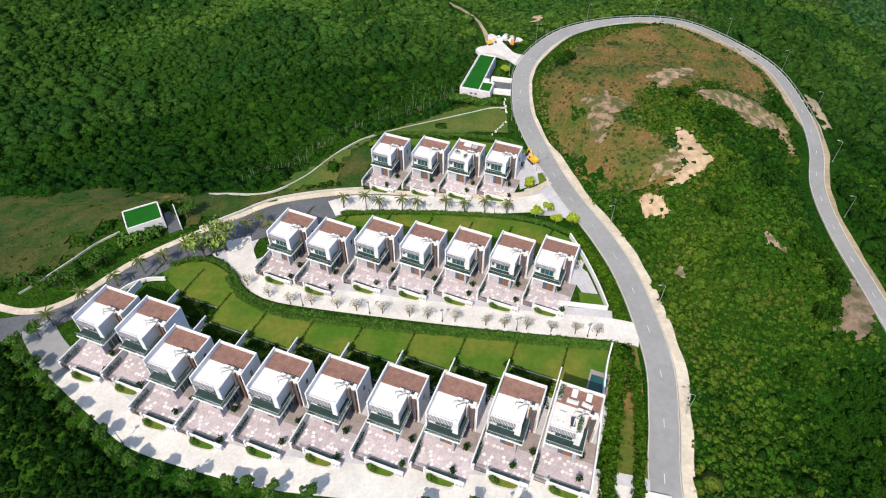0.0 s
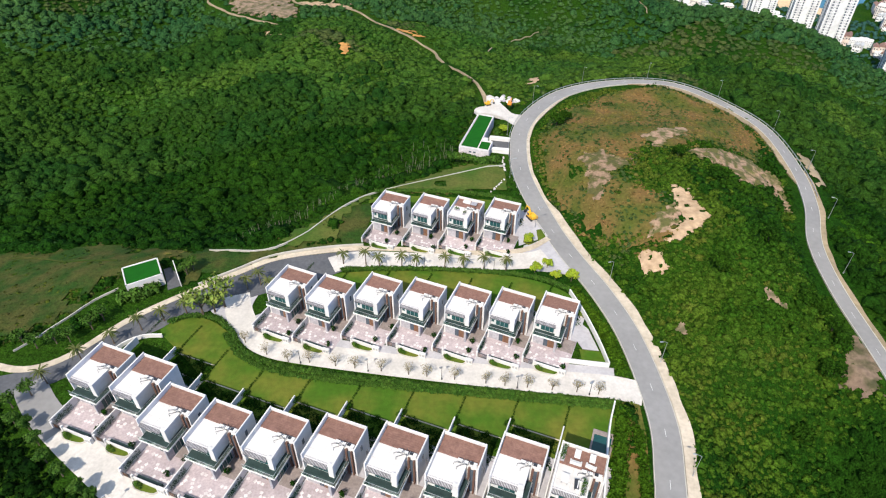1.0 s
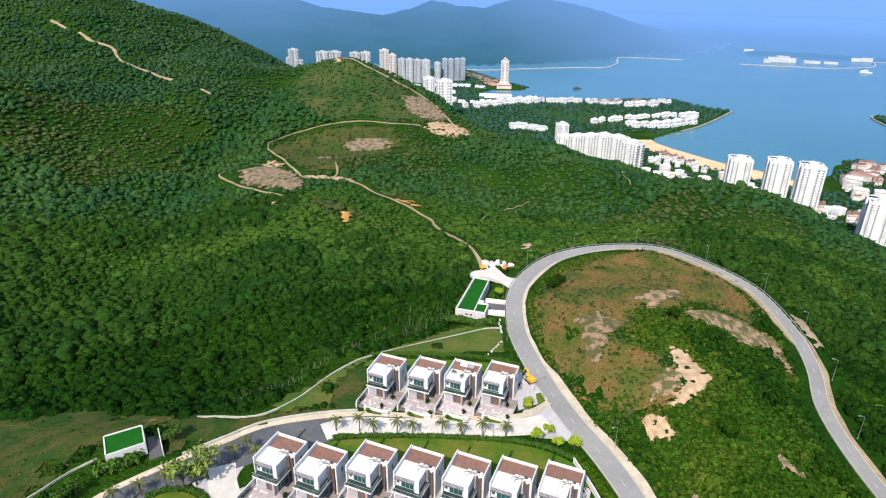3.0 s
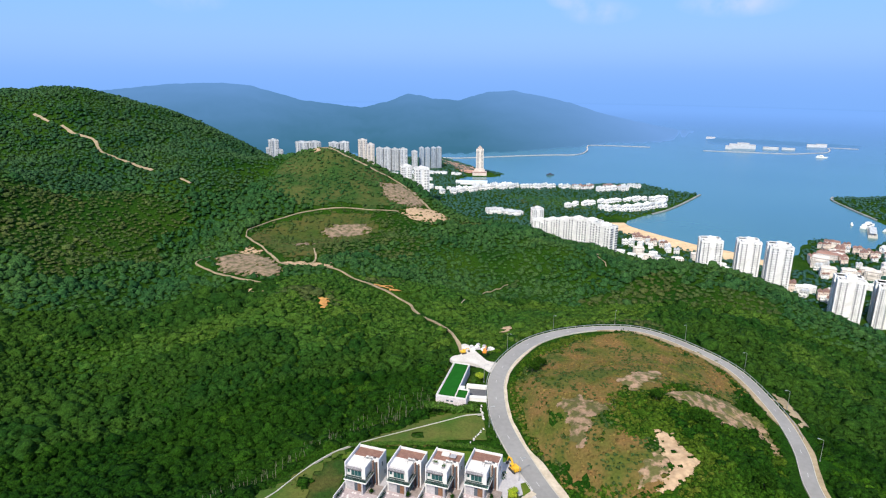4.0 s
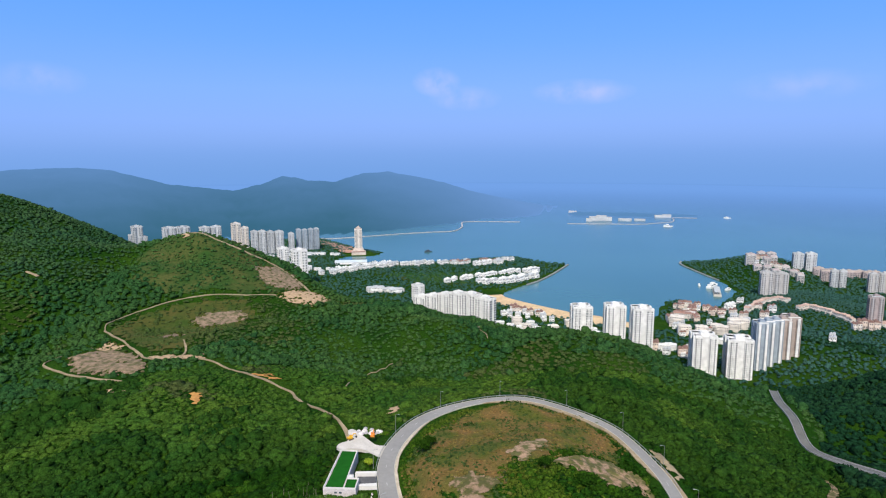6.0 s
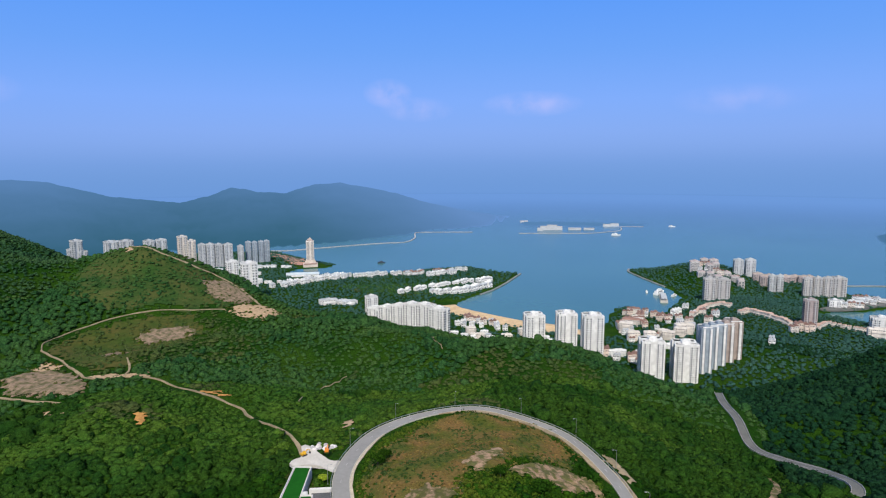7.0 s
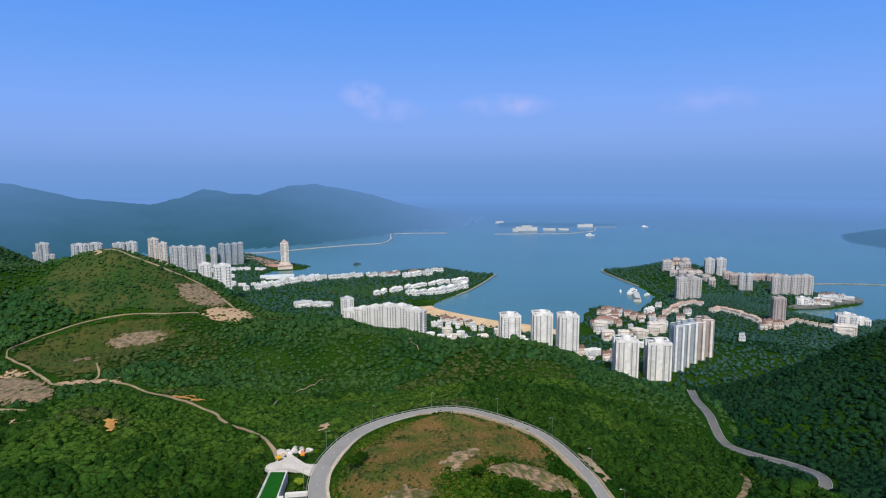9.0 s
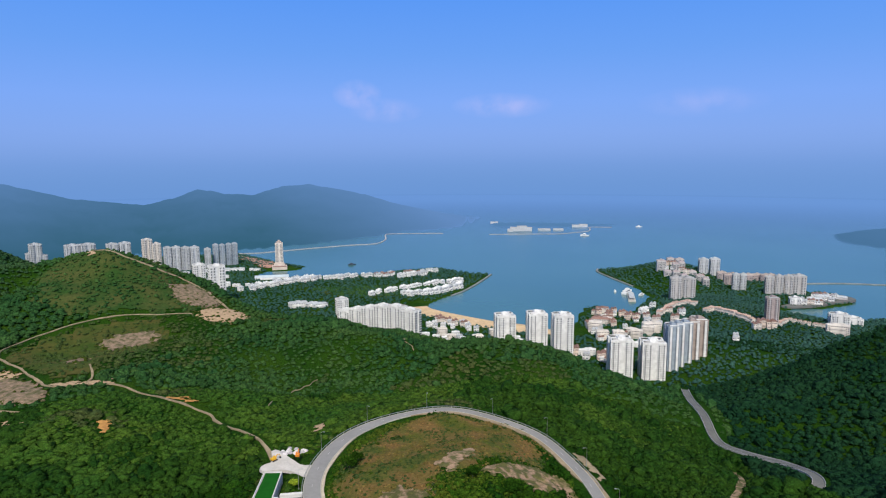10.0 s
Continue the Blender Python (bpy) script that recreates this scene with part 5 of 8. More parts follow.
PEAK = [(-159, 660), (-140, 690), (-100, 705), (-60, 690), (-10, 650), (8, 600), (-25, 580), (-60, 573), (-113, 564), (-147, 592)]
solid("grass_peak", patch(PEAK, 0.35, 4.0, 9.0, 0.3), M["hill_grass"], "olive-green grass over the open peak", "grass", "structure", smooth=True)
open_ground = np.minimum(poly_distance(x, y, DRY_SHELF), poly_distance(x, y, PEAK) + 4) + 10 * wobble(x, y, 27, 6)
m &= (open_ground > 0) | (rng.random(len(x)) < 0.8)
thin = wobble(x, y, 60, 4) + 0.5 * wobble(x, y, 21, 1) + 0.28 * rng.normal(size=len(x))
m &= (thin > -0.85) | (rng.random(len(x)) < 0.75)
x, y, thin, open_ground = x[m], y[m], thin[m], open_ground[m]
r = np.where(rng.random(len(x)) < 0.05, 1.5, 1.0) * (1.4 + 1.5 * rng.random(len(x)) ** 2) * np.clip(0.95 + 0.2 * thin, 0.75, 1.2) * np.where(open_ground > 0, 1.0, 0.75)
# east again: shade on the far hill is carried by the foliage colour
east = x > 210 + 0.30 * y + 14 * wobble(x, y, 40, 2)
dark = (thin > 0.1) & (open_ground > 0) & ~east
tone = wobble(x, y, 74, 9) + 0.7 * wobble(x, y, 25, 3) + 0.07 * rng.normal(size=len(x)) + 1.6 * np.exp(-((x + 245) ** 2 + (y - 460) ** 2) / 75 ** 2)
ridge = (x < -165) & (y > np.interp(x, [-304, -266, -203, -178, -165], [528, 575, 587, 625, 700]))
ravine = line_distance(x, y, np.array(RAVINE, float))[0] < 16 + 8 * wobble(x, y, 19, 2)
olive = ~east & ~ravine & ~ridge & ((tone > 0.50) | (poly_distance(x, y, DRY_SHELF) < 12 + 12 * tone))
dark |= ravine & ~east
dark &= ~olive & ~ridge
ridge &= ~east
low = ~dark & ~east & ~olive & ~ridge
wood("forest_ridge", "green woods on the mountain beyond the ravine, haze in their colour", "leaf_ridge", x[ridge], y[ridge], r[ridge] * 1.1, 0.52, 5, 2, 4, 0.24)
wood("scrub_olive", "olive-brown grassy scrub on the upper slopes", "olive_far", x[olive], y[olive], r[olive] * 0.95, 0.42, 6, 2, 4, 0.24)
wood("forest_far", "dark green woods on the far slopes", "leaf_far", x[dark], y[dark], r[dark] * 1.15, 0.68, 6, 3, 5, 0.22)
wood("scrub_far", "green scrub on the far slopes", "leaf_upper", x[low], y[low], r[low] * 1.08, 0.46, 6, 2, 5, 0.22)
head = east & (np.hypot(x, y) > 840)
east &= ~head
wood("forest_headland", "woods on the headland, haze put into their blue-green", "leaf_town", x[head], y[head], r[head] * 1.05, 0.5, 5, 2, 3, 0.25)
wood("forest_east_far", "woods on the eastern hill, shade put into their dark green", "leaf_shade", x[east], y[east], r[east] * 1.25, 0.58, 6, 2, 5, 0.24)


# ---- villas ----
plain = part


def villa(name, label):
    """A flat-roofed two-storey villa; its middle at the origin, front towards -y."""
    v = thing(name, label, "house", "villas of the estate")
    tall = Matrix.Diagonal((1, 1, 1.17, 1))

    def part(name, shape, mat, parent, label=""):
        return plain(name, moved(shape, tall), mat, parent, label)

    W, D, H = 4.2, 5.6, 7.6
    # lower storey
    part("ground_storey", merge(block(-W, 1.9, -4.1, 0.6, 0, 3.45), block(-W, W, 0.6, D, 0, 3.45)), M["grey_wall"], v, "grey stone-clad ground storey")
    # upper storey: the front block on the left, the rear wing over the full width
    part("upper_storey", merge(block(-W, 1.7, -3.4, 0.6, 3.75, 6.55), block(-W, W, 0.6, D, 3.45, 6.55)), M["white"], v, "white rendered upper storey")
    part("left_wall", block(-W - 0.32, -W, -4.2, D + 0.3, 0, H + 0.25), M["white"], v, "tall white side wall with a broad coping")
    part("rear_wall", block(-W, W + 0.2, D, D + 0.3, 0, H), M["white"], v)
    part("right_wall", block(W, W + 0.28, 0.2, D, 0, H), M["white"], v)
    part("side_panel", block(1.7, 1.78, -3.3, 0.55, 3.8, 6.35, 0.01), M["white"], v)
    # the eave slopes down over the balcony windows, with pale ribs
    part("eave", ([(-W, -3.45, 6.45), (0.92, -3.45, 6.45), (0.92, -4.45, 6.12), (-W, -4.45, 6.12), (-W, -3.45, 6.79), (0.92, -3.45, 6.79), (0.92, -4.45, 6.34), (-W, -4.45, 6.34)],
                  [(0, 1, 2, 3), (7, 6, 5, 4), (3, 2, 6, 7), (1, 0, 4, 5), (0, 3, 7, 4), (2, 1, 5, 6)]), M["eave_metal"], v, "grey sloping metal eave")
    for k in range(18):
        x = -W + 0.08 + k * 0.285
        part("eave_rib", ([(x, -3.45, 6.79), (x + 0.1, -3.45, 6.79), (x + 0.1, -4.47, 6.33), (x, -4.47, 6.33), (x, -3.45, 6.87), (x + 0.1, -3.45, 6.87), (x + 0.1, -4.47, 6.41), (x, -4.47, 6.41)],
                          [(0, 1, 2, 3), (7, 6, 5, 4), (3, 2, 6, 7), (1, 0, 4, 5), (0, 3, 7, 4), (2, 1, 5, 6)]), M["grey_wall"], v)
    part("roof_deck", merge(block(-W, 1.7, -3.75, 0.6, 6.55, 6.78, 0.01), block(-W, W, 0.6, 1.6, 6.55, 6.78, 0.01)), M["roof_white"], v, "white flat roof terrace")
    roof = part("roof_tiles", block(-W + 0.1, W - 0.1, 1.6, D - 0.02, 6.55, 6.95, 0.02), M["roof_brown"], v, "brown tiled rear roof")
    for i in range(1, 8):
        part("batten", block(-W + 0.15, W - 0.15, 1.62 + 0.49 * i, 1.66 + 0.49 * i, 6.95, 6.99, 0.01), M["roof_brown"], roof)
    # white wing wall beside the terrace, brown fin with a slot window
    part("wing_wall", merge(block(1.72, 2.04, -3.75, 0.6, 6.4, 7.15), block(0.9, 2.04, -4.0, -3.42, 3.75, 7.15)), M["white"], v, "white corner pier and parapet beside the terrace")
    fin = part("fin", merge(block(2.4, 2.85, 0.05, 0.55, 0, 7.0), block(3.5, 3.85, 0.05, 0.55, 0, 6.7)), M["brown_panel"], v, "tall brown clad fin")
    part("slot_window", block(2.85, 3.5, 0.3, 0.5, 0.4, 6.5), M["window_dark"], fin, "narrow dark glazed slot")
    # balcony round the front block
    part("balcony_slab", block(-W - 0.1, 3.0, -5.6, -3.3, 3.45, 3.75), M["white"], v, "white balcony slab")
    part("balcony_side", block(1.7, 3.0, -3.3, 0.1, 3.45, 3.75), M["white"], v)
    part("balcony_floor", merge(block(-W, 2.85, -5.45, -3.4, 3.75, 3.78, 0.005), block(1.72, 2.85, -3.4, 0.05, 3.75, 3.78, 0.005)), M["slate"], v, "dark tiled balcony floor")
    rail = part("balustrade", merge(block(-W, 2.9, -5.56, -5.53, 3.78, 4.75, 0.005), block(2.9, 2.93, -5.53, 0.0, 3.78, 4.75, 0.005)), M["glass"], v, "green tinted glass balustrade")
    rail.visible_shadow = False
    part("handrail", merge(block(-W, 2.95, -5.58, -5.51, 4.75, 4.8, 0.01), block(2.88, 2.95, -5.51, 0.0, 4.75, 4.8, 0.01)), M["galvanised"], rail)
    # windows of the upper storey
    for x0, x1 in ((-3.95, -3.3), (-2.75, -1.75), (-1.65, -0.65), (-0.55, 0.45)):
        win = part("window", block(x0, x1, -3.46, -3.38, 3.95 if x0 > -3 else 4.6, 6.1 if x0 > -3 else 5.8, 0.01), M["teal_window"], v)
        z0, z1 = (3.95, 6.1) if x0 > -3 else (4.6, 5.8)
        part("frame", merge(block(x0 - 0.05, x0, -3.5, -3.4, z0, z1, 0.01), block(x1, x1 + 0.05, -3.5, -3.4, z0, z1, 0.01), block(x0 - 0.05, x1 + 0.05, -3.5, -3.4, z1, z1 + 0.06, 0.01)), M["galvanised"], win)
    part("side_window", block(W + 0.27, W + 0.31, 2.4, 3.1, 4.5, 5.8, 0.01), M["window_dark"], v)
    part("side_window", block(W + 0.27, W + 0.31, 4.2, 4.8, 1.2, 2.4, 0.01), M["window_dark"], v)
    part("side_glazing", block(1.88, 1.94, -3.8, -0.2, 0.1, 3.0, 0.01), M["teal_window"], v, "dark full-height side glazing")
    for k in range(3):
        part("mullion", block(1.93, 1.99, -3.0 + k * 1.1, -2.92 + k * 1.1, 0.1, 3.0, 0.01), M["galvanised"], v)
    # entrance
    part("entrance_recess", block(-1.55, -0.5, -4.16, -4.06, 0.05, 2.75, 0.01), M["window_dark"], v, "dark glazed entrance")
    door = part("garage_door", block(-0.5, 1.25, -4.2, -4.06, 0.05, 2.8, 0.02), M["wood"], v, "brown timber garage door")
    for k in range(5):
        part("plank", block(-0.45 + k * 0.34, -0.14 + k * 0.34, -4.24, -4.19, 0.1, 2.75, 0.015), M["wood"], door)
    part("pier", block(1.35, 1.9, -5.45, -4.0, 0, 3.45), M["grey_wall"], v)
    # what stands fixed on the roof
    hatch = part("stair_hatch", block(2.4, 3.9, 0.75, 1.55, 6.55, 7.35), M["white"], v, "white roof housing")
    part("hatch_lid", block(2.5, 3.2, 0.85, 1.45, 7.35, 7.45), M["dark_metal"], hatch, "dark vent lid")
    for k in range(2):
        unit = part("condenser", block(0.1 + k * 1.15, 1.1 + k * 1.15, 0.75, 1.3, 6.78, 7.55), M["white"], v, "white air-conditioner condenser")
        part("grille", block(0.2 + k * 1.15, 1.0 + k * 1.15, 0.72, 0.76, 6.9, 7.45, 0.01), M["galvanised"], unit)
    part("pipe_rack", merge(tube([(0.4, -0.6, 6.8), (0.4, -0.6, 7.5), (1.6, 0.4, 7.5)], [0.05, 0.05, 0.05], 5), tube([(-0.4, 0.2, 6.8), (-0.4, 0.2, 7.4), (1.0, 0.7, 7.4)], [0.05] * 3, 5)), M["dark_metal"], v, "thin dark pipe rack")
    part("aerial", merge(*[tube([(1.9, 0.9, 6.7), (1.9 + 0.4 * math.cos(a), 0.9 + 0.3 * math.sin(a), 7.6), (1.9 + 1.0 * math.cos(a), 0.9 + 0.8 * math.sin(a), 7.9)], [0.05, 0.045, 0.03], 5) for a in (0.3, 1.6, 2.7, 3.6, 5.0)]), M["dark_metal"], v, "dark branching aerial frame")
    part("deck_joint", merge(block(-W, 1.7, -1.7, -1.66, 6.78, 6.79, 0.002), block(-1.3, -1.26, -3.7, 1.5, 6.78, 6.79, 0.002)), M["kerb"], v)
    return v


FRONT_ROW = [(-73.3, 85.1), (-63.0, 82.1), (-54.3, 74.2), (-43.8, 70.2), (-32.2, 68.4), (-20.6, 67.0), (-8.6, 65.2), (2.7, 63.3), (14.5, 63.1), (25.5, 61.2)]
MID_ROW = [(-38.0, 112.7), (-27.8, 109.4), (-16.1, 110.2), (-5.0, 108.4), (6.0, 106.7), (16.6, 105.1), (27.2, 103.7)]
BACK_ROW = [(-15.7, 148.2), (-4.0, 146.8), (6.4, 145.6), (17.1, 144.9)]
TURN_FRONT, TURN_MID, TURN_BACK = -20.5, -22.5, -21.0

first = villa("villa", "white two-storey villa with brown rear roof and glass balcony")
spots = [(x, y, 1.0, TURN_FRONT) for x, y in FRONT_ROW] + [(x, y, 0.96, TURN_MID) for x, y in MID_ROW] + [(x, y, 0.93, TURN_BACK) for x, y in BACK_ROW]


def plot_pose(x, y, size, turn):
    return pose(x, y, LEVEL, 0, 0, turn) @ Matrix.Scale(size, 4)

villas = []
for k, spot in enumerate(spots):
    m = plot_pose(*spot)
    if k == 0:
        first.matrix_world = m
        villas.append(first)
    else:
        villas.append(copy_thing(first, m))


# ---- plots: yards, walls, gates, hedges, planters ----
def leaf_shape(centres, radii, heights, count, size, seed, low=-0.25):
    return leaves(np.array(centres, float), np.array(radii, float), np.array(heights, float), count, size, np.random.default_rng(seed), low)


def hedge_shape(points, half, tall, seed, step=0.9, count=26):
    """Leaf clumps in a dense row along a line of (x, y, z)."""
    p = smooth_line(points, step)
    g = np.random.default_rng(seed)
    c = np.concatenate([p + np.stack([g.normal(0, half * 0.3, len(p)), g.normal(0, half * 0.3, len(p)), np.full(len(p), tall * k)], 1) for k in (0.3, 0.62)])
    return leaves(c, np.full(len(c), half) * (0.8 + 0.4 * g.random(len(c))), np.full(len(c), tall * 0.42), count, 0.30, g, -0.6)


def plain_part(name, shape, mat, parent, label=""):
    return part(name, (list(map(tuple, shape[0])), list(map(tuple, shape[1]))), mat, parent, label)


def yard(pool, kind):
    """A villa's paved front yard with its side terrace; the villa's middle at the origin."""
    t = thing("paved_yard", "pinkish grey paved front yard with scattered pale pavers", "yard", "villa yards", "")
    part("base", block(-4.9, 6.1, -10.9, 9.4, -0.1, 0.06, 0.01), M["grey_paving"], t, "grey paving slab")
    part("forecourt", block(-4.6, 6.0, -10.6, -4.2, 0.06, 0.075, 0.004), M["yard_paver"], t, "pinkish grey pavers")
    part("side_terrace", block(2.1, 6.0, -4.2, 0.2, 0.06, 0.08, 0.004), M["terracotta"], t, "brown tiled side terrace")
    g = np.random.default_rng(kind)
    me = mesh_data("paver", *block(-0.33, 0.33, -0.30, 0.30, 0, 0.03, 0.02), M["yard_light"])
    cells = [(a, b) for a in range(12) for b in range(7)]
    for a, b in [cells[i] for i in g.permutation(len(cells))[:26]]:
        o = new("paver", me)
        o.parent = t
        o.matrix_basis = pose(-4.0 + a * 0.82 + 0.3 * (b % 2), -10.1 + b * 0.8, 0.076, 0, 0, float(g.integers(0, 3)) * 30)
    part("trough", block(-1.5, 4.4, -10.95, -10.2, 0.06, 0.75, 0.03), M["slate"], t, "long dark planting trough behind the front wall")
    if pool:
        rim = part("pool_rim", merge(block(-0.3, 4.4, 6.4, 6.8, 0, 0.16), block(-0.3, 4.4, 9.0, 9.3, 0, 0.16), block(-0.3, 0.1, 6.8, 9.0, 0, 0.16), block(4.0, 4.4, 6.8, 9.0, 0, 0.16)), M["grey_wall"], t)
        part("pool_water", block(0.1, 4.0, 6.8, 9.0, -0.05, 0.1, 0.002), M["pool"], rim, "dark teal pool water")
    return t


M["pool"] = material("pool_water", (0.010, 0.055, 0.060), (0.014, 0.070, 0.072), 0.5, 0.06, spec=0.3)


def side_wall(back):
    t = thing("boundary_wall", "thin white boundary wall between two villa plots", "wall", "plot walls")
    part("wall", block(-5.25, -5.02, -11.2, back, -0.2, 2.0), M["white"], t)
    part("coping", block(-5.27, -5.0, -11.25, back, 2.0, 2.08), M["white"], t)
    line = [(-4.7, -10.3, 0), (-4.7, -8.4, 0), (-4.7, -6.4, 0)]
    plain_part("climber", hedge_shape(line, 0.32, 1.9, 29, 0.5, 30), M["leaf_shade"], t, "dark clipped hedge along the wall")
    return t


def front_wall():
    t = thing("front_wall", "white front garden wall with a curved planter and meter boxes", "wall", "front walls")
    part("wall", block(-1.7, 5.6, -11.3, -11.05, -0.2, 1.35), M["white"], t)
    part("pillar", block(4.2, 6.0, -11.7, -11.05, -0.2, 1.6), M["white"], t, "white meter-box pillar")
    for k in range(2):
        part("meter_box", block(4.5 + k * 0.75, 5.0 + k * 0.75, -11.74, -11.69, 0.5, 1.2, 0.01), M["galvanised"], t)
    rim = [(-1.6, -11.1), (-1.5, -12.0), (-0.6, -12.75), (1.2, -12.8), (3.6, -12.4), (4.2, -11.7)]
    line = smooth_line(rim, 0.4)
    part("planter_rim", strip(line, 0.12, 0.12, 0.32, 0.0, 0.5), M["kerb"], t, "pale curved planter rim")
    part("planter_turf", sheet([(-1.4, -11.2), (-1.3, -12.0), (-0.4, -12.6), (1.2, -12.65), (3.4, -12.3), (4.1, -11.5), (4.0, -11.25)], 0.26, 0.3, False), M["grass"], t, "green planted bed")
    return t


def gate():
    t = thing("gate", "dark metal driveway gate between white posts", "gate", "driveway gates")
    part("post", block(-4.9, -4.5, -11.5, -11.0, -0.2, 1.9), M["white"], t)
    part("post", block(-2.1, -1.7, -11.5, -11.0, -0.2, 1.9), M["white"], t)
    for s, x0 in ((0, -4.45), (1, -3.27)):
        leaf = part("gate_leaf", merge(block(x0, x0 + 1.15, -11.28, -11.22, 0.1, 0.22, 0.01), block(x0, x0 + 1.15, -11.28, -11.22, 1.4, 1.52, 0.01)), M["dark_metal"], t)
        for k in range(6):
            part("bar", block(x0 + 0.04 + k * 0.2, x0 + 0.12 + k * 0.2, -11.28, -11.22, 0.22, 1.4, 0.01), M["dark_metal"] if s else M["wood"], leaf)
    return t


def planter_bush(seed):
    t = thing("shrub", "bright green clipped shrub in a planter", "shrub", "planter shrubs")
    c = [(-0.7, -11.9, 0.65), (0.0, -12.1, 0.6), (0.6, -12.2, 0.4)]
    plain_part("foliage", leaf_shape(c, [0.6, 0.55, 0.4], [0.55, 0.5, 0.3], 70, 0.28, seed), M["hedge"], t)
    plain_part("stem", tube([(-0.4, -12.0, 0.2), (-0.4, -12.0, 0.7)], [0.06, 0.04], 5), M["bark"], t)
    return t


def yard_bush(seed):
    t = thing("potted_shrub", "dark green potted shrub in a yard", "shrub", "yard shrubs")
    part("pot", ([(0.35 * k * math.cos(a), 0.35 * k * math.sin(a), z) for z, k in ((0.05, 0.8), (0.55, 1.1)) for a in [i * math.pi / 4 for i in range(8)]],
                 [(i, (i + 1) % 8, 8 + (i + 1) % 8, 8 + i) for i in range(8)] + [tuple(range(8, 16))]), M["dark_metal"], t)
    plain_part("foliage", leaf_shape([(0, 0, 1.1), (0.3, 0.2, 0.9), (-0.3, 0.1, 0.8)], [0.6, 0.45, 0.45], [0.6, 0.4, 0.4], 50, 0.32, seed), M["leaf_dark"], t)
    return t


yards = [yard(False, 1), yard(True, 2), yard(False, 3)]
wall_front, wall_mid = side_wall(14.2), side_wall(11.0)
fwall, gates = front_wall(), gate()
bushes = [planter_bush(11), planter_bush(12)]
pots = [yard_bush(21), yard_bush(22)]
g = np.random.default_rng(5)


def place(protos, used, m):
    """The first use moves the thing itself, the later ones copy it."""
    if id(protos) not in used:
        used[id(protos)] = True
        protos.matrix_world = m
        return protos
    return copy_thing(protos, m)


used = {}
for k, spot in enumerate(spots):
    m = plot_pose(*spot)
    kinds = yards[1] if k in (0, 1, 9) else yards[k % 2 * 2]
    place(kinds, used, m)
    place(wall_front if k < 10 else wall_mid, used, m)
    place(fwall, used, m)
    place(gates, used, m)
    place(bushes[k % 2], used, m)
    for j in range(2):
        place(pots[(k + j) % 2], used, m @ pose(float(g.uniform(2.2, 5.6)), float(g.uniform(-10.0, -8.2)) + 5.0 * j, 0.06, 0, 0, float(g.uniform(0, 360))))

def garden_bed(depth, seed):
    """A strip of dark shrubs behind a villa, closed by a low pale edging."""
    t = thing("garden_bed", "dark green shrub bed behind a villa with a pale stone edging", "garden bed", "rear garden beds")
    part("edging", block(-4.9, 5.7, 7.2 + depth, 7.45 + depth, -0.2, 0.16, 0.03), M["path"], t, "low pale stone edging")
    q = np.random.default_rng(seed)
    n = int(depth * 9)
    c = np.stack([q.uniform(-4.5, 5.3, n), q.uniform(6.6, 6.9 + depth, n), np.full(n, 0.15)], 1)
    plain_part("foliage", leaves(c, q.uniform(0.7, 1.15, n), q.uniform(0.35, 0.7, n), 44, 0.2, q, 0.0, 0.35), M["leaf_dark"], t)
    b = np.stack([q.normal(-4.9, 0.35, 7), q.normal(7.3 + depth, 0.35, 7), q.uniform(0.3, 1.3, 7)], 1)
    plain_part("corner_shrub", leaves(b, q.uniform(0.5, 0.8, 7), q.uniform(0.45, 0.7, 7), 70, 0.22, q, -0.6, 0.35), M["leaf_mid"], t, "rounded shrub at the wall's end")
    return t


beds = [garden_bed(6.6, 301), garden_bed(6.6, 302), garden_bed(2.6, 303)]
for k, spot in enumerate(spots):
    if k not in (0, 9):
        place(beds[k % 2] if k < 10 else beds[2], used, plot_pose(*spot))

# hedges across the lawns, on the plot lines
hedge_runs = []
for k, spot in enumerate(spots):
    m = plot_pose(*spot)
    end = 23.0 if k < 10 else 17.5
    hedge_runs.append((m, end))
for k, (m, end) in enumerate(hedge_runs[:17]):
    a, b = m @ Vector((-5.1, 14.4 if k < 10 else 11.2, 0)), m @ Vector((-5.1, end, 0))
    h = thing("divider_hedge", "low dark green hedge dividing two lawns", "hedge", "lawn hedges")
    plain_part("foliage", hedge_shape([tuple(a), tuple(a.lerp(b, 0.5)), tuple(b)], 0.26, 0.5, 40 + k, 0.7, 26), M["leaf_dark"], h)


def hedge(name, label, points, half, tall, seed, mat="hedge"):
    h = thing(name, label, "hedge")
    plain_part("foliage", hedge_shape([(x, y, LEVEL) if len(q) == 0 else (x, y, q[0]) for x, y, *q in points], half, tall, seed, half * 0.6, 46), M[mat], h)
    return h


hedge("hedge", "long clipped green hedge along the paved lane", [(39, 83.6), (15.5, 86), (-10.6, 88.7), (-34, 92.2), (-45.8, 96.6), (-52, 104), (-57, 108.4), (-63, 109), (-68, 107)], 0.62, 0.9, 61)
hedge("hedge_bank", "green planted bank below the paved lane", [(38, 82.8), (15, 85), (-11, 87.6), (-35, 91), (-46.6, 95.5), (-53, 103)], 0.6, 0.4, 62)
hedge("hedge_upper", "long clipped green hedge below the upper lane", [(-28, 127.4), (-14, 127.9), (2.4, 127.7), (18, 126.4), (27, 124.2), (34, 120)], 0.62, 0.9, 63)
hedge("garden_hedge", "green hedge behind the upper villas", [(-22, 166, LEVEL), (-4, 166.5, LEVEL), (14, 164.5, LEVEL), (24, 161, LEVEL)], 0.7, 0.8, 64)
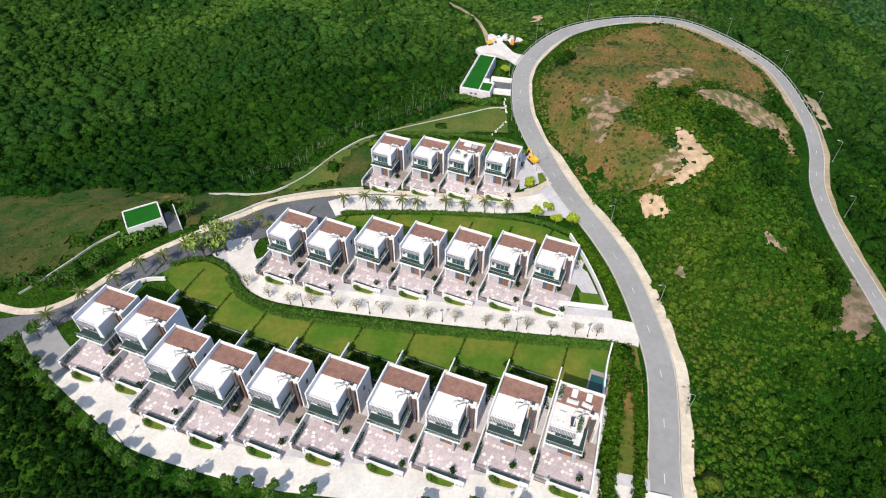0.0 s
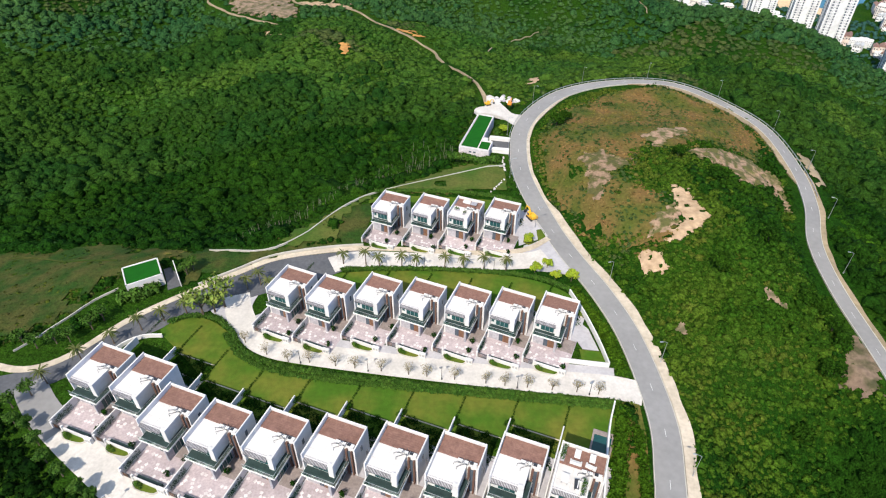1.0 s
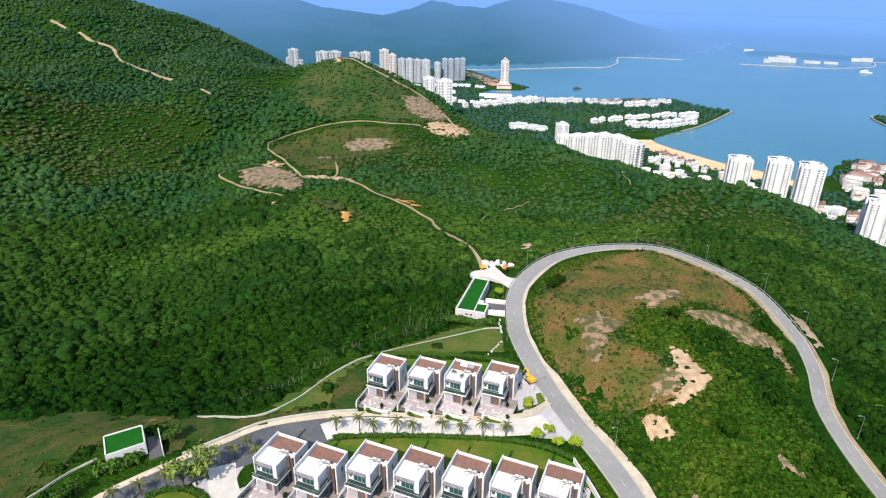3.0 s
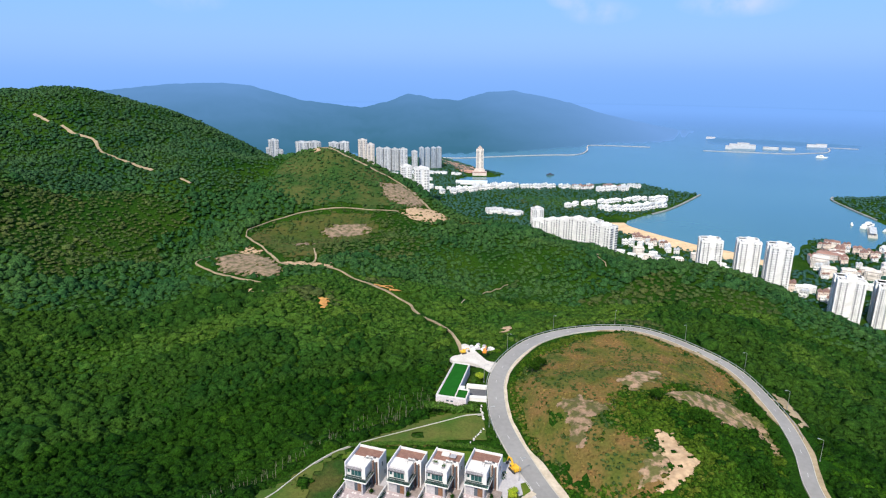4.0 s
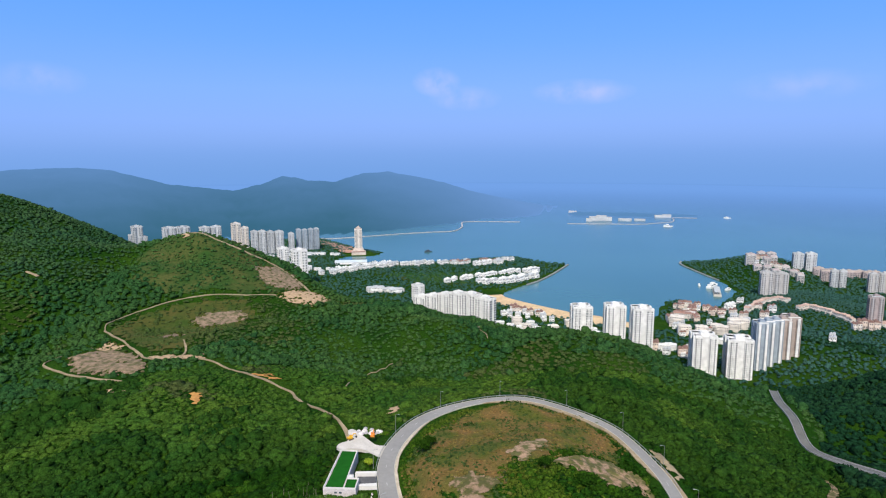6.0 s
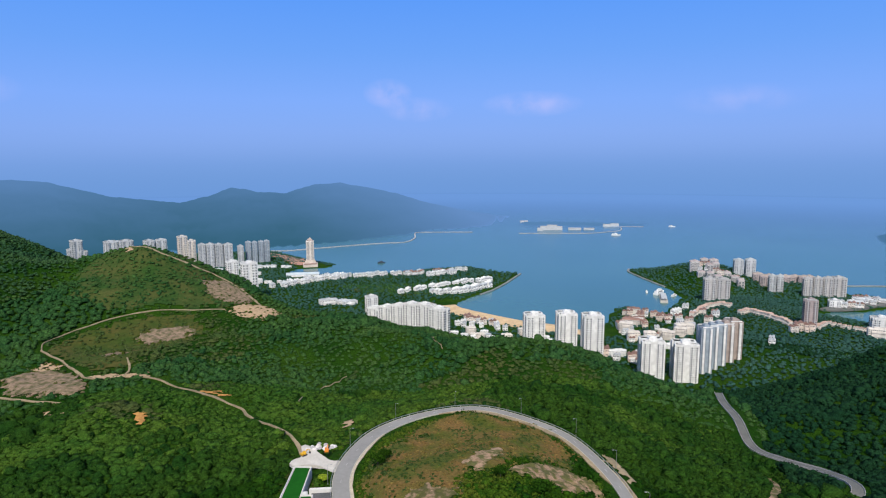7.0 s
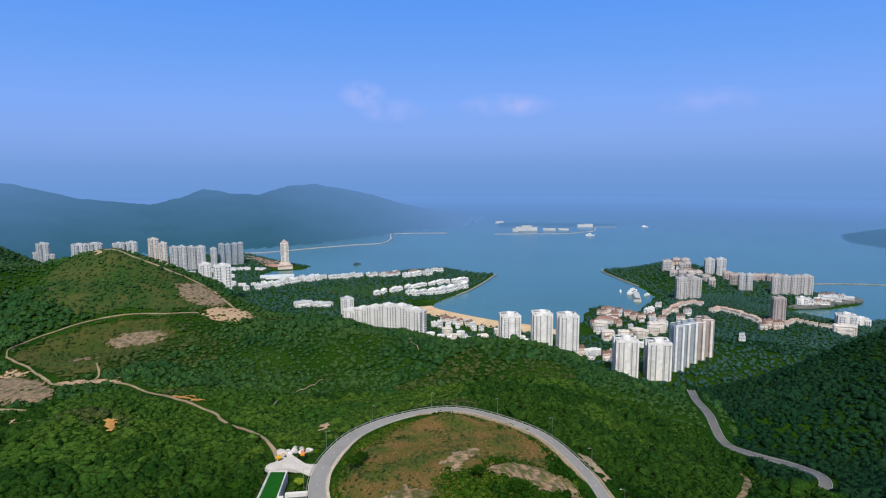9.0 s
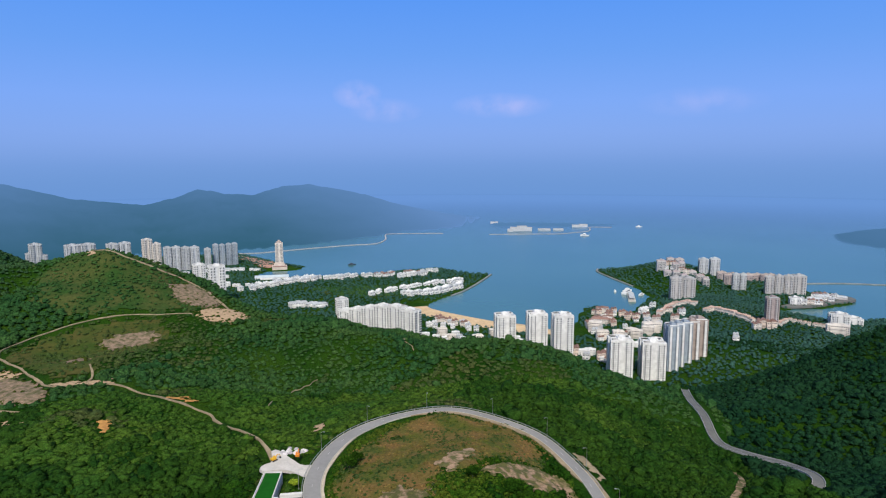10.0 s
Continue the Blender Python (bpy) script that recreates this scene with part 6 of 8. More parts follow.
hedge("ivy_wall", "climbing green shrubs between the end wall and the road", [(30.3, 48), (33.6, 60), (36.8, 72), (39.5, 82)], 1.3, 1.4, 65, "leaf")
hedge("ivy_bank", "overgrown shrubs on the verge of the road", [(35.6, 46), (38.6, 58), (40.8, 69), (41.4, 77)], 0.9, 1.4, 66, "leaf")
hedge("bank_shrubs", "shrubs on the bank between garden wall and road", [(41.5, 92), (40.5, 102), (38.2, 111), (35.2, 120)], 1.0, 1.2, 67, "leaf")

# the white end walls of the rows
for name, pts, tall in (("end_wall", [(27.6, 49.5), (31.2, 61.4), (35.2, 76.0), (37.8, 83.0)], 2.0), ("end_wall", [(33.6, 119.0), (36.2, 110.0), (38.0, 101.0), (38.9, 94.0)], 1.5), ("end_wall", [(38.9, 94.0), (33.0, 94.8), (27.5, 95.6)], 1.3)):
    w = thing(name, "white garden wall closing the end of a row", "wall", "end walls")
    part("wall", strip(smooth_line(pts, 2.0), 0.16, 0.16, tall, LEVEL, tall + 0.2), M["white"], w)
solid("pavement_side", sheet([(32.6, 111), (36.3, 106), (37.6, 99), (33.8, 99.5), (31.8, 105)], LEVEL + 0.065, 0.2, False), M["grey_paving"], "pale grey side court of the end villa", "pavement", "structure")
solid("lawn_end", sheet([(33.0, 99.4), (38.0, 98.6), (38.6, 94.6), (33.0, 95.3)], LEVEL + 0.07, 0.2, False), M["grass"], "small lawn at the end villa", "lawn", "structure")
solid("verge", sheet([(29.2, 46), (32.6, 60), (36.0, 72), (39.6, 84), (43.6, 84), (43.2, 76), (40.8, 62), (37.6, 46)], LEVEL + 0.02, 0.2, False), M["dry"], "brownish rough verge between the end wall and the road", "verge", "structure")
solid("lawn_bank", sheet([(-47, 135.2), (-24, 138.4), (-22.5, 150), (-22, 160), (-28, 158), (-34, 148)], LEVEL + 0.05, 0.3, False), M["meadow"], "rough yellow-green grass beside the upper row", "lawn", "structure")
solid("pavement_court", sheet([(22, 139), (31, 143.5), (29.0, 150), (26.5, 157), (22.8, 156)], LEVEL + 0.055, 0.2, False), M["grey_paving"], "pale paved side court of the upper end villa", "pavement", "structure")
solid("lawn_corner", sheet([(23.4, 140.5), (24.9, 145.0), (26.5, 142.4), (26.5, 140.2), (25.0, 139.2)], LEVEL + 0.13, 0.2), M["grass"], "small planted bed beside the end villa", "lawn", "structure")
solid("lawn_island", sheet([(27.9, 146.4), (29.9, 146.8), (30.2, 143.1), (29.2, 140.2), (27.8, 139.6), (27.9, 143.0)], LEVEL + 0.12, 0.2), M["grass"], "small planted island by the road corner", "lawn", "structure")
w = thing("garden_wall", "curved white garden wall at the end of the front row", "wall")
part("wall", strip(smooth_line([(-78.5, 95.5), (-76.2, 99.2), (-72.5, 101.6), (-68.0, 102.0)], 1.0), 0.16, 0.16, 1.1, LEVEL, 1.3), M["white"], w)


# ---- planted trees ----
def broad_tree(name, label, category, group, mat, tall, wide, seed, count=70, sparse=False):
    """A tapered trunk with limbs and a loose crown of leaf clumps."""
    t = thing(name, label, category, group)
    q = np.random.default_rng(seed)
    trunk = part("trunk", tube([(0, 0, -0.2), (0.05, 0.03, tall * 0.25), (-0.03, 0.05, tall * 0.5)], [0.045 * tall, 0.032 * tall, 0.022 * tall], 7), M["bark"], t)
    tips = []
    for k in range(6 if not sparse else 9):
        a = k * 2.4 + q.uniform(-0.4, 0.4)
        r, z = wide * q.uniform(0.35, 0.62), tall * q.uniform(0.62, 0.92)
        tip = (r * math.cos(a), r * math.sin(a), z)
        tips.append(tip)
        part("limb", tube([(0, 0.03, tall * q.uniform(0.3, 0.48)), (tip[0] * 0.5, tip[1] * 0.5, z * 0.75), tip], [0.018 * tall, 0.012 * tall, 0.005 * tall], 5), M["bark"], trunk)
    c = np.array(tips + [(0, 0, tall * 0.88), (0.2 * wide, -0.1 * wide, tall * 0.7)])
    plain_part("crown", leaf_shape(c, wide * (0.30 + 0.16 * q.random(len(c))), wide * (0.24 + 0.12 * q.random(len(c))), count, 0.26 if not sparse else 0.20, seed, -0.7), M[mat], t)
    return t


def palm(seed, tall=4.2):
    t = thing("palm_tree", "slender palm with a crown of arching green fronds", "palm", "estate palms")
    q = np.random.default_rng(seed)
    part("trunk", tube([(0, 0, -0.2), (0.05, 0.0, tall * 0.35), (0.1, 0.05, tall * 0.7), (0.1, 0.08, tall)], [0.22, 0.15, 0.13, 0.16], 7), M["bark"], t)
    for k in range(24):
        a, up, far = k * 2.4 + q.uniform(-0.2, 0.2), q.uniform(-0.25, 1.15), q.uniform(1.7, 2.4)
        v, f = [], []
        for i in range(7):
            s = i / 6
            r, z = far * s * (1 - 0.12 * s), tall + far * (up * s - 0.75 * s * s) + 0.05
            for side in (-1, 0, 1):
                w = 0.17 * math.sin(math.pi * min(0.97, s + 0.08)) * side
                v.append((0.1 + r * math.cos(a) - w * math.sin(a), 0.08 + r * math.sin(a) + w * math.cos(a), z - 0.16 * abs(side) * (0.4 + s)))
            if i:
                b = 3 * i
                f += [(b - 3, b - 2, b + 1, b), (b - 2, b - 1, b + 2, b + 1)]
        part("frond", (v, f), M["palm"], t)
    return t


PALMS = [(-27.7, 130.0), (-21.4, 129.8), (-17.6, 128.9), (-11.3, 128.8), (-7.3, 128.6), (0.5, 128.2), (5.8, 128.2), (11.4, 128.4), (17.4, 128.1),
         (-83.9, 94.0), (-78.8, 99.6), (-73.9, 104.2), (-69.5, 107.4), (-64.7, 110.0), (-51.7, 119.3), (-48.6, 121.0), (-45.5, 118.8), (-88.7, 87.5)]
ps = [palm(3, 4.0), palm(4, 4.5)]
for k, (px, py) in enumerate(PALMS):
    place(ps[k % 2], used, pose(px, py, LEVEL, 0, 0, k * 77))

ROUND = [(-89.9, 76.5), (-86.3, 75.4), (-82.5, 71.9), (-79.0, 67.9), (-74.3, 65.0), (-69.0, 61.3), (-65.9, 59.5), (-61.8, 56.1), (-58.1, 54.1), (-52.3, 52.1), (-46.4, 50.5), (-38.8, 49.9), (-35.0, 49.5), (-30.7, 48.4), (-23.8, 48.3)] + [(-2.5, 46.0), (6, 45.4), (14, 45.2)]
rs = [broad_tree("street_tree", "small round-crowned dark green street tree beside the lane", "tree", "front lane trees", "hedge", 4.0, 1.9, s, 230) for s in (31, 32, 33)]
for k, (px, py) in enumerate(ROUND):
    place(rs[k % 3], used, pose(px, py, height(px, py), 0, 0, k * 131))

TWIGGY = [(-36.0, 94.6), (-30.9, 94.4), (-24.7, 93.5), (-20.2, 92.9), (-14.0, 92.1), (-7.6, 91.2), (-3.4, 90.7), (2.9, 89.9), (10.0, 88.9), (14.3, 88.3), (19.3, 87.9), (24.8, 87.2), (30.3, 86.7), (35.1, 86.2), (-41.5, 96.8), (-47.5, 100.4)]
tw = [broad_tree("young_tree", "young street tree with sparse brownish twigs beside the lane", "tree", "middle lane trees", "twig", 3.4, 1.7, s, 20, True) for s in (41, 42, 43)]
for k, (px, py) in enumerate(TWIGGY):
    place(tw[k % 3], used, pose(px, py, LEVEL, 0, 0, k * 97))

YELLOW = [(28.9, 129.3), (25.3, 127.1), (30.5, 124.2), (34.9, 124.2), (24.9, 140.2), (22.2, 206.4)]
ys = [broad_tree("yellow_tree", "small yellow-green ornamental tree at the road corner", "tree", "corner trees", "yellow_leaf", 3.0, 1.9, s, 190) for s in (51, 52)]
for k, (px, py) in enumerate(YELLOW):
    place(ys[k % 2], used, pose(px, py, height(px, py), 0, 0, k * 61))

LEAFY = [(-57.8, 110.6), (-55.8, 112.6), (-60.2, 109.2), (-89.6, 100.1), (-86.0, 104.2), (-92.6, 99.6), (-96.5, 98.0), (-84.6, 107.4), (-100.5, 99.5), (-90.5, 84.2), (-93, 81), (-69.4, 124.6), (-68.4, 126.6)]
ls = [broad_tree("garden_tree", "leafy green tree planted beside the estate road", "tree", "estate trees", "hedge", 4.6, 2.3, s, 70) for s in (71, 72, 73)]
bamboo = broad_tree("bamboo_clump", "pale yellow-green bamboo clump with bare stems", "bamboo", "estate bamboo", "bamboo_leaf", 4.6, 2.4, 74, 46)
for k, (px, py) in enumerate(LEAFY):
    place(bamboo if k < 3 else ls[k % 3], used, pose(px, py, height(px, py), 0, 0, k * 113) @ Matrix.Scale(1.4 if k < 3 else 1.0, 4))

# a lone bushy tree and its neighbours on the knoll
lone = broad_tree("bushy_tree", "dense dark green bushy tree on the edge of the knoll", "tree", "knoll trees", "leaf_mid", 4.0, 3.0, 77, 150)
for k, (px, py, size) in enumerate([(41.2, 204.0, 1.25), (44.6, 207.5, 0.8), (75, 172, 0.75), (83.5, 160, 0.9), (71, 120, 0.95), (88, 131, 0.85), (93, 96, 1.0), (84, 84, 0.9), (91.2, 111.3, 0.8), (95.8, 111.5, 0.9), (97.4, 106.9, 0.8), (98.1, 103.0, 0.7)]):
    place(lone, used, pose(px, py, height(px, py) - 0.6, 0, 0, k * 71) @ Matrix.Scale(size, 4))


# ---- the town on the shore ----
def window_field(x0, x1, y, z0, z1, bays, floors, wide, tall):
    """Dark window boxes on a wall that faces -y."""
    v, f = [], []
    for i in range(bays):
        cx = x0 + (x1 - x0) * (i + 0.5) / bays
        for k in range(floors):
            cz = z0 + (z1 - z0) * (k + 0.5) / floors
            b = len(v)
            for yy in (y + 0.1, y - 0.07):
                v += [(cx - wide / 2, yy, cz - tall / 2), (cx + wide / 2, yy, cz - tall / 2), (cx + wide / 2, yy, cz + tall / 2), (cx - wide / 2, yy, cz + tall / 2)]
            f += [(b + 4, b + 5, b + 6, b + 7), (b, b + 1, b + 5, b + 4), (b + 1, b + 2, b + 6, b + 5), (b + 2, b + 3, b + 7, b + 6), (b + 3, b, b + 4, b + 7)]
    return v, f


def tower(name, label, w, d, h, mat, floors, group, fins="tower_white", roof=True, rib=0.02):
    """A slab or point block with projecting bays, window rows on four sides and a roof housing."""
    t = thing(name, label, "apartment tower", group)
    b = w / 9
    body = [block(-w / 2 + b, w / 2 - b, -d / 2 + b, d / 2 - b, -6, h - 0.6, 0.1)]
    for s in (-1, 1):
        body += [block(s * w * 0.28 - w * 0.15, s * w * 0.28 + w * 0.15, -d / 2, d / 2, -6, h, 0.1), block(-w / 2, w / 2, s * d * 0.28 - d * 0.15, s * d * 0.28 + d * 0.15, -6, h, 0.1)]
    part("body", merge(*body), M[mat], t)
    for s in (-1, 1):
        for u in (-1, 1):
            part("fin", block(s * w * 0.28 - w * rib, s * w * 0.28 + w * rib, u * d / 2 - 0.35, u * d / 2 + 0.35, -6, h - 0.5, 0.1), M[fins], t)
    wide, tall = w * 0.062, h / floors * 0.55
    for turn, a, c in ((0, w, d), (90, d, w), (180, w, d), (270, d, w)):
        rot = Matrix.Rotation(radians(turn), 4, "Z")
        fields = [window_field(s * a * 0.28 - a * 0.15, s * a * 0.28 + a * 0.15, -c / 2, 0, h - 2, 3, floors, wide, tall) for s in (-1, 1)]
        fields.append(window_field(-a * 0.11, a * 0.11, -c / 2 + b, 0, h - 2, 2, floors, wide, tall))
        o = part("glazing", moved(merge(*fields), rot), M["window_dark"], t)
        o["kind"] = "stuff"
    if roof:
        part("roof_housing", merge(block(-w * 0.17, w * 0.2, -d * 0.2, d * 0.2, h - 0.6, h + 2.2, 0.05), block(-w * 0.1, w * 0.05, -d * 0.1, d * 0.1, h + 2.2, h + 3.2, 0.05)), M[mat], t)
        part("parapet", block(-w / 2 + b, w / 2 - b, -d / 2 + b, -d / 2 + b + 0.4, h - 0.6, h + 1.0, 0.05), M[fins], t)
        part("parapet", block(-w / 2 + b, w / 2 - b, d / 2 - b - 0.4, d / 2 - b, h - 0.6, h + 1.0, 0.05), M[fins], t)
    return t


def stand(x, y, extra=0.0):
    """A pose on the ground, turned to the hill, with the town's own slight skew."""
    return pose(x, y, height(x, y), 0, 0, math.degrees(math.atan2(-x, y)) + extra)


BUILT = []
# point blocks under the hill: x, y, width, level of the roof
for k, (x, y, w, top) in enumerate([(331, 662, 25, 48), (358, 631, 24, 55), (373, 598, 24, 59), (396, 521, 25, 49), (428, 509, 26, 46)]):
    m = stand(x, y, 14)
    base = m.translation.z
    tower("apartment_tower", "white high-rise apartment tower with small dark windows", w * 0.94, w * 0.9, top - base, "tower_white", 20, "white towers").matrix_world = m
    BUILT.append((x, y, 18))
for x, y, w, top, mat, label in ((465, 523, 13, 56, "tower_blue", "blue-grey and white high-rise slab"), (481, 532, 13, 54, "tower_blue", "blue-grey and white high-rise slab"), (498, 540, 14, 52, "tower_blue", "blue-grey and white high-rise slab"),
                                 (514, 547, 16, 50, "tower_pink", "brownish high-rise slab"), (531, 553, 16, 50, "tower_pink", "brownish high-rise slab")):
    m = stand(x, y, 22)
    tower("apartment_slab", label, w, w * 1.3, top - m.translation.z, mat, 20, "blue slabs", rib=0.085).matrix_world = m
    BUILT.append((x, y, 14))
# the long white slab block behind the crest, stepping up by its stairs
for k, top in enumerate((29, 34, 39, 44, 46, 44)):
    x, y = 172 + 12.9 * k, 838 - 18.4 * k
    m = pose(x, y, 4, 0, 0, -55)
    tower("apartment_block", "white mid-rise apartment block in a long stepped row", 24, 17, top - 4, "tower_white", 12, "stepped white blocks").matrix_world = m
    BUILT.append((x, y, 14))
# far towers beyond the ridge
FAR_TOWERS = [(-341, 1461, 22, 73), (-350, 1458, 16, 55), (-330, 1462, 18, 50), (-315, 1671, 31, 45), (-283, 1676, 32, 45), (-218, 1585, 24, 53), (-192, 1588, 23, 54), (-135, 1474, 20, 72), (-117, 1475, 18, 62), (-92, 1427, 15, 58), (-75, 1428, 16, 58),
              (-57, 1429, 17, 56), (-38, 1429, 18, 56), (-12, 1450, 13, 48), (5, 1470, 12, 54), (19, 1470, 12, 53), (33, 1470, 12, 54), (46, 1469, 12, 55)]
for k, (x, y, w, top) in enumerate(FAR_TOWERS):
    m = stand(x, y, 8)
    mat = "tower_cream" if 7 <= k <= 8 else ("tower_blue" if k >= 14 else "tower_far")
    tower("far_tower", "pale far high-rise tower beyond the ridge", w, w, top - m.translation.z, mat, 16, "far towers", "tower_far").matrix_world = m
    BUILT.append((x, y, 16))
for x, y, w, top in ((-25, 1130, 20, 62), (3, 1045, 25, 71)):
    m = stand(x, y, 10)
    tower("apartment_tower", "white high-rise apartment tower beyond the ridge", w, w * 0.8, top - m.translation.z, "tower_white", 14, "white towers").matrix_world = m
    BUILT.append((x, y, 18))
# the hotel tower on the north shore
m = stand(137, 1393, 0)
hotel = tower("hotel_tower", "tall cream hotel tower with a red-roofed podium", 17, 16, 60 - m.translation.z, "tower_cream", 18, "", "tower_pink")
hotel.matrix_world = m
part("podium", merge(block(-16, 16, -13, 13, -5, 6, 0.5), block(-12, 12, -11, 12, 6, 11, 0.5), block(-9.5, 9.5, -9.5, 10, 11, 15, 0.5)), M["salmon"], hotel, "tiered salmon podium")
part("podium_roof", block(-15, 15, -13.4, -9, 6, 7.6, 0.5, 0.9), M["roof_red"], hotel, "red-brown podium roof")
part("crown", merge(block(-6, 6, -6, 6, 60 - m.translation.z, 64 - m.translation.z, 0.4, 0.8), block(-3, 3, -3, 3, 64 - m.translation.z, 67 - m.translation.z, 0.4, 0.6)), M["tower_pink"], hotel, "pinkish stepped crown")
BUILT.append((137, 1393, 34))
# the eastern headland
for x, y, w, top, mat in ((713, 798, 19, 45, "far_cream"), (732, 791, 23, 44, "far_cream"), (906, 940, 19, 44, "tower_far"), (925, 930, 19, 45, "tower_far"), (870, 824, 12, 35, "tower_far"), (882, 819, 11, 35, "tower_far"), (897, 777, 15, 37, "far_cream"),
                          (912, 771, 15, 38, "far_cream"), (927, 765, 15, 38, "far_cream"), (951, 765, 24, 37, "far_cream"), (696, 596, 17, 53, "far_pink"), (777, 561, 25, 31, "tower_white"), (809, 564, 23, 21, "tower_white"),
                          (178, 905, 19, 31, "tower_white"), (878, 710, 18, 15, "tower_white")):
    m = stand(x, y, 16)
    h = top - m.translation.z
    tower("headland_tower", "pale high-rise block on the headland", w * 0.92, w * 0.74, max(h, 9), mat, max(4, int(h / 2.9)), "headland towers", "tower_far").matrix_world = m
    BUILT.append((x, y, 12))


def midrise(x, y, w, top, mat, roof):
    """A narrow mid-rise block with bays and a tiled hip."""
    m = stand(x, y, 12)
    h = max(top - m.translation.z, 7)
    t = thing("midrise_flats", "pale pinkish mid-rise flats on the headland hill", "flats", "headland flats", m=m)
    part("wall", merge(block(-w / 2, w / 2, -5, 6, -6, h, 0.2), block(-w * 0.36, -w * 0.08, -6.4, -5, -6, h - 1.5, 0.2), block(w * 0.08, w * 0.36, -6.4, -5, -6, h - 1.5, 0.2)), M[mat], t)
    part("roof", merge(block(-w / 2 - 0.3, w / 2 + 0.3, -5.3, 6.3, h, h + 1.8, 0.2, 0.72), block(-w * 0.15, w * 0.1, -2, 2, h + 1.2, h + 3.6, 0.2)), M[roof], t)
    o = part("glazing", merge(window_field(-w / 2, w / 2, -5, 0.5, h - 0.8, max(4, int(w / 3)), max(2, int(h / 3)), 1.3, 1.5), window_field(-w * 0.36, -w * 0.08, -6.4, 0.5, h - 2, 2, max(2, int(h / 3)), 1.4, 1.5), window_field(w * 0.08, w * 0.36, -6.4, 0.5, h - 2, 2, max(2, int(h / 3)), 1.4, 1.5)), M["window_dark"], t)
    o["kind"] = "stuff"
    BUILT.append((x, y, w * 0.6))


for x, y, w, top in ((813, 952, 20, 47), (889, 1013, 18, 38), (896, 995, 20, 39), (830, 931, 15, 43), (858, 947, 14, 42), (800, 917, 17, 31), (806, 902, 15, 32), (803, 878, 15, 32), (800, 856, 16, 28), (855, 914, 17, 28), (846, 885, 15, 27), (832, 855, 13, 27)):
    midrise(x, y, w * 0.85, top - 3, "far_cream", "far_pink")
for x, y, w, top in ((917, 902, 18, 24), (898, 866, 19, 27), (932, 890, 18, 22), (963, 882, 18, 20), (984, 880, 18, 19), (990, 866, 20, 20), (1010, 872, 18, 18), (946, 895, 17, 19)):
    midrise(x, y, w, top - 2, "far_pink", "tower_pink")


def low_house(mat, roof, w, d, h, seed):
    """Two narrow town houses under one number: stepped walls, steep gables to the front."""
    t = thing("low_house", "pair of narrow white town houses with front gables", "house", "town houses")
    q = np.random.default_rng(seed)
    walls, roofs, panes = [], [], []
    for u in (-1, 1):
        x0, x1 = (u - 1) * w / 4 + 0.1, (u + 1) * w / 4 - 0.1
        x0, x1 = (-w / 2, -0.15) if u < 0 else (0.15, w / 2)
        top, y0 = h + 0.6 * u * q.uniform(0.4, 1.0), -d / 2 + 0.9 * q.random()
        walls += [block(x0, x1, y0, d / 2, -3, top, 0.1), block(x0 + 0.4, x1 - 0.6, y0 - 1.6, y0, -3, top * 0.5, 0.1)]
        mid, rise = (x0 + x1) / 2, (x1 - x0) * 0.42
        roofs.append(([(x0 - 0.25, y0 - 0.3, top), (mid, y0 - 0.3, top + rise), (x1 + 0.25, y0 - 0.3, top), (x0 - 0.25, d / 2 + 0.3, top), (mid, d / 2 + 0.3, top + rise), (x1 + 0.25, d / 2 + 0.3, top)],
                      [(0, 2, 1), (3, 4, 5), (0, 1, 4, 3), (1, 2, 5, 4), (2, 0, 3, 5)]))
        panes.append(merge(window_field(x0 + 0.2, x1 - 0.2, y0, top * 0.55, top - 0.4, 2, 1, 1.0, 1.5), window_field(x0 + 0.6, x1 - 0.8, y0 - 1.6, 0.4, top * 0.46, 2, 1, 0.9, 1.5)))
    part("wall", merge(*walls), M[mat], t)
    part("roof", merge(*roofs), M[roof], t)
    for p in panes:
        o = part("glazing", p, M["window_dark"], t)
        o["kind"] = "stuff"
    return t


def terrace(mat, roof, w, d, h):
    """A stepped mid-rise block of flats."""
    t = thing("flats", "low-rise block of flats with balconies in the town", "flats", "town flats")
    part("wall", merge(block(-w / 2, w / 2, -d / 2, d / 2, -4, h, 0.2), block(-w * 0.3, w * 0.3, -d / 2 - 2, d / 2, -4, h - 3, 0.2)), M[mat], t)
    part("roof", merge(block(-w / 2 - 0.3, w / 2 + 0.3, -d / 2 - 0.3, d / 2 + 0.3, h, h + 1.6, 0.2, 0.86), block(-w * 0.12, w * 0.12, -d * 0.2, d * 0.2, h + 1.6, h + 3.5, 0.2)), M[roof], t)
    n = max(2, int(h / 3))
    for k in range(n):
        z = (k + 0.55) * h / n
        o = part("glazing", merge(window_field(-w / 2, w / 2, -d / 2, z - 0.9, z + 0.9, max(4, int(w / 3)), 1, 1.5, 1.4)), M["window_dark"], t)
        o["kind"] = "stuff"
        if k % 2:
            part("balcony", block(-w * 0.28, w * 0.28, -d / 2 - 3.0, -d / 2 - 2, z - 1.3, z - 0.5, 0.05), M[mat], t)
    return t


hs = [low_house("tower_white", "tower_far", 8, 8, 6.5, 1), low_house("tower_white", "roof_red", 9, 7, 6, 2), low_house("tower_white", "tower_white", 9, 8, 7.5, 3), low_house("tower_cream", "roof_red", 11, 9, 8, 4), low_house("salmon", "roof_red", 10, 9, 9, 5), low_house("tower_cream", "roof_pink", 10, 9, 9, 6)]
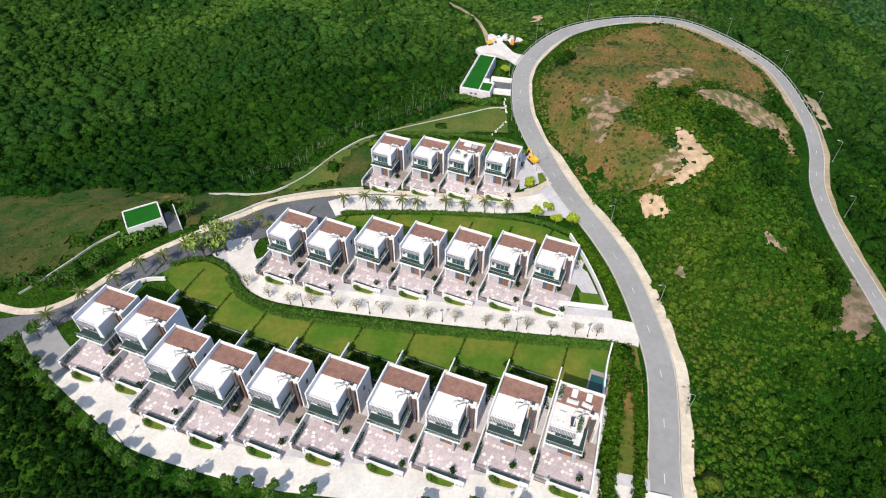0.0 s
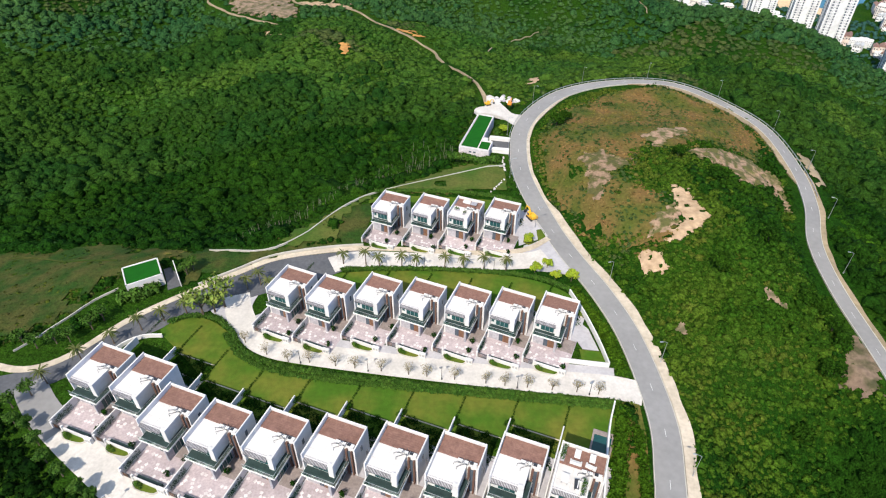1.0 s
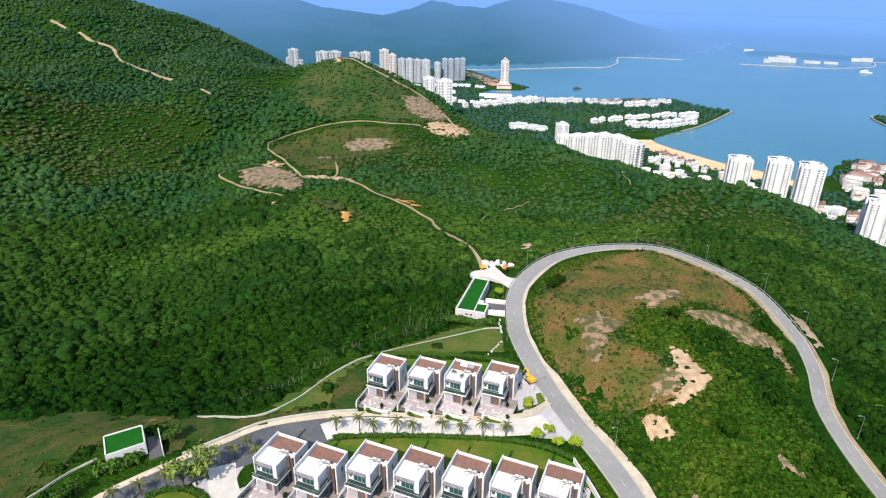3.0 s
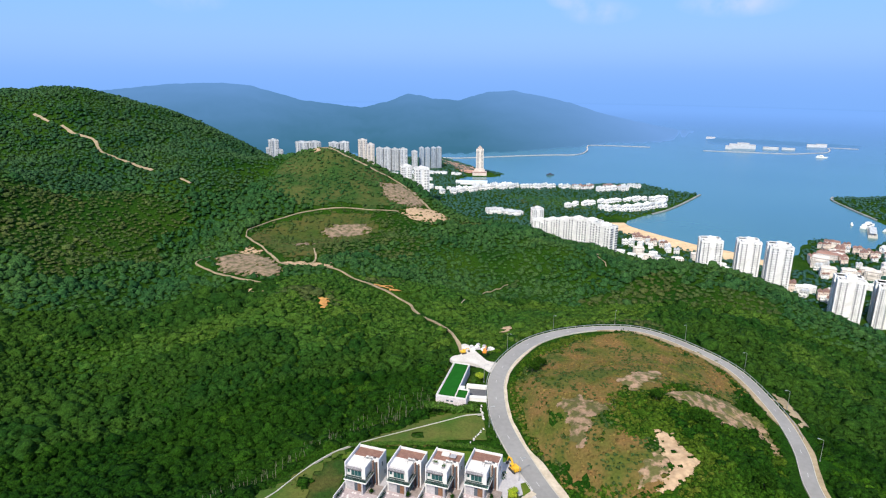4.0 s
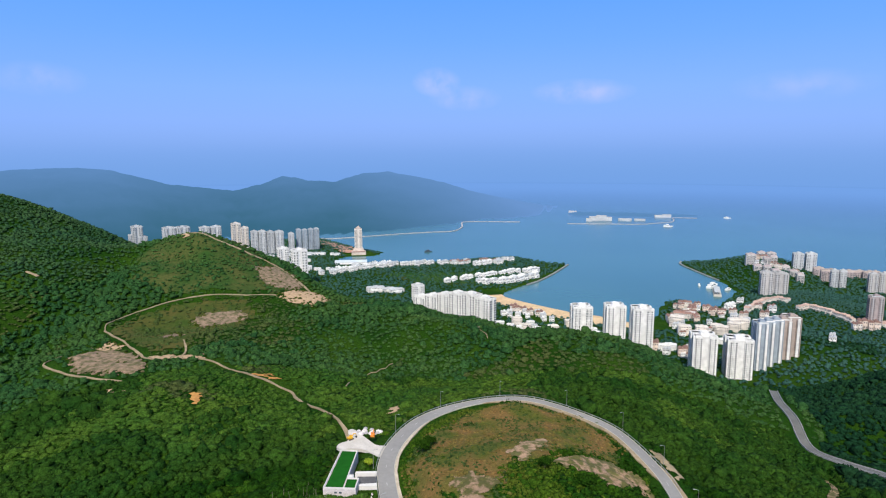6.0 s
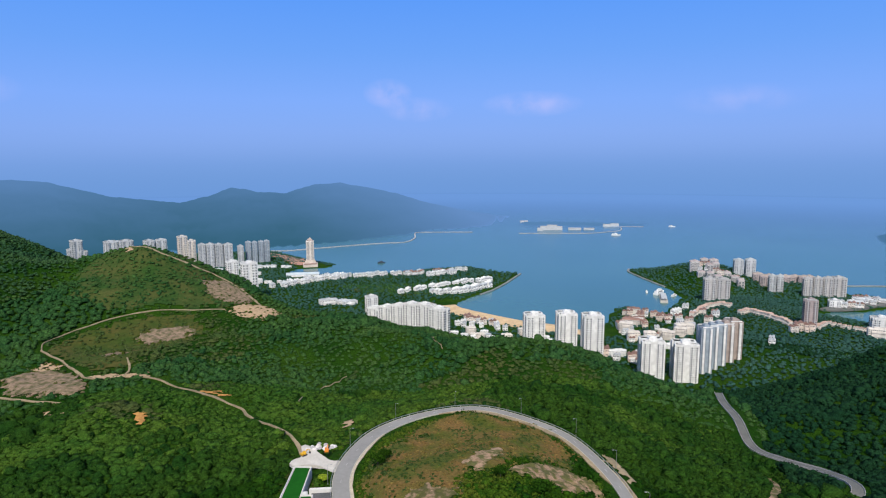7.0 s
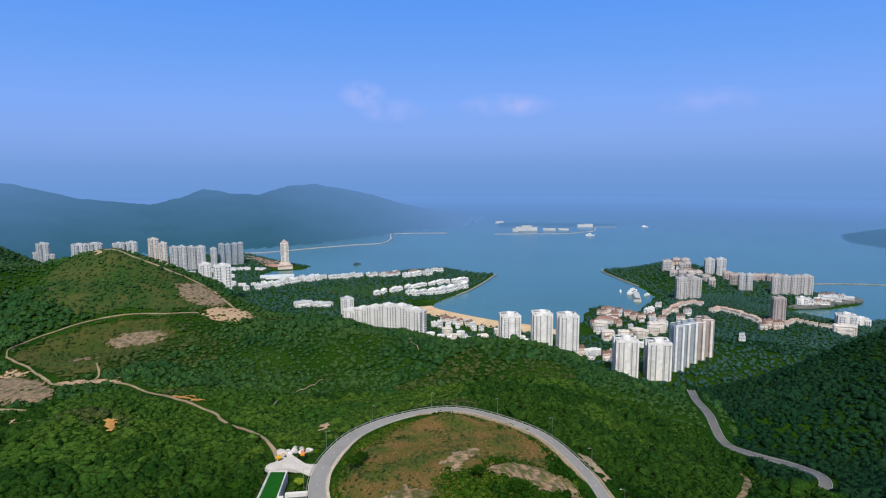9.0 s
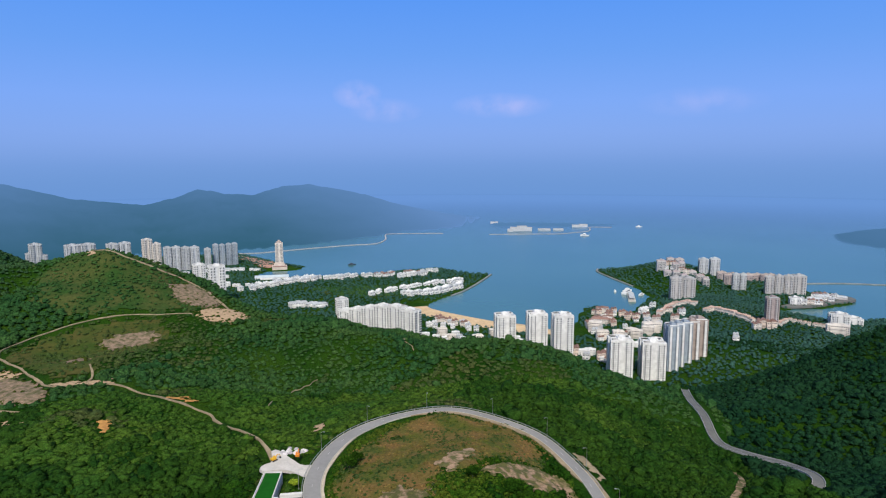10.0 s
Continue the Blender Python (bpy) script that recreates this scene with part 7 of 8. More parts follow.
fs = [terrace("tower_white", "tower_white", 26, 13, 14), terrace("tower_cream", "roof_red", 30, 14, 13), terrace("tower_cream", "tower_cream", 24, 14, 16), terrace("tower_white", "tower_far", 36, 14, 9)]
g = np.random.default_rng(17)


def row_of(kinds, a, b, n, jitter, turn, grow=1.0):
    for k in range(n):
        t = (k + 0.5) / n
        x = a[0] + (b[0] - a[0]) * t + g.normal(0, jitter)
        y = a[1] + (b[1] - a[1]) * t + g.normal(0, jitter)
        z = height(x, y)
        if z < 2.0:
            continue
        place(kinds[int(g.integers(len(kinds)))], used, pose(x, y, z, 0, 0, turn + float(g.normal(0, 7))) @ Matrix.Scale(grow * float(g.uniform(0.9, 1.12)), 4))
        BUILT.append((x, y, 8))


row_of([hs[2]], (244, 1008), (330, 1048), 11, 2.0, 25, 0.95)
row_of([hs[2]], (330, 1044), (455, 1092), 14, 2.0, 20, 0.95)
row_of([hs[0], hs[2]], (300, 995), (345, 1004), 6, 3, 15)
row_of([hs[2], hs[0]], (345, 1003), (430, 1040), 12, 2, 24, 1.1)
row_of([hs[2], hs[3]], (430, 1045), (462, 1082), 6, 3, 24, 1.2)
row_of([hs[0], hs[2]], (56, 1143), (99, 1183), 10, 7, 10)
row_of([hs[0], hs[2]], (70, 1160), (190, 1212), 26, 9, 5)
row_of([hs[0], hs[2]], (100, 1200), (280, 1196), 28, 8, 0)
row_of([hs[0], hs[1]], (280, 1188), (440, 1196), 20, 8, 0)
row_of([hs[0], hs[2]], (340, 1150), (400, 1175), 8, 6, 10)
row_of([fs[3]], (120, 985), (160, 965), 3, 3, 10, 0.75)
row_of([fs[0]], (15, 1200), (60, 1190), 4, 4, 0, 0.6)
row_of([fs[0], fs[3]], (-60, 1262), (40, 1300), 9, 8, 5, 0.6)
row_of([fs[0], fs[3]], (-40, 1370), (70, 1400), 12, 12, 5, 0.6)
# the plaza by the pier and the flats round it
row_of([fs[1], fs[2]], (480, 700), (545, 735), 5, 8, -30, 0.7)
row_of([hs[3], hs[4]], (490, 715), (600, 765), 18, 9, -30, 0.9)
row_of([fs[1]], (530, 770), (560, 775), 2, 3, -35, 0.8)
row_of([fs[2]], (530, 640), (556, 655), 3, 3, -30, 0.95)
row_of([hs[3], hs[0]], (555, 660), (640, 720), 12, 12, -35)
row_of([fs[0]], (396, 600), (420, 596), 2, 2, -32, 0.8)
row_of([fs[0], hs[2]], (405, 570), (440, 590), 5, 6, -32, 0.6)
row_of([hs[0], fs[2], fs[0]], (250, 742), (330, 700), 9, 8, -20, 0.7)
row_of([hs[2], hs[0]], (270, 800), (335, 740), 10, 8, -20, 0.8)
row_of([hs[2], fs[0]], (335, 690), (365, 650), 4, 6, -25, 0.8)
row_of([hs[0]], (600, 566), (632, 588), 2, 2, -40, 0.8)
row_of([hs[4], hs[1], hs[0]], (462, 670), (585, 735), 18, 14, -30, 0.8)
row_of([hs[4], hs[3]], (500, 760), (570, 810), 12, 7, -35, 0.85)
row_of([hs[0], hs[2]], (590, 745), (650, 790), 8, 8, -35, 1.0)
row_of([hs[0], hs[3]], (285, 815), (330, 775), 8, 6, -20, 0.9)
row_of([fs[0], fs[2]], (255, 735), (300, 700), 4, 4, -35, 0.6)
row_of([hs[0], hs[2]], (880, 700), (990, 720), 10, 9, -45, 1.0)
row_of([fs[2], fs[0]], (480, 600), (520, 610), 4, 6, -35, 0.7)
row_of([hs[0], hs[1], hs[4]], (400, 612), (440, 560), 10, 9, -35, 0.9)
row_of([hs[1], hs[0], fs[2]], (450, 640), (520, 655), 10, 10, -35, 0.8)
row_of([hs[3], hs[4]], (820, 985), (880, 965), 7, 5, -40, 1.0)
row_of([hs[0], hs[3]], (815, 945), (870, 890), 7, 4, -40, 0.9)
# terraces on the eastern hill
LEFT_ARC, RIGHT_ARC, LOW_ARC = [(609, 714), (641, 734), (667, 745), (690, 746), (694, 731)], [(672, 688), (689, 690), (690, 663), (688, 639), (684, 613)], [(700, 588), (728, 598), (739, 570), (755, 547)]
for arc, n, grow in ((LEFT_ARC, 5, 0.85), (RIGHT_ARC, 5, 0.8), (LOW_ARC, 5, 0.62)):
    for a, b in zip(arc[:-1], arc[1:]):
        row_of([hs[5]], a, b, n, 0.6, math.degrees(math.atan2(b[1] - a[1], b[0] - a[0])), grow)
row_of([hs[4], hs[3]], (668, 600), (698, 584), 4, 2, -40, 1.0)
row_of([fs[2]], (738, 545), (752, 532), 2, 1, -45, 0.9)
row_of([hs[3], hs[0]], (860, 700), (940, 690), 8, 8, -45, 1.1)
row_of([hs[1], hs[0]], (950, 745), (1000, 690), 8, 6, -45, 1.2)

hall = thing("boat_hall", "long low hall with a pale blue arched roof by the shore", "hall", m=pose(108, 1262, height(108, 1262), 0, 0, -8))
part("wall", merge(block(-32, 32, -8, 8, -5, 5, 0.3), block(-28, 10, -11, -8, -5, 3, 0.3)), M["tower_white"], hall)
bow = [(-8.6 + 17.2 * k / 8, 5 + 3.6 * math.sin(math.pi * k / 8)) for k in range(9)]
part("roof", ([(x, y, z) for x in (-33, 33) for y, z in bow], [(k, k + 1, 10 + k, 9 + k) for k in range(8)] + [tuple(range(9)), tuple(range(17, 8, -1))]), M["hall_roof"], hall, "pale blue arched metal roof")
BUILT.append((108, 1262, 30))
# the reclaimed spit by the marina: grey working ground with sheds
solid("pavement_spit", sheet([(846, 708), (890, 716), (940, 728), (985, 742), (1010, 728), (1004, 700), (985, 690), (940, 690), (905, 686), (860, 694)], 4.2, 3.0), M["asphalt_old"], "grey working ground of the marina spit", "yard", "structure")
for x, y, w, h in ((925, 712, 22, 5), (948, 716, 26, 6), (968, 722, 20, 5), (980, 706, 16, 4), (905, 706, 14, 4)):
    t = thing("shed", "pale low shed on the marina spit", "shed", "marina sheds", m=pose(x, y, 4.2, 0, 0, -50 + (x % 7) * 6))
    part("wall", block(-w / 2, w / 2, -5, 5, -1, h, 0.2), M["far_cream"], t)
    part("roof", block(-w / 2 - 0.4, w / 2 + 0.4, -5.4, 5.4, h, h + 1.4, 0.1, 0.8), M["tower_far"], t)
    BUILT.append((x, y, 14))

beach_line = smooth_line(BEACH, 6)
solid("beach", strip(np.concatenate([beach_line, np.full((len(beach_line), 1), 1.8)], 1), 3, 34, 0.3, thick=3.0), M["sand"], "curved sandy beach of the bay", "beach", "structure")
for name, label, pts, half in (("shore_far", "pale rocky shore under the far hills", [(60, 1690), (107, 1680), (199, 1704), (296, 1730), (381, 1746), (451, 1752), (500, 1830), (526, 1920)], 2.2), ("sea_wall", "long pale sea wall across the bay", [(526, 1924), (555, 1984), (640, 1965), (731, 1933)], 1.9), ("sea_wall_east", "pale sea wall of the reclaimed land", [(862, 1845), (918, 1823), (1000, 1795), (1083, 1767), (1159, 1783), (1216, 1799), (1260, 1850), (1301, 1911), (1373, 1882)], 1.8),
                               ("breakwater", "low stone breakwater by the marina", [(1045, 845), (1137, 809), (1230, 740)], 1.8), ("shore_tip", "pale rocks along the headland's shore", [(390, 992), (425, 1020), (475, 1073), (546, 1158)], 1.8), ("shore_head", "pale rocks at the tip of the headland", [(740, 940), (752, 1010), (772, 1101), (793, 1131)], 1.8)):
    line = smooth_line(pts, 12)
    solid(name, strip(np.concatenate([line, np.full((len(line), 1), 1.2)], 1), half, half, 0.3, thick=2.0), M["pale_shore" if "far" in name or "wall" in name else "shore"], label, "shore", "structure")


def boat(x, y, turn, size, label, paint="tower_white"):
    t = thing("ferry", label, "boat", "boats in the bay")
    part("hull", ([(-12, -3, -1), (8, -3, -1), (13, 0, -0.5), (8, 3, -1), (-12, 3, -1), (-12, -3.4, 2.2), (8, -3.4, 2.2), (15, 0, 2.8), (8, 3.4, 2.2), (-12, 3.4, 2.2)],
                  [(4, 3, 2, 1, 0), (5, 6, 7, 8, 9), (0, 1, 6, 5), (1, 2, 7, 6), (2, 3, 8, 7), (3, 4, 9, 8), (4, 0, 5, 9)]), M[paint], t)
    part("cabin", merge(block(-10, 5, -2.6, 2.6, 2.2, 4.8, 0.3), block(-4, 3, -2, 2, 4.8, 6.6, 0.3)), M[paint], t)
    part("window_strip", merge(block(-9, 4, -2.68, -2.6, 3.2, 4.2, 0.02), block(-9, 4, 2.6, 2.68, 3.2, 4.2, 0.02)), M["window_dark"], t)
    t.matrix_world = pose(x, y, 0.4, 0, 0, turn) @ Matrix.Scale(size, 4)
    return t


boat(693, 897, 30, 1.3, "white ferry moored at the town pier")
boat(680, 915, 60, 0.5, "small white boat off the pier")
boat(705, 872, 20, 0.6, "small white boat off the pier")
boat(300, 1395, 15, 0.75, "dark work boat in the bay", "window_dark")
boat(1130, 1690, -32, 1.1, "white ferry crossing the far bay")
boat(1470, 1850, -36, 0.9, "white ferry far out in the bay")
p = thing("pier", "concrete ferry pier with a low roof", "pier")
part("deck", moved(block(-30, 30, -6, 6, -4, 2.2, 0.2), pose(672, 858, 0, 0, 0, 55)), M["kerb"], p)
part("roof", moved(block(-22, 22, -4.5, 4.5, 5.5, 6.5, 0.2), pose(672, 858, 0, 0, 0, 55)), M["tower_far"], p)
for k in range(6):
    part("column", moved(block(-20 + 8 * k, -19.2 + 8 * k, -0.4, 0.4, 2.2, 5.5, 0.05), pose(672, 858, 0, 0, 0, 55)), M["tower_far"], p)

for x, y, w, h in ((990, 1910, 30, 13), (1014, 1902, 34, 17), (1036, 1893, 24, 12), (966, 1896, 20, 9), (1092, 1882, 44, 6), (1140, 1868, 36, 5), (1256, 1938, 26, 8), (1284, 1930, 30, 10), (1040, 2180, 30, 7)):
    t = thing("terminal_building", "pale low building on the far shore of the bay", "building", "far shore buildings")
    part("wall", moved(merge(block(-w / 2, w / 2, -6, 6, -2, h, 0.3), block(-w / 4, w / 3, -7, 5, -2, h * 0.6, 0.3)), pose(x, y, 0, 0, 0, -27)), M["tower_far"], t)
    part("roof", moved(block(-w / 2 - 0.5, w / 2 + 0.5, -6.5, 6.5, h, h + 1.0, 0.3, 0.9), pose(x, y, 0, 0, 0, -27)), M["far_cream"], t)

# trees between the houses of the town
x, y = spots_between(560, 1720, -16, 62, 6.4)
z = land_height(x, y)
m = (z > 1.25) & ((z <= 9.5) | (np.hypot(x, y) > 1120))
x, y = x[m], y[m]
d = np.full(len(x), 1e9)
for bx, by, br in BUILT:
    d = np.minimum(d, np.hypot(x - bx, y - by) - br)
d = np.minimum(d, line_distance(x, y, beach_line)[0] - 36)
m = (d > 0) & (rng.random(len(x)) < 0.85)
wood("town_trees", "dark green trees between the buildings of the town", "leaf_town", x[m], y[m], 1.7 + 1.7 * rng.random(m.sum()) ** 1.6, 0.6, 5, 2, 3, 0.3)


# ---- the pump station with its turf roof ----
def prism(points, z0, z1):
    """An upright slab on any outline (counter-clockwise or not)."""
    n = len(points)
    v = [(x, y, z0) for x, y in points] + [(x, y, z1) for x, y in points]
    return v, [tuple(range(n - 1, -1, -1)), tuple(range(n, 2 * n))] + [(i, (i + 1) % n, n + (i + 1) % n, n + i) for i in range(n)]


def inset(points, d):
    c = np.mean(points, 0)
    return [tuple(c + (np.array(p) - c) * (1 - d / np.linalg.norm(np.array(p) - c))) for p in points]


st = thing("pump_station", "long low cream building with a bright green turf roof", "building")
outer = [(5.2, 191.2), (11.6, 189.2), (15.6, 187.9), (17.4, 194.4), (13.6, 195.4), (19.0, 213.8), (12.9, 216.0)]
part("wall", prism(outer, LEVEL - 1.5, LEVEL + 2.7), M["yard_light"], st, "cream rendered walls")
for i in range(len(outer)):
    a, b = Vector((*outer[i], 0)), Vector((*outer[(i + 1) % len(outer)], 0))
    d = (b - a).normalized()
    nrm = Vector((d.y, -d.x, 0)) * 0.28
    part("parapet", prism([tuple(p)[:2] for p in (a, b, b - nrm, a - nrm)], LEVEL + 2.7, LEVEL + 3.15), M["white"], st)
part("turf_roof", prism([(6.0, 191.6), (11.5, 189.8), (18.2, 213.4), (13.3, 215.2)], LEVEL + 2.7, LEVEL + 2.92), M["turf"], st, "bright green artificial turf")
part("turf_corner", prism([(12.1, 189.8), (15.2, 188.6), (16.6, 193.8), (13.4, 194.7)], LEVEL + 2.7, LEVEL + 2.90), M["turf"], st, "bright green artificial turf")
for k in range(2):
    part("vent_window", moved(block(-0.45, 0.45, -0.05, 0.05, -0.3, 0.3, 0.02), pose(9.2 + k * 1.5, 189.93 - k * 0.46, LEVEL + 1.4, 0, 0, -17.4)), M["window_dark"], st)
part("stair_well", moved(block(-1.0, 1.0, -1.2, 1.2, 0, 1.0, 0.05), pose(14.7, 196.6, LEVEL + 1.8, 0, 0, -16)), M["white"], st)
solid("pavement_drive", prism([(15.8, 194.6), (17.4, 200.6), (24.0, 199.2), (23.2, 193.2)], LEVEL - 0.3, LEVEL + 0.12), M["asphalt_dark"], "dark paved drive into the pump station", "drive", "structure")
for pts in ([(16.6, 200.9), (17.0, 202.2), (24.2, 200.6), (24.0, 199.4)], [(16.2, 192.4), (16.4, 193.8), (23.2, 192.8), (23.0, 191.2)]):
    w = thing("drive_wall", "low white wall beside the station drive", "wall", "drive walls")
    part("wall", prism(pts, LEVEL - 0.3, LEVEL + 1.3), M["white"], w)
solid("apron", sheet([(11.8, 224.6), (13.4, 227.3), (16.6, 228.7), (17.2, 233.1), (17.4, 238), (19.8, 238), (22.6, 231.6), (24.8, 226.5), (27, 222), (30.6, 220.4), (29.4, 214.9), (27.2, 212.0), (25.1, 214.8), (22.5, 218.9), (19.6, 221.0), (16.3, 222.1), (13.6, 222.1)], LEVEL + 0.2, 1.2), M["paving"], "pale concrete apron at the foot of the dirt track", "pavement", "structure")

for name, label, line, size in (("stone_row", "row of broken pale stones on the grassy bank", [(15.6, 166.4), (18.0, 170.3), (20.6, 174.4)], 0.3), ("stone_steps", "pale stone steps beside the road", [(20.4, 188.0), (20.7, 184.0), (20.6, 179.6)], 0.34)):
    row = thing(name, label, "stones")
    q = np.random.default_rng(int(line[0][0] * 10))
    for k, (x, y) in enumerate(smooth_line(line, 0.9)):
        r = size * q.uniform(0.6, 1.2)
        part("stone", moved(block(-r, r, -r * 0.7, r * 0.7, -0.3, 0.35 * q.uniform(0.7, 1.3), 0.12, 0.8), pose(float(x + q.normal(0, 0.25)), float(y + q.normal(0, 0.25)), height(x, y) + 0.4, 0, 0, float(q.uniform(0, 90)))), M["yard_light"], row)
# heaps and machines on the apron
g = np.random.default_rng(23)


def heap(x, y, r, seed, mat, label):
    """A lumpy heap of rubble and sheeting."""
    q = np.random.default_rng(seed)
    n, rings_n = 14, 4
    v, f = [(0, 0, r * 0.42)], []
    for k in range(1, rings_n + 1):
        for i in range(n):
            a = 2 * math.pi * i / n
            rr = r * k / rings_n * q.uniform(0.8, 1.15)
            v.append((rr * math.cos(a), rr * math.sin(a), max(-0.2, r * 0.5 * (1 - (k / rings_n) ** 1.3) * q.uniform(0.5, 1.3)) if k < rings_n else -0.3))
    f += [(0, 1 + i, 1 + (i + 1) % n) for i in range(n)]
    for k in range(rings_n - 1):
        for i in range(n):
            j = (i + 1) % n
            f.append((1 + k * n + i, 1 + (k + 1) * n + i, 1 + (k + 1) * n + j, 1 + k * n + j))
    return solid("earth_mound", (v, f), M[mat], label, "heap", group="heaps on the apron", m=pose(x, y, LEVEL + 0.2))


for k in range(22):
    x = 19.6 + 10.2 * (k + 0.5) / 22 + float(g.normal(0, 0.4))
    y = 234.6 + float(g.normal(0, 1.3)) - 0.12 * abs(x - 23)
    heap(x, y, float(g.uniform(0.6, 1.3)), 80 + k, ("white", "yard_light", "grey_wall", "grey_paving")[k % 4], "pale heap of rubble and sheeting")


def excavator(name, label, paint, m):
    """A tracked excavator with its arm folded down."""
    t = thing(name, label, "excavator")
    for s in (-1, 1):
        tr = part("track", merge(block(-1.9, 1.9, s * 1.15 - 0.3, s * 1.15 + 0.3, 0, 0.85, 0.25)), M["rubber"], t, "black crawler track")
        for k in range(4):
            part("roller", moved(tube([(0, -0.32, 0), (0, 0.32, 0)], [0.28, 0.28], 10), pose(-1.35 + 0.9 * k, s * 1.15, 0.42)), M["dark_metal"], tr)
    part("turntable", tube([(0, 0, 0.6), (0, 0, 1.0)], [0.9, 0.9], 14), M["dark_metal"], t)
    part("house", merge(block(-2.1, 1.1, -1.3, 1.3, 1.0, 2.1, 0.12), block(-2.3, -1.2, -1.3, 1.3, 1.0, 2.4, 0.2)), M[paint], t)
    cab = part("cab", block(-0.2, 1.3, 0.3, 1.35, 1.0, 2.9, 0.12), M[paint], t)
    part("cab_glass", merge(block(1.28, 1.34, 0.42, 1.23, 1.7, 2.7, 0.02), block(0.0, 1.15, 1.33, 1.38, 1.7, 2.7, 0.02)), M["window_dark"], cab)
    part("boom", tube([(0.9, -0.2, 1.6), (2.4, -0.2, 3.6), (4.3, -0.2, 3.3)], [0.32, 0.36, 0.24], 6), M[paint], t)
    part("stick", tube([(4.2, -0.2, 3.4), (4.9, -0.2, 1.2)], [0.26, 0.18], 6), M[paint], t)
    part("ram", tube([(1.6, -0.2, 2.0), (3.4, -0.2, 3.3)], [0.1, 0.07], 6), M["galvanised"], t)
    part("bucket", ([(4.6, -0.8, 1.2), (4.6, 0.4, 1.2), (5.3, 0.4, 1.1), (5.3, -0.8, 1.1), (4.3, -0.8, 0.2), (4.3, 0.4, 0.2), (5.0, 0.4, 0.05), (5.0, -0.8, 0.05)],
                    [(0, 1, 2, 3), (4, 5, 1, 0), (3, 2, 6, 7), (0, 3, 7, 4), (1, 5, 6, 2), (4, 7, 6, 5)]), M["dark_metal"], t)
    t.matrix_world = m
    return t


excavator("excavator", "yellow tracked excavator parked beside the road", "yellow_paint", pose(27.0, 152.4, LEVEL + 0.06, 0, 0, 116) @ Matrix.Scale(0.78, 4))
excavator("excavator", "small yellow excavator on the concrete apron", "yellow_paint", pose(17.6, 229.4, LEVEL + 0.2, 0, 0, 30) @ Matrix.Scale(0.55, 4))
excavator("excavator", "small orange excavator among rubble heaps", "orange_paint", pose(26.4, 229.4, LEVEL + 0.2, 0, 0, 75) @ Matrix.Scale(0.6, 4))

# ---- the hut with a turf roof beside the estate road ----
hut = thing("substation", "low white hut with a green turf roof behind planted shrubs", "building")
hp = [(-85.8, 123.2), (-81.8, 116.2), (-74.0, 121.0), (-77.8, 127.7)]
part("wall", prism(hp, LEVEL - 1.0, LEVEL + 3.2), M["white"], hut)
part("turf_roof", prism(inset(hp, 0.5), LEVEL + 3.2, LEVEL + 3.42), M["turf"], hut, "bright green artificial turf")
for i in range(4):
    a, b = Vector((*hp[i], 0)), Vector((*hp[(i + 1) % 4], 0))
    d = (b - a).normalized()
    nrm = Vector((d.y, -d.x, 0)) * -0.3
    part("parapet", prism([tuple(p)[:2] for p in (a, b, b + nrm, a + nrm)], LEVEL + 3.2, LEVEL + 3.65), M["white"], hut)
part("court_wall", moved(block(-4.6, 4.6, -0.12, 0.12, -0.5, 2.2), pose(-71.9, 124.2, LEVEL, 0, 0, -60.5)), M["white"], hut, "thin white court wall")
part("court", prism([(-76.8, 126.8), (-74.4, 128.4), (-69.9, 120.4), (-72.7, 118.6), (-73.8, 121.2)], LEVEL - 0.2, LEVEL + 0.1), M["asphalt_dark"], hut, "dark paved court")
hedge("hut_hedge", "rounded green shrubs planted in front of the hut", [(-83.4, 114.6), (-79.6, 115.6), (-75.2, 118.2)], 1.6, 2.4, 91)

# ---- lamps and rails along the roads ----


def street_lamp(tall, arm, mat, label, group):
    t = thing("street_lamp", label, "street lamp", group)
    part("pole", tube([(0, 0, -0.3), (0, 0, tall * 0.5), (0, 0, tall)], [0.085, 0.065, 0.045], 7), M[mat], t)
    part("base", tube([(0, 0, -0.3), (0, 0, 0.5)], [0.2, 0.18], 8), M[mat], t)
    if arm:
        part("arm", tube([(0, 0, tall - 0.1), (-arm * 0.5, 0, tall + 0.25), (-arm, 0, tall + 0.3)], [0.06, 0.05, 0.04], 6), M[mat], t)
    part("lamp_head", block(-arm - 0.55, -arm + 0.15, -0.16, 0.16, tall + (0.22 if arm else 0), tall + (0.38 if arm else 0.3), 0.05), M["galvanised"], t)
    return t


road_lamp = street_lamp(7.2, 1.2, "galvanised", "tall grey street lamp with a curved arm", "road lamps")
d = np.gradient(ROAD[:, :2], axis=0)
d /= np.linalg.norm(d, axis=1)[:, None]
for k in range(24, len(ROAD) - 14, 14):
    out = 1.0 if k < 75 else -1.0
    side = (d[k][1], -d[k][0]) if k < 66 else (-d[k][1], d[k][0])
    px, py = ROAD[k, 0] + side[0] * 4.5, ROAD[k, 1] + side[1] * 4.5
    place(road_lamp, used, pose(px, py, height(px, py), 0, 0, math.degrees(math.atan2(side[1], side[0]))))
lane_lamp = street_lamp(4.2, 0.0, "dark_metal", "slim dark lamp post beside the paved lane", "lane lamps")
for px, py in ((-33, 94.2), (-17, 92.0), (0, 89.9), (17, 87.6), (33, 86.0), (-24, 48.0), (-4, 46.6), (12, 46.0), (-46, 51.6), (-5, 128.0), (14, 127.4), (-62, 58.6)):
    place(lane_lamp, used, pose(px, py, height(px, py), 0, 0, 30))

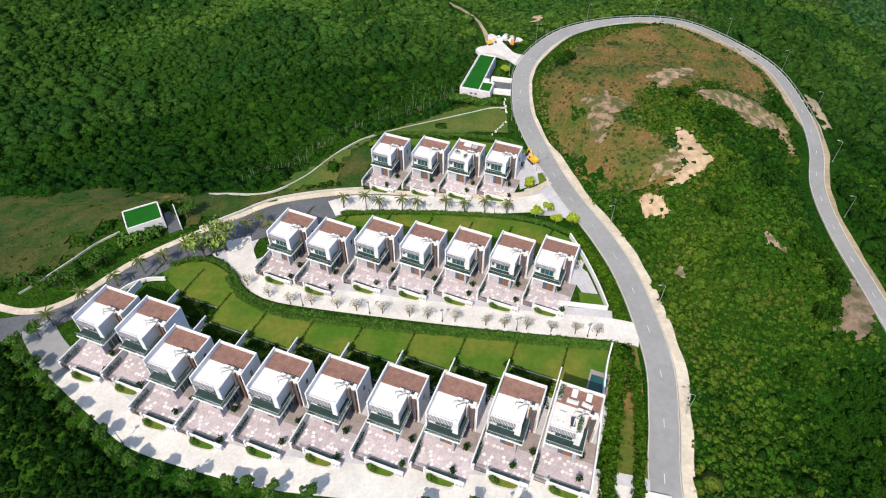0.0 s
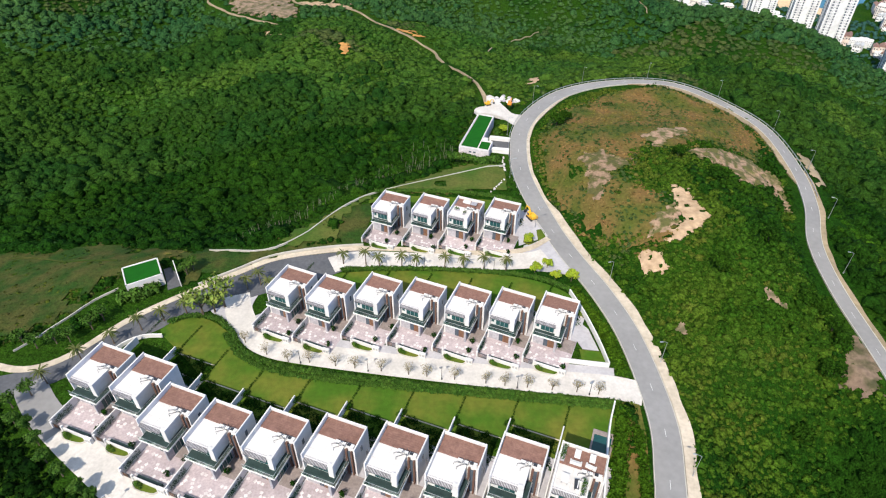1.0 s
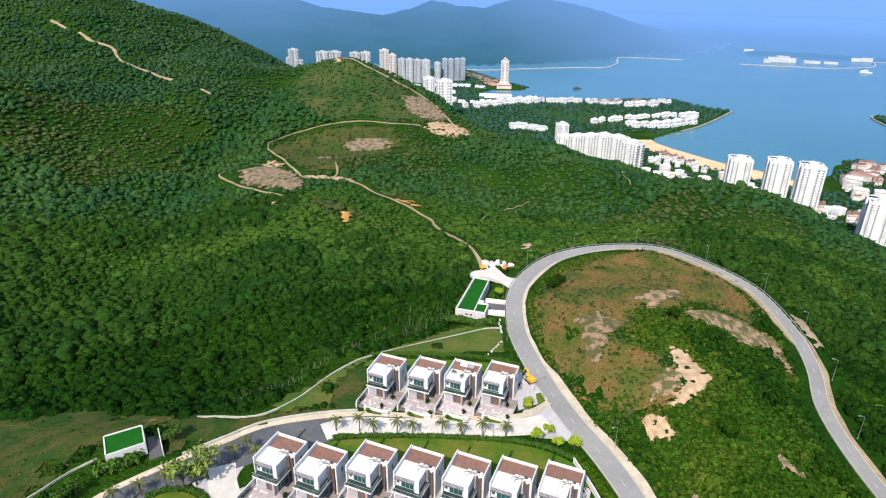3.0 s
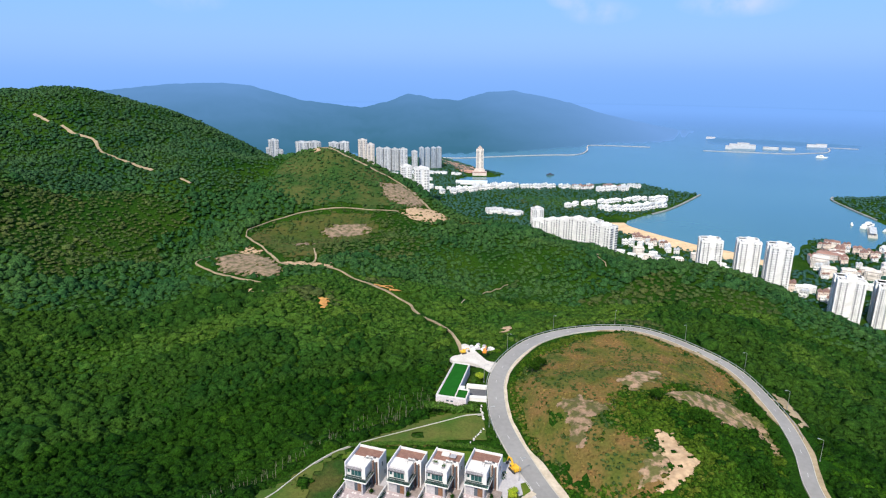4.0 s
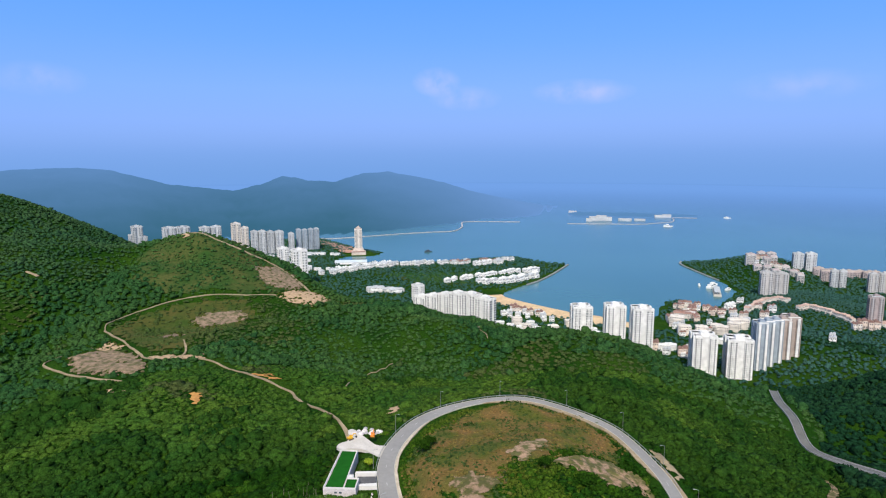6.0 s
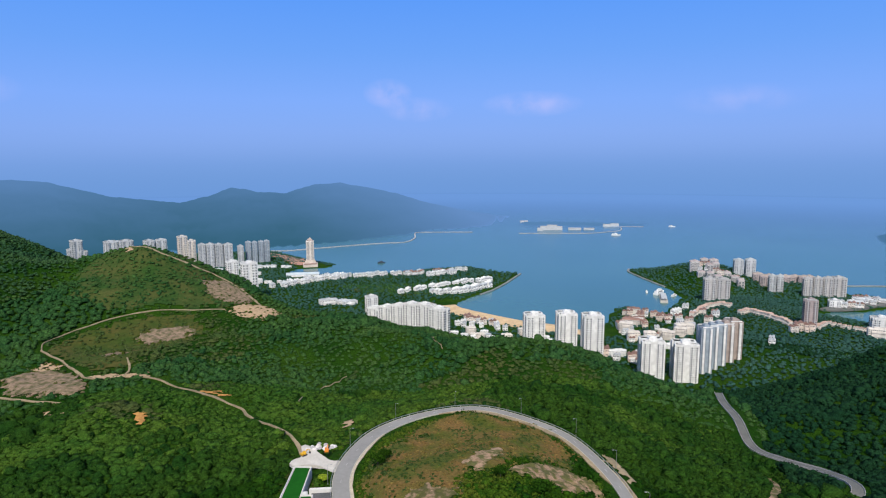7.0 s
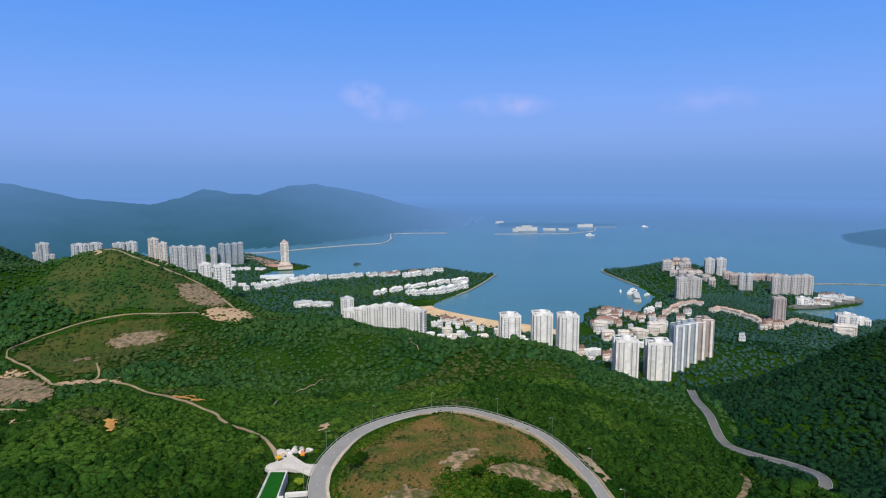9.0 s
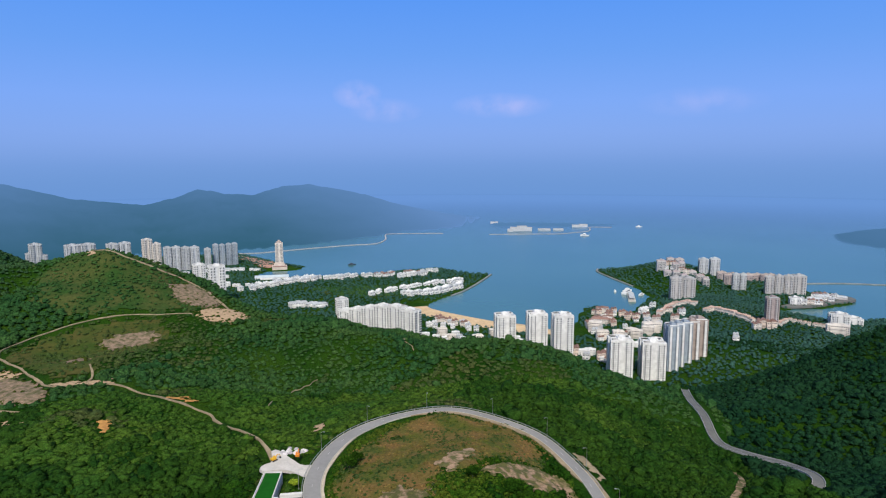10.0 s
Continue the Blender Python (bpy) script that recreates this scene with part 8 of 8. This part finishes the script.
on_rail = (np.arange(len(ROAD)) > 72) & (ROAD[:, 1] > 165)
rail_line, rail_off = ROAD[on_rail], half_road[on_rail] + 0.6
rail = thing("guard_rail", "pale guard rail along the outer edge of the road", "guard rail")
part("beam", strip(rail_line, rail_off + 0.05, -rail_off + 0.05, 0.75, thick=0.24), M["galvanised"], rail)
dd = np.gradient(rail_line[:, :2], axis=0)
dd /= np.linalg.norm(dd, axis=1)[:, None]
for k in range(0, len(rail_line), 2):
    x, y = rail_line[k, :2] + np.array([-dd[k][1], dd[k][0]]) * rail_off[k]
    part("post", moved(block(-0.07, 0.07, -0.07, 0.07, -0.5, 0.8, 0.01), pose(float(x), float(y), float(rail_line[k, 2]))), M["kerb"], rail)
rail.location.z = 0.0

# ---- what stands on the decorated roof terraces ----
ROOF, TILE = 6.78 * 1.17, 6.99 * 1.17


def sofa(w, label):
    t = thing("outdoor_sofa", label, "sofa", "terrace furniture")
    part("seat", block(-w / 2, w / 2, -0.4, 0.4, 0.0, 0.42, 0.08), M["white"], t)
    part("backrest", block(-w / 2, w / 2, 0.25, 0.45, 0.42, 0.85, 0.06), M["white"], t)
    for s in (-1, 1):
        part("armrest", block(s * w / 2 - 0.12, s * w / 2 + 0.12, -0.4, 0.4, 0.0, 0.62, 0.06), M["white"], t)
    return t


def low_table(label, w, d, mat):
    t = thing("terrace_table", label, "table", "terrace furniture")
    part("tabletop", block(-w / 2, w / 2, -d / 2, d / 2, 0.62, 0.7, 0.02), M[mat], t)
    for sx in (-1, 1):
        for sy in (-1, 1):
            part("leg", block(sx * (w / 2 - 0.12) - 0.05, sx * (w / 2 - 0.12) + 0.05, sy * (d / 2 - 0.12) - 0.05, sy * (d / 2 - 0.12) + 0.05, 0, 0.62, 0.01), M["dark_metal"], t)
    return t


def planter(length, label, seed):
    t = thing("roof_planter", label, "planter", "roof planters")
    part("box", block(-length / 2, length / 2, -0.35, 0.35, 0, 0.55, 0.03), M["grey_wall"], t)
    plain_part("foliage", hedge_shape([(-length / 2 + 0.3, 0, 0.45), (0, 0, 0.45), (length / 2 - 0.3, 0, 0.45)], 0.38, 0.8, seed, 0.5, 24), M["hedge"], t)
    return t


last = plot_pose(*spots[9])
sofa(2.0, "white outdoor sofa on the timber roof deck").matrix_world = last @ pose(-1.2, 2.4, TILE, 0, 0, 180)
sofa(1.8, "white outdoor sofa on the timber roof deck").matrix_world = last @ pose(1.6, 2.5, TILE, 0, 0, 170)
low_table("white low table on the timber roof deck", 1.1, 1.9, "white").matrix_world = last @ pose(-1.2, 4.1, TILE)
low_table("white low table on the timber roof deck", 1.1, 1.9, "white").matrix_world = last @ pose(1.6, 4.1, TILE)
low_table("round-cornered white table on the roof terrace", 1.3, 1.9, "white").matrix_world = last @ pose(-2.4, -1.4, ROOF)
low_table("dark table on the roof terrace", 0.9, 2.0, "dark_metal").matrix_world = last @ pose(-0.2, -1.9, ROOF, 0, 0, 8)
planter(3.2, "green planter box along the roof edge", 101).matrix_world = last @ pose(1.2, -2.0, ROOF, 0, 0, 90)
planter(3.2, "green planter box along the roof edge", 102).matrix_world = last @ pose(-3.7, 3.6, TILE, 0, 0, 90)
sofa(1.6, "white outdoor sofa beside the planters").matrix_world = last @ pose(0.4, -1.9, ROOF, 0, 0, 90)
other = plot_pose(*spots[19])
low_table("grey round fire table on the tiled roof", 1.9, 1.9, "grey_wall").matrix_world = other @ pose(1.6, 3.6, TILE)
sofa(2.2, "pale outdoor sofa on the tiled roof").matrix_world = other @ pose(-0.9, 3.9, TILE, 0, 0, 0)
planter(1.6, "dark green planter box on the roof terrace", 103).matrix_world = other @ pose(0.2, -1.6, ROOF, 0, 0, 90)
planter(1.6, "dark green planter box on the roof terrace", 104).matrix_world = other @ pose(-2.6, -0.6, ROOF)

# the end villa's garden pool
pool = thing("garden_pool", "dark teal garden pool with a timber deck edge", "pool")
pp = last @ pose(3.0, 14.0, 0.0)
part("rim", moved(merge(block(-2.2, 2.2, -2.4, -2.0, -0.3, 0.35), block(-2.2, 2.2, 2.0, 3.2, -0.3, 0.35), block(-2.2, -1.8, -2.0, 2.0, -0.3, 0.35), block(1.8, 2.2, -2.0, 2.0, -0.3, 0.35)), pp), M["terracotta"], pool)
part("pool_water", moved(block(-1.8, 1.8, -2.0, 2.0, -0.2, 0.28, 0.002), pp), M["pool"], pool, "dark teal water")
hedge("station_hedge", "green shrubs at the foot of the pump station", [(3.5, 188.5), (8.5, 187.0), (14, 185.2), (18.5, 186.5)], 1.2, 1.8, 92)
hedge("drive_shrubs", "green shrubs between the station and the road", [(19.6, 205.0), (20.6, 209.5), (23.6, 212.0)], 0.9, 0.9, 93)
